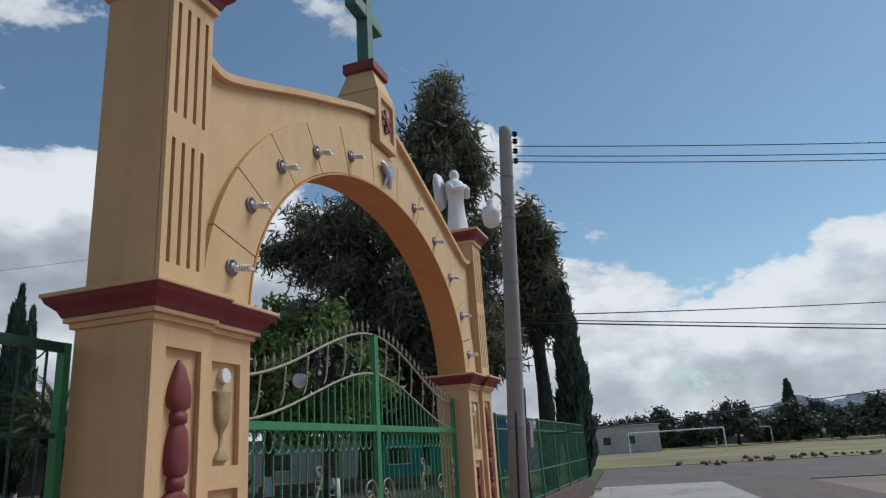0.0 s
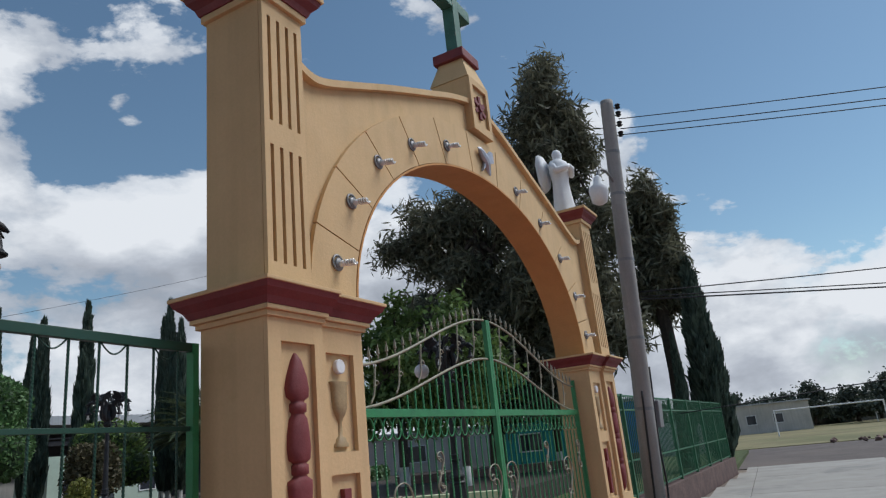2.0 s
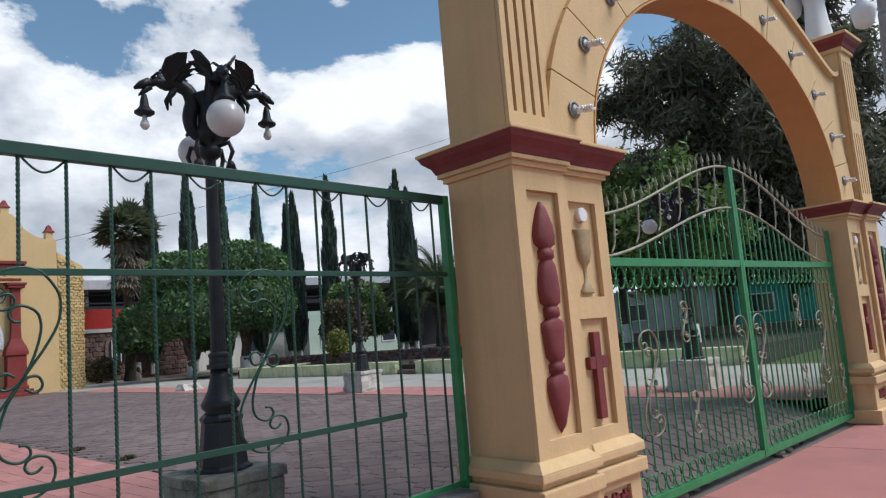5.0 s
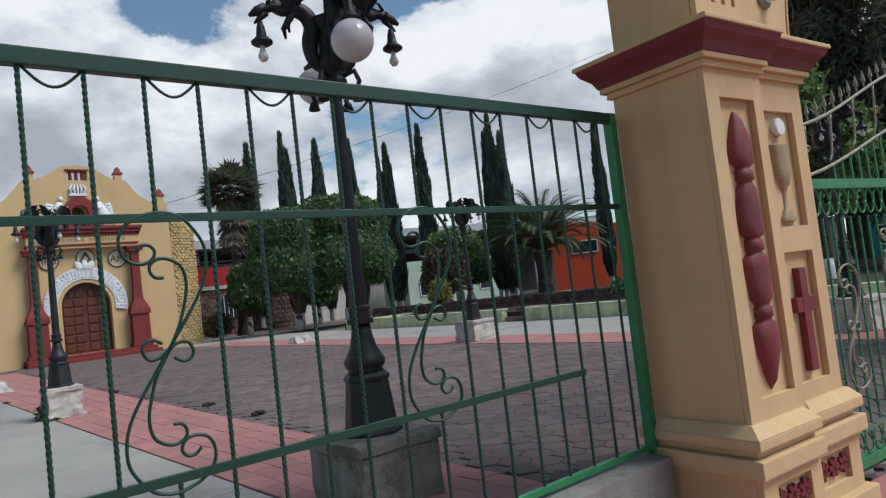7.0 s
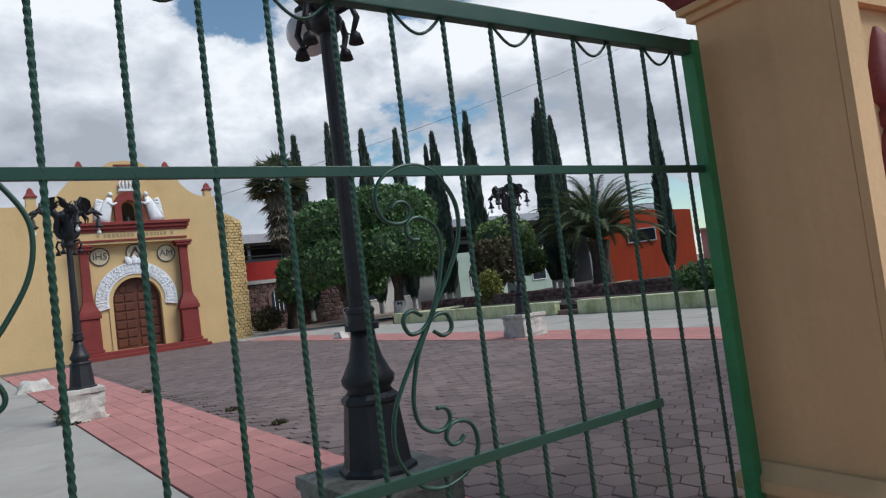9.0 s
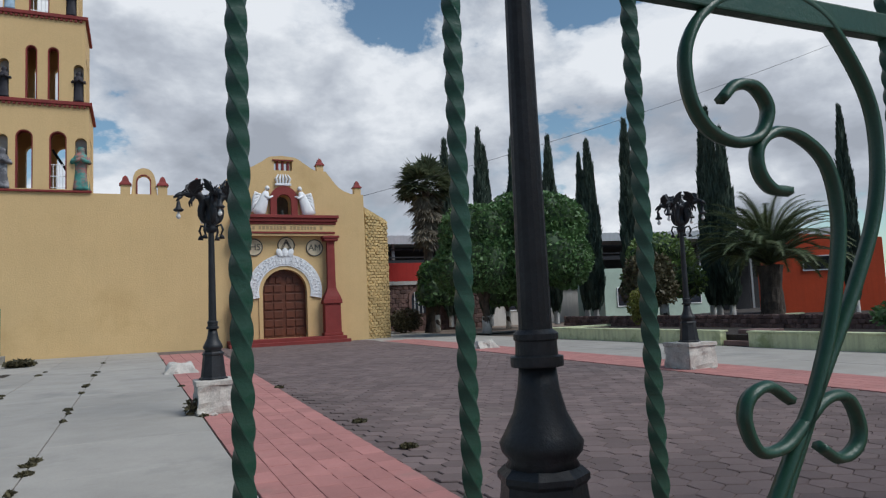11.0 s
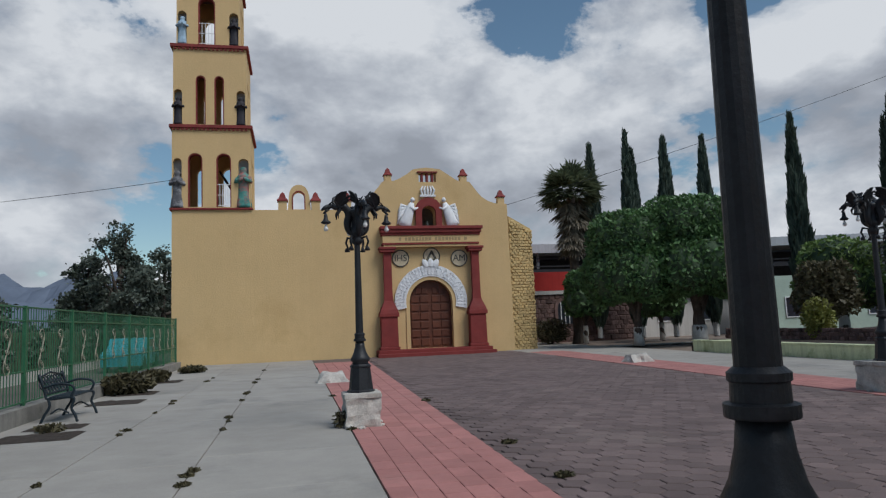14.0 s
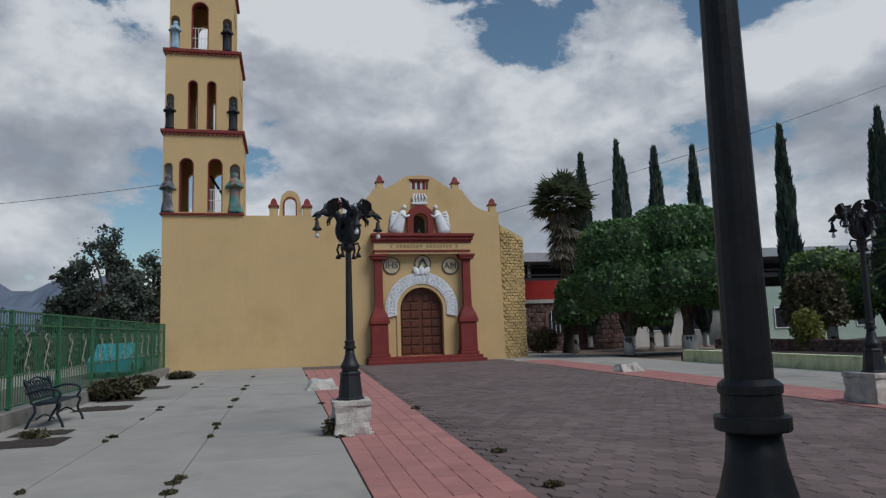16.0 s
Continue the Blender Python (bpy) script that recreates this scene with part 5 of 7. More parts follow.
def lamp_post(x, y, z, label, globes, turn=0.0, rise=0.27):
    lamp = thing("street_lamp", pose(x, y, z, 0, 0, turn), label, "street lamp", "dragon lamps")
    part("foot", lathe([(0.215, 0.0), (0.215, 0.02), (0.185, 0.04), (0.15, 0.36), (0.162, 0.375), (0.162, 0.395), (0.135, 0.42)], 8, flat=math.pi / 8), "lamp", lamp)
    part("bell_base", lathe([(0.13, 0.42), (0.118, 0.44), (0.142, 0.47), (0.148, 0.50), (0.13, 0.53), (0.095, 0.60), (0.075, 0.68), (0.066, 0.76)], 28), "lamp", lamp, smooth=True)
    part("collar", lathe([(0.092, 0.76), (0.094, 0.765), (0.094, 0.795), (0.076, 0.80), (0.074, 0.85), (0.08, 0.855), (0.08, 0.875), (0.062, 0.89)], 28), "lamp", lamp)
    part("shaft", lathe([(0.060, 0.885), (0.044, 2.0 + rise)], 16), "lamp", lamp)
    part("head", lathe([(r, z + rise) for r, z in ((0.05, 1.98), (0.085, 2.01), (0.095, 2.06), (0.07, 2.10), (0.10, 2.13), (0.12, 2.19), (0.09, 2.26), (0.08, 2.40), (0.13, 2.46), (0.15, 2.50), (0.09, 2.53), (0.03, 2.56))], 16), "lamp", lamp, smooth=True)
    part("finial", lathe([(0.02, 2.55 + rise), (0.012, 2.74 + rise), (0.025, 2.76 + rise), (0.004, 2.80 + rise)], 8), "lamp", lamp)
    for k in range(4):
        bm = sweep([(0.08, 0, 2.08), (0.17, 0, 2.10), (0.20, 0, 2.02), (0.16, 0, 1.93), (0.13, 0, 1.95)], [0.016, 0.02, 0.02, 0.014, 0.006], 6)
        lathe([(0.01, 1.92), (0.045, 1.90), (0.03, 1.95), (0.008, 1.97)], 8, bm, (0.18, 0, -0.02))
        part("lower_scroll", bm, "lamp", lamp, smooth=True).matrix_basis = Matrix.Translation((0, 0, rise)) @ Matrix.Rotation(radians(45 + 90 * k), 4, "Z")
        dragon(lamp, radians(90 * k), k in globes, rise)
    return lamp


LAMP_Z = 0.52
LX, LY = 1.136, 1.637
pedestal(LX, LY, 0.461, "weathered grey concrete lamp pedestal with flaking limewash", 1.0, 0.33, "mossy")
lamp_post(LX, LY, 0.461, "black cast iron street lamp with dragon arms and two globes", (1, 3), -15, 0.45)
pedestal(0.935, 10.72, LAMP_Z - 0.02, "crumbling limewashed lamp pedestal on the pink strip", 2.0, 0.27)
lamp_post(0.935, 10.72, LAMP_Z - 0.02, "black cast iron street lamp with dragon arms and bare bulbs", (), 10)
pedestal(10.17, 10.42, LAMP_Z, "crumbling limewashed lamp pedestal on the pink strip", 3.0, 0.36)
lamp_post(10.17, 10.42, LAMP_Z, "black cast iron street lamp with dragon arms and bare bulbs", (), 20)
pedestal(10.35, 1.75, LAMP_Z, "weathered white lamp pedestal on the pink strip", 4.0, 0.36)
lamp_post(10.35, 1.75, LAMP_Z, "black cast iron street lamp with dragon arms and one globe", (0,), 100)
for x, y, s in ((0.95, 19.4, 5.0), (10.7, 20.6, 6.0)):
    bm = cube(-0.42, 0.42, -0.4, 0.4, -0.06, 0.24, 0.02, 0.35)
    bmesh.ops.subdivide_edges(bm, edges=bm.edges[:], cuts=4, use_grid_fill=True)
    roughen(bm, 0.10, 4.0, s)
    ob = part("broken_pedestal", bm, "pedestal", None)
    ob.matrix_basis = pose(x, y, 0)
    tagged(ob, "broken white rubble stump of a lamp pedestal", "pedestal stump", "lamp pedestals")

# ---- planter walls ----
for y0, y1 in ((14.5, 24.6), (2.6, 13.5)):
    p = thing("planter_wall", pose(15.2, y0, 0), "low lime green planter wall with mossy stains", "planter", "planter walls", "structure")
    part("wall", cube(0, 0.24, 0, y1 - y0, -0.1, 0.38, 0.01), "planter", p)
    part("capping", cube(-0.03, 0.30, -0.03, y1 - y0 + 0.03, 0.382, 0.43, 0.01), "planter", p)
p = thing("planter_end_wall", pose(15.2, 24.6, 0), "low lime green planter wall at the bed's far side", "planter", "planter walls", "structure")
part("wall", cube(0.27, 16, -0.24, 0, -0.1, 0.38, 0.01), "planter", p)
st = thing("stone_stair", pose(15.25, 13.5, 0), "reddish stone stair between the planter walls", "stair", kind="structure")
for i in range(3):
    part("stair_step", cube(0.02 + 0.3 * i, 1.4, 0.04, 0.96, 0.14 * i, 0.14 * i + 0.138, 0.01), "dark_stone", st)
inner_wall = thing("garden_terrace", pose(19, 12, 0.28), "low reddish stone terrace wall in the garden bed", "terrace wall", kind="structure")
part("core", cube(0, 0.4, 0, 16, 0, 0.44), "dark_stone", inner_wall)
rubble("terrace", 0, 16, 0.0, 0.46, 0.15, "dark_stone", inner_wall, 0, 0.05, None, pose(-0.005, 16, 0, 0, 0, -90))


# ---- iron benches by the side fence ----
def bench(x, y, turn):
    b = thing("park_bench", pose(x, y, 0, 0, 0, turn), "dark blue-green cast iron park bench with lacy back", "bench", "benches")
    for s in (-0.62, 0.62):
        bm = sweep(smooth_line([(s, 0.30, 0.0), (s, 0.26, 0.12), (s, 0.20, 0.25), (s, 0.24, 0.40), (s, 0.16, 0.44), (s, -0.18, 0.42), (s, -0.24, 0.55), (s, -0.34, 0.86)], 4), 0.024, 6)
        sweep(smooth_line([(s, -0.30, 0.0), (s, -0.24, 0.14), (s, -0.16, 0.28), (s, -0.18, 0.42)], 4), 0.024, 6, bm)
        sweep(smooth_line([(s, -0.26, 0.62), (s, -0.05, 0.68), (s, 0.16, 0.66), (s, 0.24, 0.58), (s, 0.18, 0.44)], 4), 0.022, 6, bm)
        sweep(smooth_line([(s, 0.16, 0.16), (s, 0.0, 0.24), (s, -0.14, 0.16)], 4), 0.016, 6, bm)
        part("side_frame", bm, "bench", b, smooth=True)
    for k in range(6):
        part("seat_slat", cube(-0.64, 0.64, -0.17 + 0.068 * k, -0.115 + 0.068 * k, 0.435, 0.46, 0.004), "bench", b)
    for r in range(3):
        for k in range(8):
            c = Vector((-0.56 + 0.16 * k + 0.08 * (r % 2), -0.25 - 0.045 * r, 0.54 + 0.11 * r))
            pts = [c + Vector((0.062 * math.cos(a), -0.02 * math.sin(a), 0.055 * math.sin(a))) for a in [2 * math.pi * j / 10 for j in range(11)]]
            part("back_ring", sweep(pts, 0.012, 4), "bench", b)
    for z, y in ((0.50, -0.23), (0.80, -0.345)):
        part("back_rail", sweep([(-0.62, y, z), (0, y - 0.01, z + (0.07 if z > 0.7 else 0)), (0.62, y, z)], 0.018, 6), "bench", b)
    return b


bench(-4.15, 14.3, -90)
bench(-4.25, 8.6, -90)

# tree pits with litter along the fence
for y0, y1, x0, x1 in ((11.3, 12.2, -4.45, -3.3), (12.6, 13.2, -4.4, -3.5), (16.4, 17.4, -4.5, -3.4), (18.6, 19.6, -4.5, -3.5), (22.5, 23.6, -4.5, -3.5)):
    bm = BM()
    bmesh.ops.create_grid(bm, x_segments=12, y_segments=10, size=0.5)
    for v in bm.verts:
        edge = max(abs(v.co.x), abs(v.co.y)) > 0.49
        v.co = Vector((x0 + (v.co.x + 0.5) * (x1 - x0), y0 + (v.co.y + 0.5) * (y1 - y0), 0.004 if edge else 0.012 + 0.035 * abs(noise.noise(v.co * 9 + Vector((y0, 0, 0))))))
    tagged(part("tree_pit", bm, "soil", None), "dark soil pit with dead leaves in the concrete", "tree pit", "tree pits", "structure")


# ---- utility pole with its street lamp and boxes ----
pole = thing("utility_pole", pose(10.42, -1.155, STREET, 2.9, 0.3, 0), "grey concrete utility pole with cables and a meter box", "utility pole")
part("shaft", lathe([(0.165, -0.05), (0.15, 2.0), (0.115, 7.35), (0.11, 7.45)], 18), "pole", pole, smooth=True)
for z in (1.9, 3.05, 4.4, 5.6, 6.4):
    r = 0.155 - 0.0055 * z + 0.004
    part("strap", lathe([(r + 0.004, z), (r + 0.004, z + 0.05)], 18), "steel", pole)
for k, z in enumerate((6.75, 6.95, 7.15, 7.3)):
    bm = lathe([(0.03, 0), (0.055, 0.03), (0.03, 0.05), (0.055, 0.08), (0.03, 0.10)], 10)
    bmesh.ops.translate(bm, vec=(0.10, -0.17, z), verts=bm.verts)
    part("insulator", bm, "lamp", pole)
    part("bracket", sweep([(0, 0, z + 0.02), (0.10, -0.17, z + 0.02)], 0.015, 5), "steel", pole)
part("meter_box", cube(0.22, 0.62, -0.20, 0.05, 1.62, 2.05, 0.015), "steel", pole, "grey metal meter box")
part("box_arm", cube(0.13, 0.22, -0.1, -0.05, 1.8, 1.86), "steel", pole)
for a, b, c in ((-0.17, -0.02, 2.2), (0.15, -0.14, 2.6), (0.17, -0.08, 1.7)):
    part("conduit", sweep(smooth_line([(a, b, 0.02), (a * 1.15, b * 1.3, 0.7), (a, b, 1.4), (a * 0.95, b, c)], 5), 0.018, 6), "wire", pole, smooth=True)
part("lamp_arm", sweep(smooth_line([(0, 0, 5.75), (-0.25, 0.08, 5.95), (-0.55, 0.16, 5.95), (-0.68, 0.20, 5.78)], 4), 0.025, 6), "steel", pole, smooth=True)
bm = lathe([(0.03, 5.80), (0.07, 5.76), (0.08, 5.64), (0.16, 5.58), (0.165, 5.50), (0.125, 5.32), (0.06, 5.28)], 16, None, (-0.68, 0.20, 0))
part("lamp_bowl", bm, "white", pole, "white street lamp bowl", True)


def cable(a, b, sag, radius=0.012, name="cable"):
    a, b = Vector(a), Vector(b)
    pts = [a.lerp(b, k / 24) - Vector((0, 0, sag * 4 * (k / 24) * (1 - k / 24))) for k in range(25)]
    ob = part(name, sweep(pts, radius, 5), "wire", None, smooth=True)
    return tagged(ob, "thin black overhead cable strung from the utility pole", "cable", "overhead cables")


for z in (6.98, 6.78, 6.66):
    cable((10.55, -1.68, z), (12.2, -26.0, z - 2.2), 0.35, 0.009)
cable((10.55, -1.50, 3.75), (26, -26.0, 5.6), 0.3, 0.011)
cable((10.55, -1.50, 3.62), (24, -30.0, 2.6), 0.1, 0.014)
cable((10.55, -1.50, 3.67), (24, -30.0, 2.8), 0.1, 0.010)
cable((14.0, -1.4, 1.75), (24, -30.0, 4.6), 0.3, 0.012)
cable((10.3, 34.0, 7.3), (44.0, 28.5, 18.4), 0.5, 0.012, "church_cable")
cable((-5.6, 33.6, 8.6), (-40.0, 45.0, 8.2), 0.6, 0.012, "church_cable")

far_pole = thing("far_pole", pose(-40.0, 45.0, -0.2), "distant grey utility pole in the lane", "utility pole")
part("shaft", lathe([(0.15, -0.05), (0.11, 8.6)], 10), "pole", far_pole, smooth=True)
# ---- trees ----
def leaf_cloud(name, centres, count, size, mat, parent, seed, shell=0.55, droop=0.0, long=1.5, kind="", clump=0, label="", spread=None):
    """Many small leaves through a union of ellipsoids (x, y, z, rx, ry, rz); most lie near the skin. Leaves may stand in clumps."""
    rng = np.random.default_rng(seed)
    c = np.array(centres, float)
    w = c[:, 3] * c[:, 4] * c[:, 5]
    if clump:
        seeds = max(1, count // clump)
        pick = rng.choice(len(c), seeds, p=w / w.sum())
        d = rng.normal(size=(seeds, 3))
        d /= np.linalg.norm(d, axis=1)[:, None]
        r = shell + (1 - shell) * rng.random(seeds) ** 0.7
        p = c[pick, :3] + d * c[pick, 3:] * r[:, None]
        p = np.repeat(p, clump, 0) + rng.normal(size=(seeds * clump, 3)) * (spread or size * 1.5) * np.array([1, 1, 0.8 + droop])
        if droop:
            p[:, 2] -= np.abs(rng.normal(size=len(p))) * size * droop * 1.2
        out = np.repeat(d, clump, 0)
    else:
        pick = rng.choice(len(c), count, p=w / w.sum())
        d = rng.normal(size=(count, 3))
        d /= np.linalg.norm(d, axis=1)[:, None]
        r = shell + (1 - shell) * rng.random(count) ** 0.6
        p, out = c[pick, :3] + d * c[pick, 3:] * r[:, None], d
    n = len(p)
    axis = out * 0.6 + rng.normal(size=(n, 3)) * 0.7
    axis[:, 2] -= droop
    axis /= np.linalg.norm(axis, axis=1)[:, None]
    side = np.cross(axis, rng.normal(size=(n, 3)))
    side /= np.linalg.norm(side, axis=1)[:, None] + 1e-9
    s = size * (0.6 + 0.8 * rng.random(n))[:, None]
    a, b = axis * s * long / 2, side * s / 2
    v = np.stack([p - a, p + b * 0.9, p + a, p - b * 0.9], 1).reshape(-1, 3)
    me = bpy.data.meshes.new(name)
    me.vertices.add(4 * n), me.loops.add(4 * n), me.polygons.add(n)
    me.vertices.foreach_set("co", v.ravel())
    me.loops.foreach_set("vertex_index", np.arange(4 * n, dtype=np.int32))
    me.polygons.foreach_set("loop_start", np.arange(0, 4 * n, 4, dtype=np.int32))
    me.update(calc_edges=True)
    me.materials.append(M[mat])
    ob = new(name, me)
    ob.parent = parent
    if kind:
        ob["kind"] = kind
    if label:
        ob["label"] = label
    return ob


def trunk_with_limbs(parent, height, r, tips, mat="bark", white=0.0, lean=0.0):
    pts = [(lean * (k / 5) ** 1.5 + 0.04 * math.sin(k * 2.1), 0.05 * math.cos(k * 1.7), height * k / 5) for k in range(6)]
    bm = sweep(pts, [r * (1.25 - 0.6 * k / 5) for k in range(6)], 10)
    for tip in tips:
        t = Vector(tip)
        s = Vector(pts[random.choice((3, 4, 5))])
        mid = s.lerp(t, 0.5) + Vector((0, 0, 0.12 * (t - s).length))
        sweep(smooth_line([s, mid, t], 4), [r * (0.6 - 0.5 * k / 8) for k in range(9)], 6, bm)
    part("trunk", bm, mat, parent, smooth=True)
    if white:
        pts = [(lean * (z / height) ** 1.5 if z else 0, 0, z) for z in (0.0, white * 0.5, white)]
        part("limewash_band", sweep(pts, [r * 1.29, r * 1.22, r * 1.14], 12), "limewash", parent, "whitewashed lower trunk", True)


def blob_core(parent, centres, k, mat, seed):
    """A dark filling for a dense crown: its inner shade is put into the colour."""
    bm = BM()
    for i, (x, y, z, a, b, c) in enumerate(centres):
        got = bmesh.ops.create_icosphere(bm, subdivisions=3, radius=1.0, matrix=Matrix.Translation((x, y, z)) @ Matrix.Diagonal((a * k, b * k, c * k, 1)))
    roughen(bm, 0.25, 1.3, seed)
    return part("crown_core", bm, mat, parent, "dark filling that stands for the shade inside the crown", True)


def ficus(x, y, centres, seed, label, n=12000, mat="ficus", size=0.17, trunk=1.9, white=0.9, core=True, r=0.2):
    t = thing("garden_tree", pose(x, y, 0), label, "tree", "clipped garden trees")
    random.seed(seed)
    trunk_with_limbs(t, trunk, r, [(c[0] * 0.8, c[1] * 0.8, c[2]) for c in centres], "bark", white)
    if core:
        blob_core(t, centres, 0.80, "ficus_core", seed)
    leaf_cloud("crown", centres, n, size, mat, t, seed, 0.80, 0.1, 1.6)
    return t


def box_crown(w, d, z0, z1, seed, k=9):
    random.seed(seed)
    h, zc = z1 - z0, (z0 + z1) / 2
    out = [(0, 0, zc, w * 0.86, d * 0.86, h * 0.47)]
    for i in range(k):
        a = 2 * math.pi * i / k
        for s in (-1, 1):
            q = (0.40 if s > 0 else 0.55) + random.uniform(-0.04, 0.05)
            out.append((w * q * math.cos(a), d * q * math.sin(a), zc + s * h * random.uniform(0.16, 0.22), w * random.uniform(0.44, 0.50), d * random.uniform(0.44, 0.50), h * random.uniform(0.26, 0.30)))
    return out


ficus(16.3, 31.0, box_crown(2.7, 2.5, 1.9, 6.7, 1, 11), 1, "dense dark green clipped tree with a broad rounded crown", 36000, size=0.135)
ficus(18.9, 29.9, box_crown(2.95, 2.8, 2.1, 7.2, 2, 11), 2, "dense dark green clipped tree with a broad domed crown", 40000, size=0.135, r=0.3)
ficus(24.4, 27.0, box_crown(2.0, 2.0, 1.3, 4.7, 3), 3, "rounded green garden tree with a whitewashed trunk", 8000, "light_leaf", 0.15, 1.5, 1.1)
ficus(20.6, 23.6, box_crown(1.3, 1.3, 1.0, 3.4, 4), 4, "loose grey-green garden tree behind the planter", 3600, "weed", 0.12, 1.3, 0.9, False, 0.1)
ficus(20.4, 36.0, box_crown(1.4, 1.4, 1.2, 4.6, 8), 8, "dark green clipped garden tree with a whitewashed trunk", 5000, "ficus", 0.16, 1.5, 1.0, True, 0.12)
ficus(16.2, 37.0, box_crown(1.3, 1.3, 1.4, 4.3, 9), 9, "dark green clipped garden tree with a whitewashed trunk", 4500, "ficus", 0.16, 1.5, 1.0, True, 0.12)


def cypress_mesh(seed, n=5200):
    """A narrow column of upright sprays for a crown 1 high and about 0.11 in radius."""
    rng = np.random.default_rng(seed)
    z = rng.random(n) ** 0.85
    prof = np.interp(z, [0, 0.06, 0.25, 0.6, 0.85, 1.0], [0.045, 0.085, 0.11, 0.085, 0.042, 0.004])
    a = rng.random(n) * 2 * np.pi
    lump = 1 + 0.16 * np.sin(a * 3 + z * 17 + seed) + 0.12 * np.sin(a * 5 - z * 29)
    r = prof * lump * (0.55 + 0.5 * rng.random(n) ** 0.5)
    p = np.stack([r * np.cos(a), r * np.sin(a), z], 1)
    ax = np.stack([np.cos(a) * 0.35, np.sin(a) * 0.35, np.ones(n)], 1) + rng.normal(size=(n, 3)) * 0.22
    ax /= np.linalg.norm(ax, axis=1)[:, None]
    sd = np.cross(ax, rng.normal(size=(n, 3)))
    sd /= np.linalg.norm(sd, axis=1)[:, None]
    s = (0.022 + 0.022 * rng.random(n))[:, None]
    v = np.stack([p - ax * s, p + sd * s * 0.42, p + ax * s * 1.4, p - sd * s * 0.42], 1).reshape(-1, 3)
    me = bpy.data.meshes.new("crown")
    me.from_pydata(v.tolist(), [], np.arange(4 * n).reshape(-1, 4).tolist())
    me.materials.append(M["cypress"])
    # dark spindle inside: the shade between the sprays, painted in
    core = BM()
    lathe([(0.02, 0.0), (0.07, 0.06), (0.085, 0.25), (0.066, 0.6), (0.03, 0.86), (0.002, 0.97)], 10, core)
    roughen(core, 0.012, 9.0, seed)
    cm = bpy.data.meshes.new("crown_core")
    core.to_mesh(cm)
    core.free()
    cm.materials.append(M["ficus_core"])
    return me, cm


CYPRESS = [cypress_mesh(s) for s in (1, 2, 3)]


def cypress(x, y, z, height, k, wide=1.0, white=0.0):
    t = thing("cypress", pose(x, y, z), "tall narrow dark green cypress", "cypress tree", "row of cypresses")
    base = 0.9 if white else 0.3
    part("trunk", lathe([(0.16, -0.05), (0.12, base), (0.08, height * 0.4)], 8), "bark", t)
    if white:
        part("limewash_band", lathe([(0.175, 0.0), (0.155, 0.8)], 10), "limewash", t, "whitewashed lower trunk")
    for me, nm in zip(CYPRESS[k % 3], ("crown", "crown_core")):
        o = new(nm, me)
        o.parent = t
        s = (height - base)
        o.matrix_basis = pose(0, 0, base, 0, 0, 77 * k) @ Matrix.Diagonal((s * wide, s * wide, s, 1))
    return t


for i, (yaw, dist, rise) in enumerate(((-55.0, 40, 12.7), (-45.9, 40, 14.0), (-46.8, 39.5, 12.4), (-45.4, 40.5, 12.6), (-39.6, 41, 13.9), (-36.5, 42, 12.6), (-35.8, 42.5, 11.6), (-33.3, 44, 13.2), (-30.4, 45, 13.4), (-27.5, 45, 14.2), (-27.9, 45.5, 12.8), (-24.6, 46, 13.4))):
    a = radians(0.3 - yaw)
    cypress(-0.2 + dist * math.sin(a), -0.2 + dist * math.cos(a), 0.1, 1.4 + dist * math.tan(radians(rise)), i, 0.38 + 0.05 * (i % 3), 0.8)
street_cypresses = [cypress(26.0, -1.33, 0.0, 7.5, 1, 0.74), cypress(24.3, -0.5, 0.0, 4.6, 2, 0.45)]


def fan_palm(x, y, height):
    t = thing("fan_palm", pose(x, y, 0), "tall fan palm with a skirt of dry fronds", "palm tree")
    part("trunk", lathe([(0.42, -0.1), (0.30, 0.6), (0.26, height * 0.6), (0.24, height)], 14), "bark", t)
    random.seed(21)
    for dead in (False, True):
        v, f = [], []
        for i in range(130 if not dead else 130):
            a = random.uniform(0, 2 * math.pi)
            el = random.uniform(-0.35, 1.35) if not dead else random.uniform(-1.45, -0.45)
            r0 = random.uniform(0.8, 1.3) if not dead else random.uniform(0.3, 0.8)
            out = Vector((math.cos(a) * math.cos(el), math.sin(a) * math.cos(el), math.sin(el)))
            root = Vector((0, 0, height - (0 if not dead else random.uniform(0.1, 2.6))))
            hub = root + out * r0
            side = out.cross(Vector((0, 0, 1))).normalized()
            nrm = side.cross(out)
            b = len(v)
            v += [root + side * 0.02, root - side * 0.02, hub]
            f.append((b, b + 1, b + 2))
            for k in range(13):
                q = (k - 6) / 6 * 1.25
                d = (out * math.cos(q) + side * math.sin(q) + nrm * random.uniform(-0.12, 0.12) - Vector((0, 0, 0.25)) * abs(math.sin(q))).normalized()
                l = random.uniform(0.75, 1.15)
                w = nrm.cross(d).normalized() * 0.075
                b = len(v)
                v += [hub, hub + d * l * 0.5 + w, hub + d * l - Vector((0, 0, 0.10)), hub + d * l * 0.5 - w]
                f.append((b, b + 1, b + 2, b + 3))
        mesh_from("skirt" if dead else "crown", v, f, "palm_dry" if dead else "fan_leaf", t, "dry brown hanging fronds" if dead else "")


fan_palm(16.35, 38.4, 8.9)


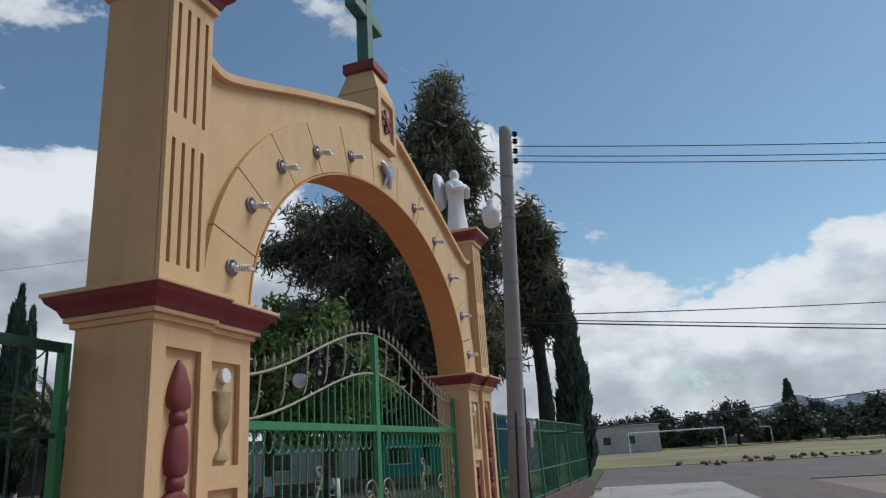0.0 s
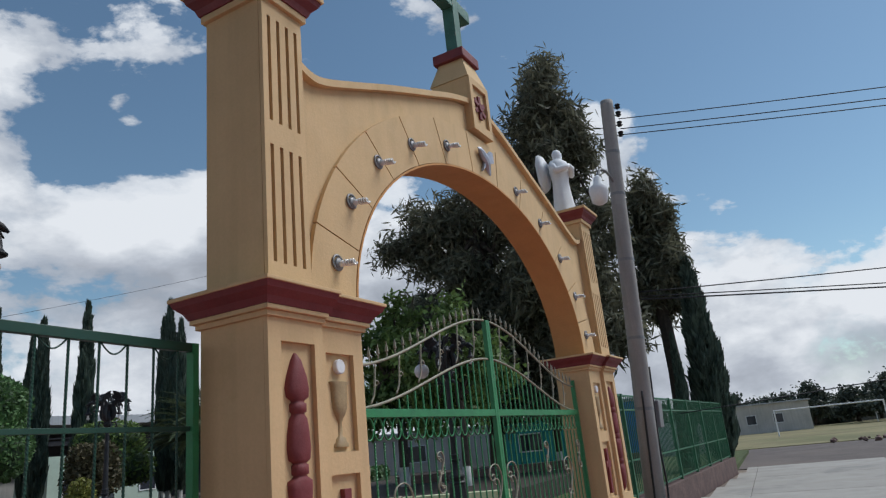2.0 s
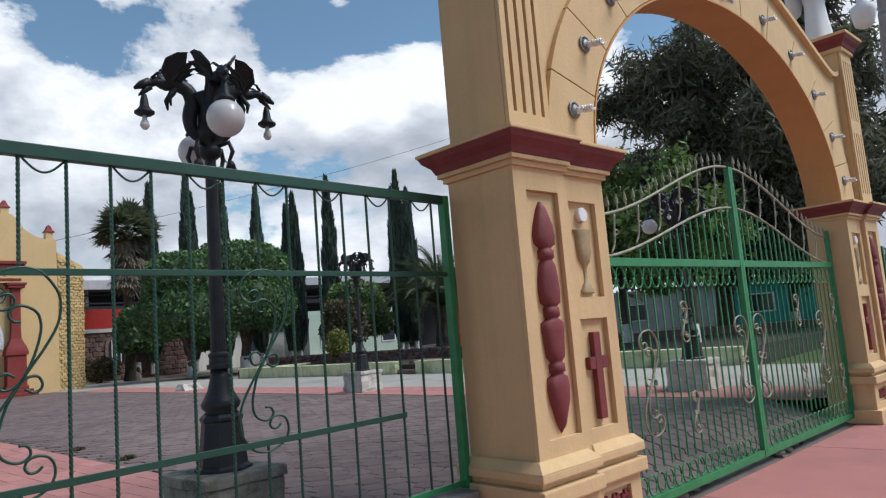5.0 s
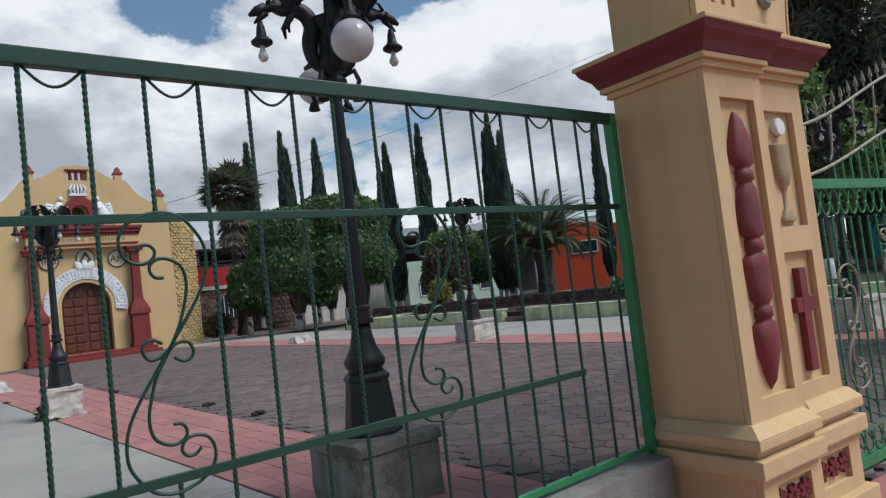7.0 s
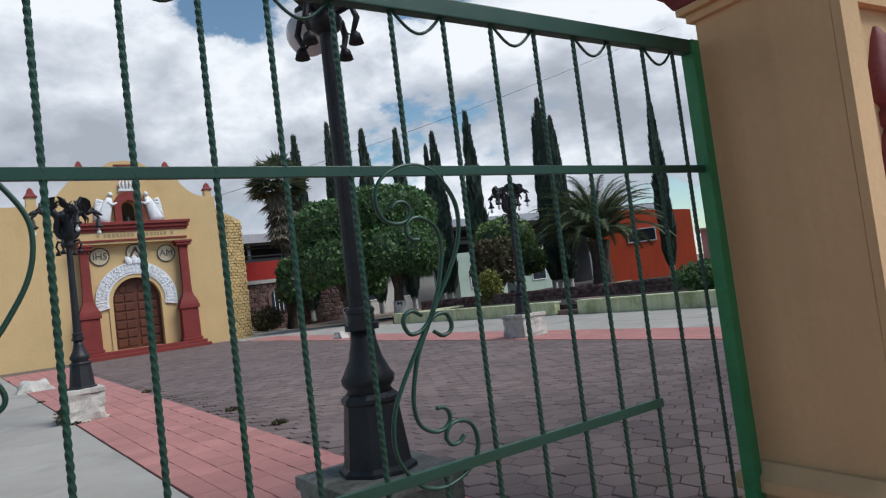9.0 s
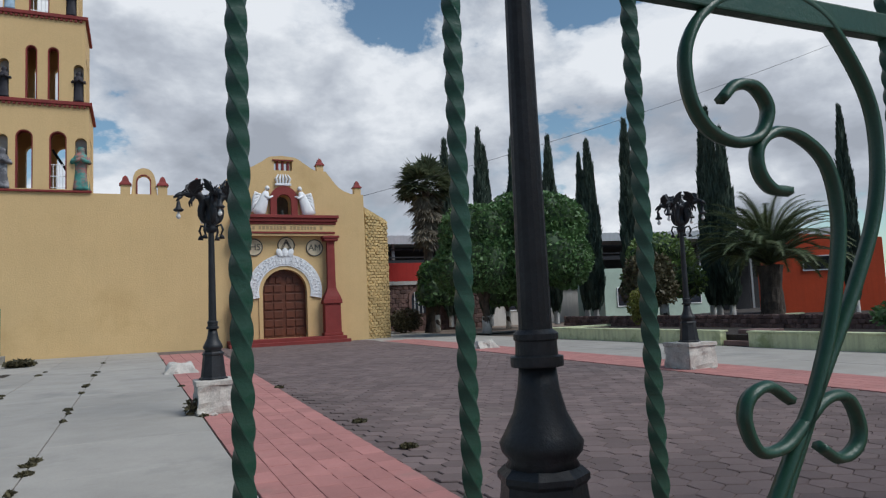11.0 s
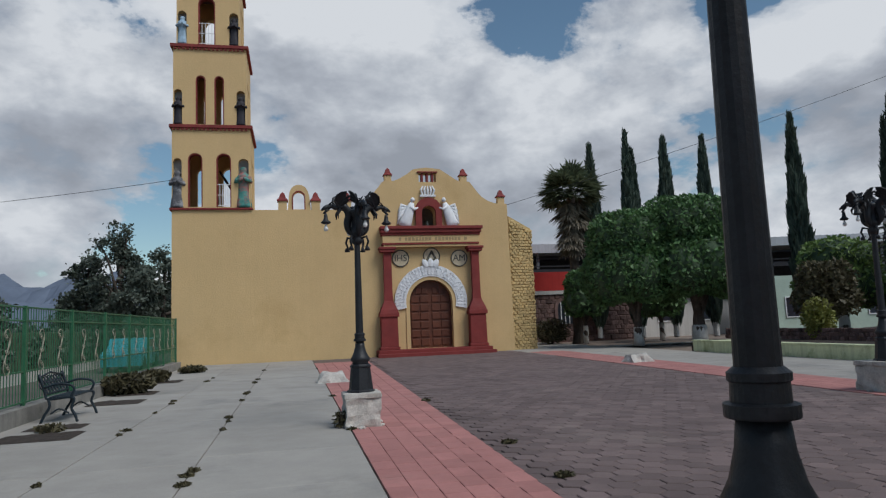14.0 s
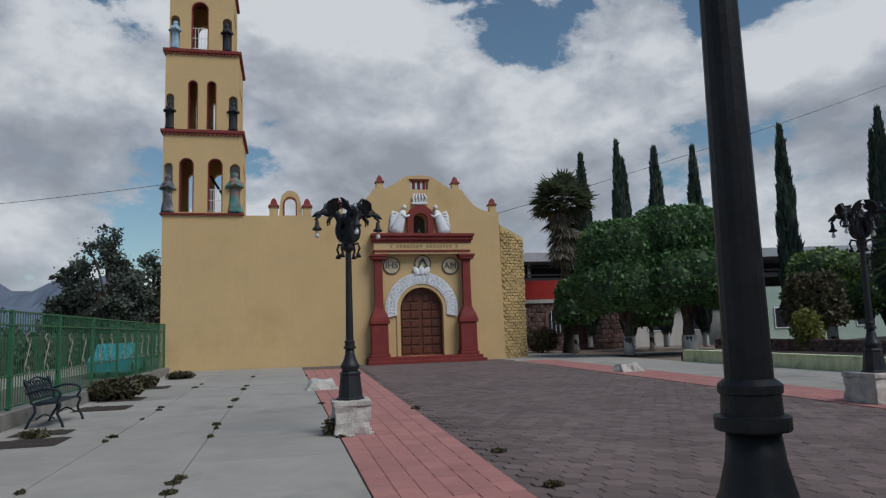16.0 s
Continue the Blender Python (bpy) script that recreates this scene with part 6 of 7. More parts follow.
def date_palm(x, y, z, height, length, n=70):
    t = thing("date_palm", pose(x, y, z), "broad date palm with arching feather fronds", "palm tree")
    random.seed(31)
    bm = lathe([(0.55, -0.1), (0.5, 0.4), (0.45, height * 0.6), (0.55, height)], 16)
    bmesh.ops.subdivide_edges(bm, edges=bm.edges[:], cuts=2, use_grid_fill=True)
    roughen(bm, 0.10, 5.0)
    part("trunk", bm, "bark", t)
    v, f = [], []
    for i in range(n):
        a, el = random.uniform(0, 2 * math.pi), random.uniform(0.35, 1.5)
        l = length * random.uniform(0.8, 1.05)
        prev = Vector((0, 0, height))
        flat = Vector((math.cos(a), math.sin(a), 0))
        e = el
        side = flat.cross(Vector((0, 0, 1)))
        for k in range(12):
            d = flat * math.cos(e) + Vector((0, 0, math.sin(e)))
            nxt = prev + d * l / 12
            for s in (-1, 1):
                for h in (0.17, 0.5, 0.83):
                    p = prev.lerp(nxt, h)
                    leaf = (side * s * 0.75 + d * 0.6 + Vector((0, 0, 0.15))).normalized() * (0.56 * math.sin(math.pi * (k + 1.2) / 13.5))
                    w = d * 0.06
                    b = len(v)
                    v += [p - w, p + leaf * 0.5 + w * 0.4, p + leaf - Vector((0, 0, 0.05)), p + w]
                    f.append((b, b + 1, b + 2, b + 3))
            b = len(v)
            v += [prev + side * 0.02, prev - side * 0.02, nxt - side * 0.015, nxt + side * 0.015]
            f.append((b, b + 1, b + 2, b + 3))
            prev, e = nxt, e - 0.055 - 0.012 * k
    mesh_from("crown", v, f, "palm", t)


date_palm(26.2, 22.0, 0.28, 2.4, 4.3, 120)


def casuarina(x, y, height, blobs, seed, label, n=26000, mat="casuarina", size=0.085, r=0.28, white=0.0, long=5.0, droop=0.45, spread=0.26):
    t = thing("tall_tree", pose(x, y, 0), label, "tree", "tall yard trees")
    random.seed(seed)
    trunk_with_limbs(t, height * 0.78, r, [(b[0], b[1], b[2]) for b in blobs], "bark", white)
    leaf_cloud("crown", blobs, n, size, mat, t, seed, 0.15, droop, long, clump=16, spread=spread)
    return t


def ragged(seed, height, spread, z0, k, fat=1.0):
    random.seed(seed)
    out = []
    for i in range(k):
        s = (i + 0.5) / k
        z = z0 + (height - z0) * s
        w = spread * (1.05 - 0.75 * s ** 1.5)
        a = random.uniform(0, 6.28)
        q = random.uniform(0.15, 0.85) * w
        out.append((q * math.cos(a), q * math.sin(a), z, w * fat * random.uniform(0.30, 0.50), w * fat * random.uniform(0.30, 0.50), (height - z0) * fat * random.uniform(0.06, 0.11)))
    return out


casuarina(24.0, 3.0, 17.0, ragged(41, 16.8, 3.1, 4.6, 60, 0.66), 41, "tall dark feathery casuarina behind the gate", 56000)
casuarina(24.5, 6.6, 12.6, ragged(42, 12.4, 3.5, 2.8, 48, 0.68) + [(-0.2, 3.6, 10.0, 0.8, 1.0, 0.45), (0.1, 2.6, 10.2, 0.8, 1.0, 0.5), (0, 1.4, 10.7, 1.0, 1.1, 0.6), (0.2, 2.7, 11.5, 0.7, 0.7, 0.5), (0, 2.2, 9.2, 0.8, 0.9, 0.5)], 42, "dark feathery casuarina with a ragged crown", 46000)
casuarina(27.0, -0.1, 11.9, ragged(43, 11.5, 1.35, 6.3, 30, 0.72), 43, "tall dark casuarina with a bare lower trunk", 26000)
casuarina(20.5, 8.6, 7.2, ragged(44, 7.0, 2.6, 2.6, 16), 44, "bright green leafy tree with a whitewashed trunk", 12000, "light_leaf", 0.13, 0.16, 1.1, 1.8, 0.1, 0.22)
casuarina(18.0, 5.2, 6.2, ragged(45, 6.0, 1.9, 2.2, 14), 45, "leafy young tree with a whitewashed trunk on the lawn", 7000, "light_leaf", 0.12, 0.13, 1.0, 1.8, 0.1, 0.2)
casuarina(29.0, 5.5, 8.0, ragged(46, 8.0, 2.4, 2.4, 14), 46, "dark leafy tree with a whitewashed trunk", 11000, "ficus", 0.15, 0.16, 1.0, 1.8, 0.1, 0.24)

# a hanging twig over the street from a tree overhead
twig = thing("street_tree", pose(0, 0, 0), "street tree whose thin leafy branch hangs over the pavement", "tree")
part("trunk", sweep([(-3.6, -6.0, STREET - 0.1), (-3.5, -5.9, 2.5), (-3.4, -5.6, 6.25)], [0.2, 0.15, 0.06], 8), "bark", twig, smooth=True)
random.seed(51)
bm, tips = BM(), []
root = Vector((-3.4, -5.6, 6.2))
for k in range(5):
    end = Vector((0.72 + 0.12 * k, -0.70 - 0.23 * k, 3.97 + 0.05 * k))
    line = smooth_line([root, root.lerp(end, 0.5) + Vector((0, 0, 0.5)), end + Vector((-0.15, -0.1, 0.25)), end], 4)
    sweep(line, [0.02 - 0.0012 * j for j in range(len(line))], 5, bm)
    tips.append((end.x - 0.05, end.y - 0.03, end.z + 0.12, 0.16, 0.16, 0.16))
part("branch", bm, "bark", twig)
leaf_cloud("leaves", tips, 220, 0.045, "ficus", twig, 51, 0.1, 0.5, 2.6)
# crown added out of view above the branch, to shade the left pillar's side
leaf_cloud("crown", [(-4.4, -2.6, 6.6, 2.6, 2.8, 1.7), (-3.2, -5.4, 7.0, 2.8, 2.4, 1.8), (-5.6, -4.6, 6.4, 2.4, 2.6, 1.8), (-2.6, -1.4, 7.2, 1.6, 1.8, 1.2)], 16000, 0.17, "ficus", twig, 52, 0.2, 0.2, 1.8)

# shrubs and weeds
def shrub(x, y, z, r, h, n, mat, label, seed, size=0.09):
    t = thing("shrub", pose(x, y, z), label, "shrub", "shrubs")
    random.seed(seed)
    bm = BM()
    for k in range(7):
        a = 2 * math.pi * k / 7
        sweep([(0, 0, -0.03), (0.3 * r * math.cos(a), 0.3 * r * math.sin(a), h * 0.5), (0.7 * r * math.cos(a), 0.7 * r * math.sin(a), h * 0.9)], [0.02, 0.014, 0.005], 5, bm)
    part("stems", bm, "bark", t)
    leaf_cloud("leaves", [(0, 0, h * 0.5, r, r, h * 0.5)], n, size, mat, t, seed, 0.2, 0.0, 2.0)


shrub(19.2, 22.5, 0.30, 0.6, 1.6, 1500, "gold_leaf", "yellow-green feathery shrub in the garden bed", 61)
shrub(14.6, 38.2, 0.0, 1.1, 1.5, 2200, "weed", "reddish bush before the stone house", 62)
shrub(17.5, 10.5, 0.3, 0.9, 0.9, 1400, "ficus", "low dark shrub in the garden bed", 63)
shrub(-4.2, 19.2, 0.0, 0.65, 0.55, 1300, "weed", "dry scrubby weeds in a tree pit", 64)
shrub(-4.3, 23.0, 0.0, 0.5, 0.4, 900, "weed", "dry scrubby weeds in a tree pit", 65)
shrub(-3.8, 27.5, 0.0, 0.5, 0.25, 700, "weed", "low weeds with rubble by the church wall", 66)
shrub(0.62, 10.6, 0.0, 0.14, 0.26, 140, "weed", "dry weed stalks beside the lamp pedestal", 67, 0.04)
shrub(-3.9, 12.4, 0.0, 0.25, 0.12, 260, "weed", "withered weeds in a tree pit", 68, 0.05)
for i, (x0, x1, y0, y1, z) in enumerate(((26.5, 34, 16.2, 17.2, 0.3),)):
    t = thing("hedge", pose(0, 0, 0), "low dark clipped hedge", "hedge", "hedges")
    # dark box within the leaves stands for the hedge's inner shade
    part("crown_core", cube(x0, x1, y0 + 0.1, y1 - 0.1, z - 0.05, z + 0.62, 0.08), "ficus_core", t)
    c = [(x0 + (x1 - x0) * (k + 0.5) / 9, (y0 + y1) / 2, z + 0.40, (x1 - x0) / 15, 0.55, 0.42) for k in range(9)]
    leaf_cloud("leaves", c, 4200, 0.11, "ficus", t, 70 + i, 0.7, 0.0, 1.6)
# ---- buildings round the yard, and the distance ----
def windowed_box(name, m, w, d, h, mat, label, windows=(), roof=None, roof_over=0.3, category="house"):
    t = thing(name, m, label, category, kind="structure")
    part("wall", cube(0, w, 0, d, -0.2, h, 0.01), mat, t)
    for x0, x1, z0, z1 in windows:
        part("window", cube(x0, x1, -0.03, -0.002, z0, z1), "glass", t)
        fr = plate([(x0 - 0.06, z0 - 0.06), (x1 + 0.06, z0 - 0.06), (x1 + 0.06, z1 + 0.06), (x0 - 0.06, z1 + 0.06)], [[(x0, z0), (x1, z0), (x1, z1), (x0, z1)]], -0.06, -0.001)
        part("window_frame", fr, "white", t)
    if roof:
        part("roof", cube(-roof_over, w + roof_over, -roof_over, d + roof_over, h + 0.002, h + 0.16, 0.02), roof, t)
    return t


# stone house with a red upper wall, behind the ficus
stone_house = windowed_box("stone_house", pose(13.4, 42, 0), 9.0, 5, 3.05, "dark_stone", "low reddish stone house with a red parapet", (), None)
rubble("stone_house_front", 0, 9, 0.0, 3.0, 0.28, "dark_stone", stone_house, -0.002, 0.05)
part("parapet", cube(-0.1, 9.1, -0.12, 5.1, 3.25, 4.45, 0.02), "red_wall", stone_house, "red painted parapet")
part("band", cube(-0.1, 9.1, -0.16, -0.003, 3.0, 3.24, 0.01), "pale_wall", stone_house)
part("window", plate(arch_hole(3.1, 4.1, 1.1, 2.6, 10), [], -0.09, -0.06), "glass", stone_house)
part("window_frame", plate(arch_hole(2.9, 4.3, 1.0, 2.8, 10) + arch_hole(3.1, 4.1, 1.1, 2.6, 10)[::-1], [], -0.12, -0.058), "dark_stone", stone_house)
for k in range(3):
    part("window_bar", cube(3.3 + 0.28 * k, 3.34 + 0.28 * k, -0.13, -0.10, 1.1, 2.5), "white", stone_house)

# long sheds with pale metal roofs
def shed(m, w, d, h, label):
    s = thing("open_shed", m, label, "shed", "sheds", "structure")
    part("roof", plate([(0, h), (w, h), (w, h + 0.12), (0, h + 0.12)], [], -0.6, d), "roof_metal", s)
    bm = BM()
    for k in range(int(w / 0.5)):
        block(bm, 0.5 * k, 0.5 * k + 0.06, -0.6, d, h + 0.122, h + 0.15)
    part("roof_ribs", bm, "roof_metal", s)
    part("fascia", cube(0, w, -0.62, -0.602, h - 0.55, h + 0.1), "roof_metal", s)
    # back wall, louvres and beam are near black to stand for the shade inside
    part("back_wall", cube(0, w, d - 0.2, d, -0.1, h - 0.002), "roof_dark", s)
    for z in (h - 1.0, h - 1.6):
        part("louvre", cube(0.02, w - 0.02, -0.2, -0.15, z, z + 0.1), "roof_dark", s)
    n = int(w / 5)
    for k in range(n + 1):
        part("post", cube(w * k / n - 0.1 + (0.1 if k == 0 else -0.1 if k == n else 0), w * k / n + 0.1 + (0.1 if k == 0 else -0.1 if k == n else 0), 0, 0.2, -0.1, h - 0.003), "steel", s)
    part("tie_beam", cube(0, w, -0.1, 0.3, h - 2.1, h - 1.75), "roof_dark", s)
    return s


shed(pose(13.0, 50, 0), 16, 8, 7.0, "long open shed with a pale metal roof, its inner shade coloured near black")
shed(pose(30.0, 48, 0, 0, 0, -12), 30, 10, 6.9, "long open shed with a pale metal roof, its inner shade coloured near black")
windowed_box("pale_house", pose(19.5, 43.6, 0), 12, 4, 2.6, "pale_wall", "low pale grey wall house behind the trees", ((2, 3, 1, 2), (5, 6, 1, 2), (8, 9, 1, 2)), "roof_metal")
windowed_box("mint_house", pose(29.5, 38.5, 0, 0, 0, -8), 9, 4, 3.6, "mint", "pale mint green wall with arched white mouldings", ((1.0, 2.2, 1.0, 2.2), (6.5, 7.7, 1.0, 2.2)), None)
windowed_box("orange_house", pose(31.8, 26.5, 0, 0, 0, -38), 5.4, 4.5, 4.1, "orange_wall", "bright red-orange painted house with a small window", ((1.5, 3.1, 2.6, 3.3),), None)
part("sloped_parapet", plate([(0, 4.102), (5.4, 4.102), (5.4, 4.15), (0, 4.75)], [], 0.0, 4.5), "orange_wall", bpy.data.objects["orange_house"])
low = windowed_box("low_house", pose(38, 24, 0, 0, 0, -60), 12, 5, 2.8, "pale_wall", "low pale house behind the garden", ((2, 3.2, 1, 2), (6, 7.2, 1, 2)), "roof_metal")

# kiosks beyond the gate
windowed_box("teal_kiosk", pose(33.5, 9.6, 0, 0, 0, -75), 4.6, 3, 2.6, "teal", "teal painted kiosk with a dark roof beyond the lawn", ((0.8, 1.9, 1.1, 1.9),), "roof_dark", 0.4, "kiosk")
windowed_box("blue_kiosk", pose(34.5, 4.9, 0, 0, 0, -78), 2.2, 2.2, 3.0, "blue", "bright blue painted kiosk beyond the lawn", (), "roof_metal", 0.1, "kiosk")
windowed_box("yard_wall", pose(40.0, 22, 0, 0, 0, -85), 22, 0.3, 1.8, "pale_wall", "pale boundary wall behind the lawn", (), None, 0.3, "wall")
windowed_box("garden_seat_wall", pose(21.5, 9.5, 0, 0, 0, -62), 9, 0.5, 0.75, "dark_stone", "low dark stone bench wall on the lawn", (), None, 0.3, "wall")

# lane behind the side fence
windowed_box("lane_kerb", pose(-9.4, 2, 0, 0, 0, 90), 48, 0.3, 0.36, "pale_wall", "low whitewashed kerb across the lane", (), None, 0.3, "kerb")
hedge = thing("lane_hedge", pose(0, 0, 0), "long dark green hedge and mesh fence behind the lane", "hedge", "hedges")
# the hedge's inner shade, as a dark coloured box
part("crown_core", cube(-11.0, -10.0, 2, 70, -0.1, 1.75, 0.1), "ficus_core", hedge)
leaf_cloud("leaves", [(-10.5, 3 + 3.4 * k, 1.0, 0.65, 2.2, 0.95) for k in range(20)], 16000, 0.2, "far_leaf", hedge, 91, 0.7)


def far_tree(x, y, h, w, seed, n=9000, mat="far_leaf", size=0.32):
    t = thing("distant_tree", pose(x, y, -0.2), "dark broad leafy tree in the distance", "tree", "distant trees")
    b = ragged(seed, h, w, h * 0.28, 26, 0.72)
    random.seed(seed)
    trunk_with_limbs(t, h * 0.6, 0.25, [(q[0], q[1], q[2]) for q in b[::2]])
    leaf_cloud("crown", b, n, size, mat, t, seed, 0.2, 0.1, 1.5, clump=10, spread=size * 1.1)


far_tree(-14.0, 61, 10.8, 4.6, 101, 9500, "far_leaf", 0.20)
far_tree(-17.0, 63, 8.5, 3.0, 102, 5500, "far_leaf", 0.24)
far_tree(-27.0, 58, 11.5, 6.0, 103, 14000)
far_tree(-11.5, 66, 9.5, 3.6, 104, 5500, "far_leaf", 0.24)

# turquoise car in the lane by the church corner
car = thing("parked_car", pose(-7.2, 33.5, -0.06, 0, 0, 90), "turquoise car parked in the lane beside the church", "car")
prof = [(-2.0, 0.25), (-2.05, 0.75), (-1.6, 0.9), (-0.9, 1.0), (-0.45, 1.42), (0.75, 1.42), (1.35, 1.0), (2.0, 0.9), (2.05, 0.3)]
part("body", plate(prof, [], -0.8, 0.8), "car", car)
for s in (-0.81, 0.802):
    part("window", plate([(-0.75, 1.02), (-0.4, 1.35), (0.68, 1.35), (1.1, 1.02)], [], s, s + 0.008), "glass", car)
for x in (-1.3, 1.3):
    for y in (-0.82, 0.66):
        bm = lathe([(0.28, 0), (0.31, 0.03), (0.31, 0.13), (0.28, 0.16)], 18)
        bmesh.ops.transform(bm, matrix=Matrix.Translation((x, y + 0.16, 0.31)) @ Matrix.Rotation(radians(90), 4, "X"), verts=bm.verts)
        part("wheel", bm, "tyre", car)

# ---- the field: goals, rubble, trees and ridge ----
def goal(x, y, w, turn, leg=2.2):
    g = thing("football_goal", pose(x, y, -0.1, 0, 0, turn), "weathered white football goal frame", "goal", "goals")
    for a in (0, w):
        part("post", sweep([(a, 0, -0.05), (a, 0, leg)], 0.06, 8), "white", g)
    part("crossbar", sweep([(-0.05, 0, leg), (w + 0.05, 0, leg)], 0.06, 8), "white", g)


goal(68, -12.0, 8.5, 90)
goal(100, -22.0, 7.0, 90)
windowed_box("field_house", pose(92, 1.5, -0.2, 0, 0, -90), 9, 6, 3.4, "pale_wall", "pale low house at the edge of the field", ((2, 3, 1.2, 2.2), (5, 6, 1.2, 2.2)), "roof_metal")
windowed_box("field_wall", pose(118, 30, -0.3, 0, 0, -88), 110, 0.4, 1.25, "concrete_wall", "long pale wall behind the field", (), None, 0.3, "wall")
windowed_box("far_house", pose(130, -42, -0.3, 0, 0, -90), 12, 8, 3.6, "pale_wall", "low far house beyond the field", ((2, 4, 1, 2.4),), "roof_metal")
random.seed(77)
v, f = [], []
for i in range(60):
    s = random.uniform(0.05, 0.22)
    t = i / 60
    cx, cy = 44 + random.gauss(0, 1.6) + 3 * t, -6.5 - 16 * t + random.gauss(0, 0.8)
    bm = BM()
    bmesh.ops.create_icosphere(bm, subdivisions=1, radius=s)
    roughen(bm, s * 0.5, 3.0 / s, i)
    b = len(v)
    v += [(q.co.x + cx, q.co.y + cy, q.co.z * 0.7 - 0.02) for q in bm.verts]
    bm.verts.index_update()
    f += [tuple(b + q.index for q in face.verts) for face in bm.faces]
    bm.free()
tagged(mesh_from("rubble_heap", v, f, "dark_stone"), "scattered rubble stones along the field edge", "rubble", kind="stuff")
for i in range(30):
    a = radians(73 + i * 1.35)
    d = 118 + (i * 37) % 26
    far_tree(-1.4 + d * math.sin(a), -2.9 + d * math.cos(a), 4.2 + (i * 53) % 4 * 0.7, 3.4 + (i * 29) % 3 * 0.6, 200 + i, 4200, "far_leaf", 0.42)
for x, y, h in ((130, -32, 10), (112, 2, 7.5), (114, 4, 8)):
    cypress(x, y, -0.3, h, 1, 1.1)
for i in range(12):
    far_tree(-60 + 9 * i - (i % 3) * 3, 110 + (i * 17) % 20, 7 + i % 3, 6, 260 + i, 3600, "far_leaf", 0.5)


def ridge(name, cx, cy, length, depth, height, turn, seed, label):
    v, f, n, k = [], [], 80, 14
    for j in range(k + 1):
        for i in range(n + 1):
            s, q = i / n, j / k
            x = (s - 0.5) * length
            env = math.sin(math.pi * s) ** 0.7
            z = height * env * math.sin(math.pi * q) ** 1.2 * (0.62 + 0.5 * noise.fractal(Vector((s * 5 + seed, q * 2, 0)), 0.9, 2.1, 6))
            v.append((x, (q - 0.5) * depth, z - 8))
    for j in range(k):
        for i in range(n):
            a = j * (n + 1) + i
            f.append((a, a + 1, a + n + 2, a + n + 1))
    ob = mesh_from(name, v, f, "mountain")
    ob.matrix_basis = pose(cx, cy, 0, 0, 0, turn)
    tagged(ob, label, "mountain", kind="structure")


# ridges far off, with aerial haze painted into their colour
ridge("far_ridge", -480, 1700, 1500, 700, 225, 0, 1.0, "mountain ridge behind the church, haze put into its blue-grey colour")
ridge("far_ridge", 2100, -560, 1000, 600, 120, -80, 4.0, "hill beyond the field, haze put into its blue-grey colour")
# ---- paving, piece by piece ----
def slab(name, x0, x1, y0, y1, top, mat, parent, thick=0.05, gap=0.006, bevel=0.006):
    """A cheap paving slab with softened edges."""
    x0, x1, y0, y1 = x0 + gap, x1 - gap, y0 + gap, y1 - gap
    v = [(x0, y0, top - thick), (x1, y0, top - thick), (x1, y1, top - thick), (x0, y1, top - thick), (x0, y0, top - bevel), (x1, y0, top - bevel), (x1, y1, top - bevel), (x0, y1, top - bevel),
         (x0 + bevel, y0 + bevel, top), (x1 - bevel, y0 + bevel, top), (x1 - bevel, y1 - bevel, top), (x0 + bevel, y1 - bevel, top)]
    f = [(0, 1, 5, 4), (1, 2, 6, 5), (2, 3, 7, 6), (3, 0, 4, 7), (4, 5, 9, 8), (5, 6, 10, 9), (6, 7, 11, 10), (7, 4, 8, 11), (8, 9, 10, 11)]
    if parent is None:
        return v, f
    return mesh_from(name, v, f, mat, parent)


concrete_paving = thing("concrete_paving", pose(0, 0, 0), "pale grey cast concrete paving with weedy joints", "paving", kind="structure")
random.seed(81)
for i, (x0, x1) in enumerate(((-4.76, -2.65), (-2.65, -1.16), (-1.16, 0.74))):
    y, step = 0.2, (2.5, 2.0, 2.0)[i]
    k = 0
    y1 = (0.9, 0.55, 0.95)[i]
    while y < 33.0:
        slab("concrete_slab", x0, x1, y, min(y1, 33.05), random.uniform(-0.004, 0.002), "concrete", concrete_paving, 0.03, 0.007)
        y, y1 = y1, y1 + (4.15 if k % 2 else 2.05) * step / 2.05
        k += 1
for x0, x1 in ((10.2, 12.7), (12.7, 15.18)):
    y = -0.63
    while y < 40:
        slab("concrete_slab", x0, x1, y, y + 2.7, random.uniform(-0.006, -0.002), "concrete", concrete_paving, 0.03, 0.007)
        y += 2.7
slab("concrete_slab", 10.8, 24.0, 31.6, 33.0, -0.006, "concrete", concrete_paving, 0.03, 0.007)
slab("concrete_slab", 12.6, 15.6, 40.0, 41.9, -0.006, "concrete", concrete_paving, 0.03, 0.007)

# pink strips of running bond pavers
pink_strip = thing("pink_strip", pose(0, 0, 0), "faded pink paver strip beside the hexagonal paving", "paving", "pink strips", "structure")
COLS, TILE = 6, 0.42
w = (2.42 - 0.75) / COLS
base_tile = None
rest_v, rest_f = [], []


def strip_edge(y):
    """The right edge of the strip, which widens towards the church."""
    return 1.93 + 0.0358 * y


def fan(x, y):
    return 0.75 + (x - 0.75) * (strip_edge(y) - 0.75) / 1.67


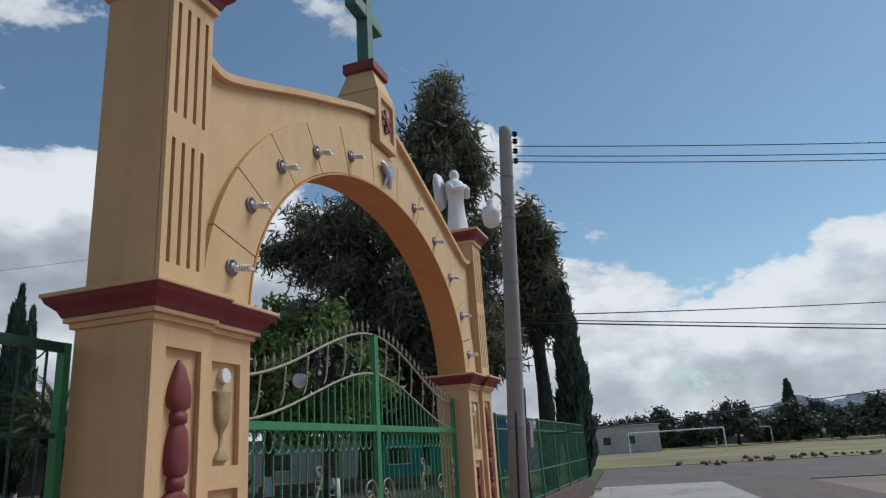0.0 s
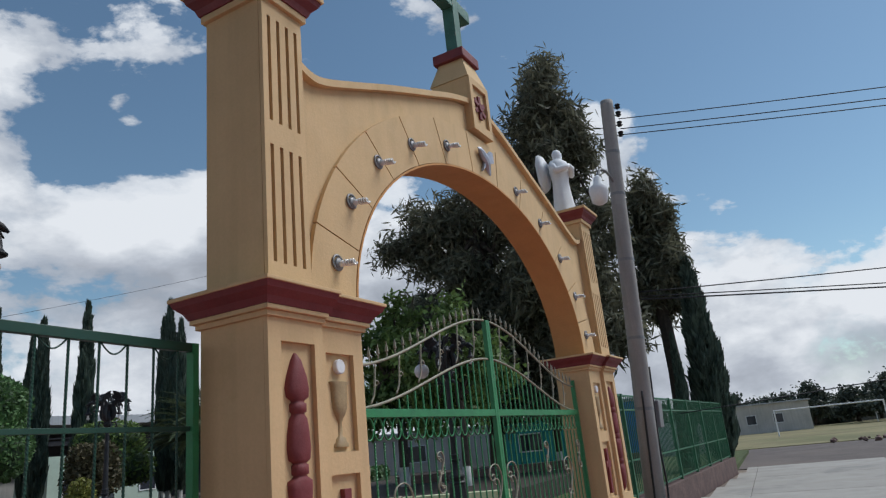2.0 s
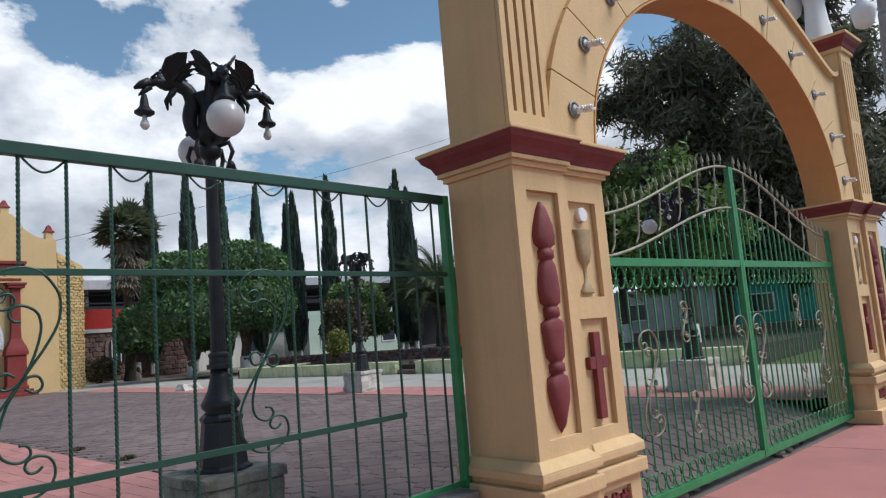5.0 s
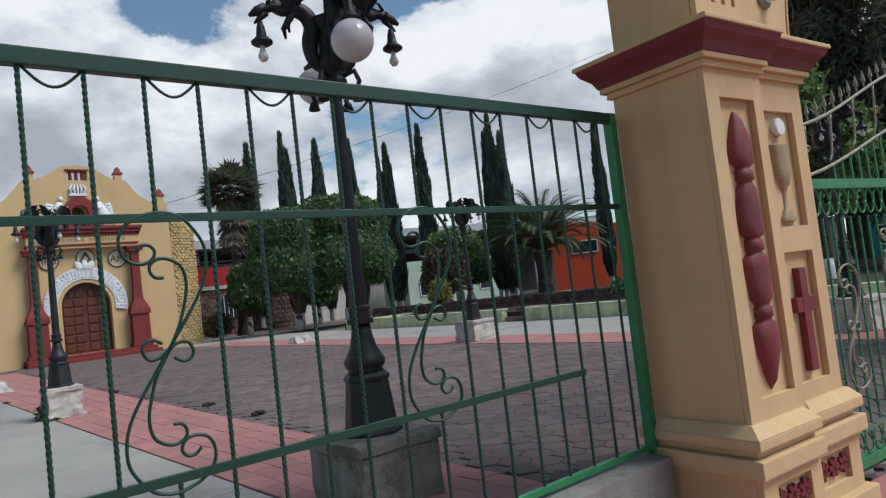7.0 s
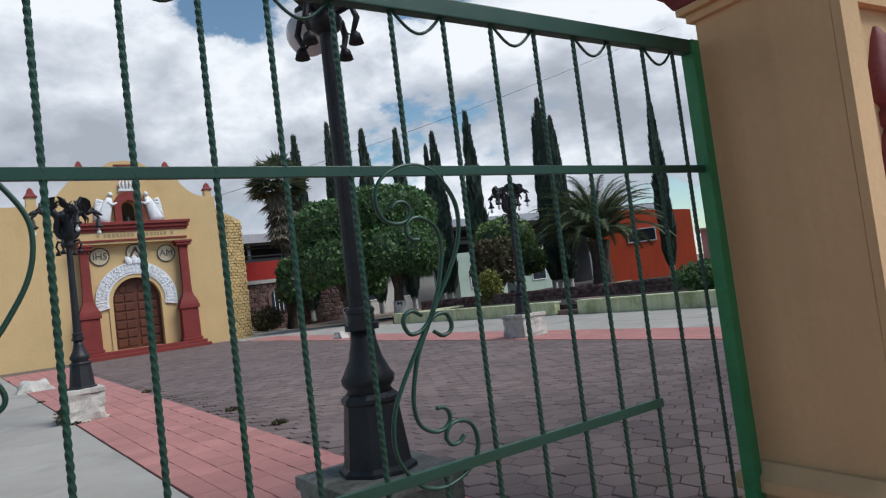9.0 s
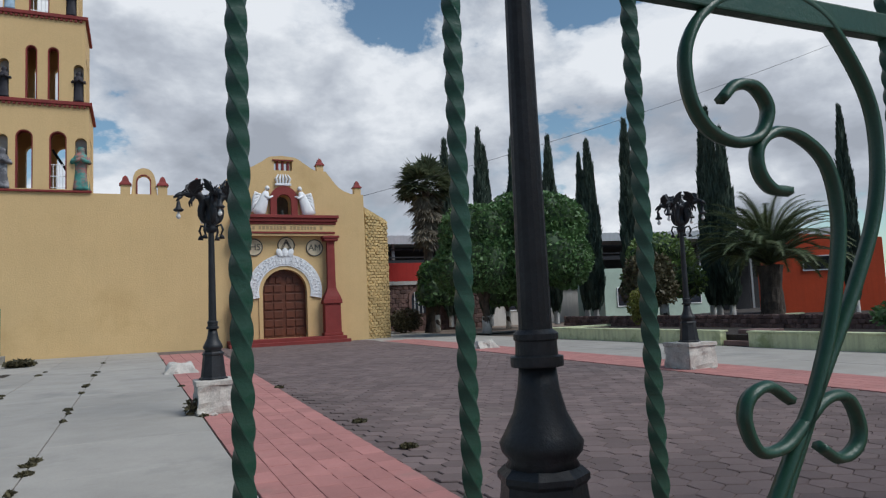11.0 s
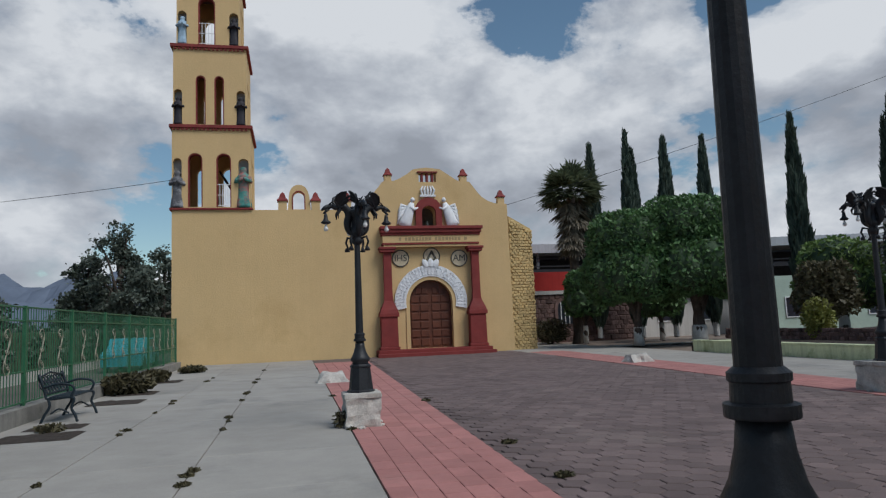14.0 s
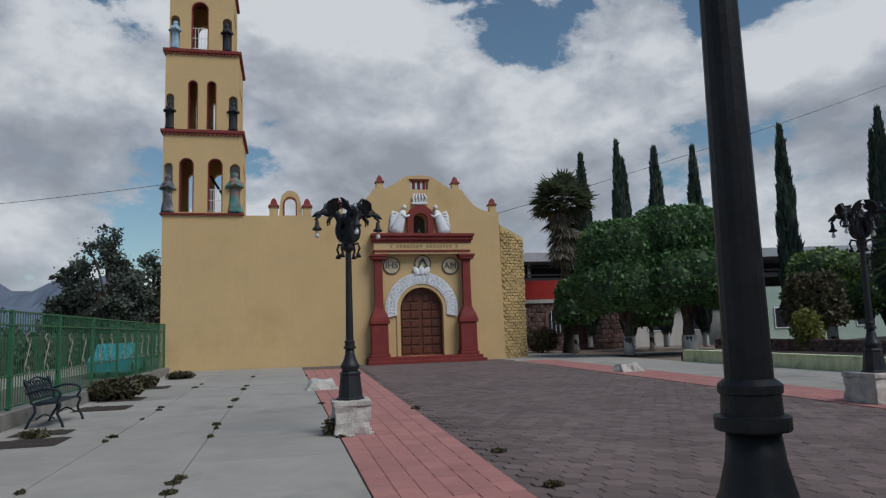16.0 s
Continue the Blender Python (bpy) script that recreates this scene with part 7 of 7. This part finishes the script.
for c in range(COLS):
    y = 0.25 - (TILE / 2 if c % 2 else 0)
    while y < 29.9:
        a, b = max(y, 0.22), min(y + TILE, 29.9)
        x0 = 0.75 + c * w
        if y < 20 and b - a > 0.4:
            if base_tile is None:
                vv, ff = slab("", 0, w, 0, TILE, 0.0, "pink", None, 0.03, 0.003, 0.004)
                base_tile = mesh_from("pink_paver", vv, ff, "pink", pink_strip)
                base_tile.matrix_basis = pose(fan(x0, a), a, 0.004) @ Matrix.Diagonal(((strip_edge(a + TILE / 2) - 0.75) / 1.67, 1, 1, 1))
            else:
                again(base_tile, pose(fan(x0, a), a, 0.004 + random.uniform(-0.0025, 0.0015), 0, 0, random.uniform(-0.25, 0.25)) @ Matrix.Diagonal(((strip_edge(a + TILE / 2) - 0.75) / 1.67, 1, 1, 1)))
        elif b - a > 0.05:
            vv, ff = slab("", x0, x0 + w, a, b, 0.004, "pink", None, 0.03, 0.003, 0.004)
            o = len(rest_v)
            rest_v += [(fan(px, py), py, pz) for px, py, pz in vv]
            rest_f += [tuple(o + q for q in face) for face in ff]
        y += TILE
mesh_from("far_pavers", rest_v, rest_f, "pink", pink_strip, kind="stuff")
strip_two = thing("pink_strip", pose(0, 0, 0), "faded pink paver strip along the concrete walk", "paving", "pink strips", "structure")
rest_v, rest_f = [], []
for c in range(6):
    y = -0.42 - (TILE / 2 if c % 2 else 0)
    while y < 30:
        vv, ff = slab("", 9.1 + c * 0.26, 9.1 + (c + 1) * 0.26, y, y + TILE, 0.004, "pink", None, 0.03, 0.003, 0.004)
        o = len(rest_v)
        rest_v += [(px + 0.042 * py, py, pz) for px, py, pz in vv]
        rest_f += [tuple(o + q for q in face) for face in ff]
        y += TILE
mesh_from("pink_pavers", rest_v, rest_f, "pink", strip_two, kind="stuff")

# hexagonal pavers in rows
hex_paving = thing("hexagonal_paving", pose(0, 0, 0), "brownish red hexagonal concrete paving of the yard", "paving", kind="structure")
R = 0.148


def hexagon(cx, cy, z, turn=0.0, g=0.0035, bev=0.007, thick=0.035):
    rings = []
    for r, h in ((R - g, z - thick), (R - g, z - bev), (R - g - bev, z)):
        rings.append([(cx + r * math.cos(math.pi / 3 * k + turn), cy + r * math.sin(math.pi / 3 * k + turn), h) for k in range(6)])
    v = rings[0] + rings[1] + rings[2]
    f = [(k, (k + 1) % 6, 6 + (k + 1) % 6, 6 + k) for k in range(6)] + [(6 + k, 6 + (k + 1) % 6, 12 + (k + 1) % 6, 12 + k) for k in range(6)] + [tuple(range(12, 18))]
    return v, f


base_hex, rest_v, rest_f, count = None, [], [], 0
dx, dy = R * math.sqrt(3), R * 1.5
row = 0
y = -1.0
while y < 32.6:
    x = 1.9 + (dx / 2 if row % 2 else 0)
    while x < 9.1 + 0.042 * y + 0.05:
        if y < -0.18 - 0.0875 * (x - 2.26) or (x < 2.3 and y < 0.35):
            x += dx
            continue
        if x < strip_edge(y) - 0.03:
            x += dx
            continue
        lift = random.uniform(-0.004, 0.003) + 0.006 * noise.noise(Vector((x * 0.6, y * 0.6, 0)))
        if x < strip_edge(y) + dx * 0.6 or x > 9.1 + 0.042 * y - dx * 0.6:
            lift = -0.012
        tilt = (random.uniform(-0.9, 0.9), random.uniform(-0.9, 0.9))
        below = min(1.0, max(0.0, (RAMP - 0.0875 * (x - 2.26) - y) / (RAMP + 0.28)))
        lift -= 0.30 * below
        if 3.4 < y < 8.6 and 2.4 < x < 6.2 and count < 300:
            count += 1
            if base_hex is None:
                v, f = hexagon(0, 0, 0, math.pi / 6)
                base_hex = mesh_from("hexagonal_paver", v, f, "paver", hex_paving)
                base_hex.matrix_basis = pose(x, y, lift, *tilt)
            else:
                again(base_hex, pose(x, y, lift, *tilt))
        else:
            v, f = hexagon(x, y, lift, math.pi / 6)
            if 0 < below < 1:
                v = [(px, py, pz + (py - y) * 0.30 / (RAMP + 0.28)) for px, py, pz in v]
            o = len(rest_v)
            rest_v += v
            rest_f += [tuple(o + q for q in face) for face in f]
        x += dx
    y += dy
    row += 1
mesh_from("far_pavers", rest_v, rest_f, "paver", hex_paving, kind="stuff")

# street pavement: pink apron before the gate, concrete walk beyond
apron = thing("pink_apron", pose(0, 0, 0), "pink concrete pavement before the church gate", "pavement", kind="structure")


def gate_line(x):
    return -0.085 if x < 1.75 else -0.26 - 0.0875 * (x - 1.85)


for x0 in (-6.0, -3.3, -0.9, 1.75, 4.1, 6.4):
    x1 = {-6.0: -3.3, -3.3: -0.9, -0.9: 1.75, 1.75: 4.1, 4.1: 6.4, 6.4: 8.74}[x0]
    for y0, y1 in ((-6.2, -3.9), (-3.9, -1.7)):
        slab("pavement_slab", x0, x1, y0, y1, STREET + random.uniform(-0.003, 0.002), "pink_slab", apron, 0.03, 0.006)
    v, f = slab("", x0, x1, -1.7, -1.0, STREET, "pink_slab", None, 0.03, 0.006)
    v = [(px, (gate_line(px - 0.01 if x0 < 0 else px + 0.02) if py > -1.3 else py), pz) for px, py, pz in v]
    mesh_from("pavement_slab", v, f, "pink_slab", apron)
walk_paving = thing("street_pavement", pose(0, 0, 0), "pale concrete pavement along the street", "pavement", kind="structure")
for k in range(7):
    x0 = 8.75 + 2.5 * k
    slab("pavement_slab", x0, x0 + 2.5, -6.2, -2.35, STREET + random.uniform(-0.003, 0.002), "concrete", walk_paving, 0.03, 0.006)
    if x0 > 11.5:
        slab("pavement_slab", x0, x0 + 2.5, -2.35, -0.95 - 0.0735 * (x0 + 2.5 - 11.9), STREET, "concrete", walk_paving, 0.03, 0.006)
slab("inspection_cover", 9.55, 10.65, -2.22, -1.9, STREET + 0.012, "concrete", walk_paving, 0.03, 0.0)

# ramp of the yard behind the gate
low, high = -0.36, -0.02
v = [(2.2, -0.28, low), (10.75, -1.02, low), (10.75, RAMP - 0.74, high), (2.2, RAMP, high)]
v = [(x, y, z - 0.012) for x, y, z in v] + [(x, y, -0.5) for x, y, z in v]
tagged(mesh_from("gate_ramp", v, [(0, 1, 2, 3), (4, 7, 6, 5), (0, 4, 5, 1), (1, 5, 6, 2), (2, 6, 7, 3), (3, 7, 4, 0)], "joint"), "dark bedding of the paved ramp behind the gate", "ramp", kind="structure")

# weeds in the joints, scraps on the paving
random.seed(91)
spots = []
for y in np.arange(5.2, 30, 0.42):
    for x, p in ((-2.65, 0.40), (-1.16, 0.45), (0.74, 0.25)):
        if random.random() < p * (0.5 + noise.noise(Vector((x, y * 0.7, 3))) * 1.2):
            spots.append((x + random.uniform(-0.03, 0.03), float(y) + random.uniform(-0.2, 0.2), 0.012, random.uniform(0.03, 0.09), random.uniform(0.04, 0.11), 0.016))
for x, y in ((2.45, 6.4), (2.5, 8.3), (2.42, 13.4)):
    spots.append((x, y, 0.015, 0.10, 0.07, 0.025))
ob = leaf_cloud("joint_weeds", spots, 3000, 0.03, "weed", None, 92, 0.0, 0.0, 2.0)
tagged(ob, "dark weeds and litter in the paving joints", "weeds", kind="stuff")

# ---- the yard lies above the street: its things are drawn 1.16 times too large, and are brought to true size and height here ----
YARD = Matrix.Translation((-0.01, 0.0, 0.2086)) @ Matrix.Scale(0.86, 4)
BY_THE_STREET = {"sun", "camera", "ground", "street_bed", "road", "field", "lawn", "verge", "gate_arch", "wall_lamp", "dove_relief", "angel_statue", "iron_gate", "fence_wall", "street_fence", "right_wall", "pavement_fence",
                 "utility_pole", "cable", "tall_tree", "street_tree", "teal_kiosk", "blue_kiosk", "yard_wall", "garden_seat_wall", "football_goal", "field_house", "field_wall", "far_house", "rubble_heap", "far_ridge",
                 "pink_apron", "street_pavement"}
for ob in list(scene.objects):
    if ob.parent is None and ob.type in ("MESH", "EMPTY") and ob.name.split(".")[0] not in BY_THE_STREET and ob not in street_cypresses:
        ob.matrix_basis = YARD @ ob.matrix_basis
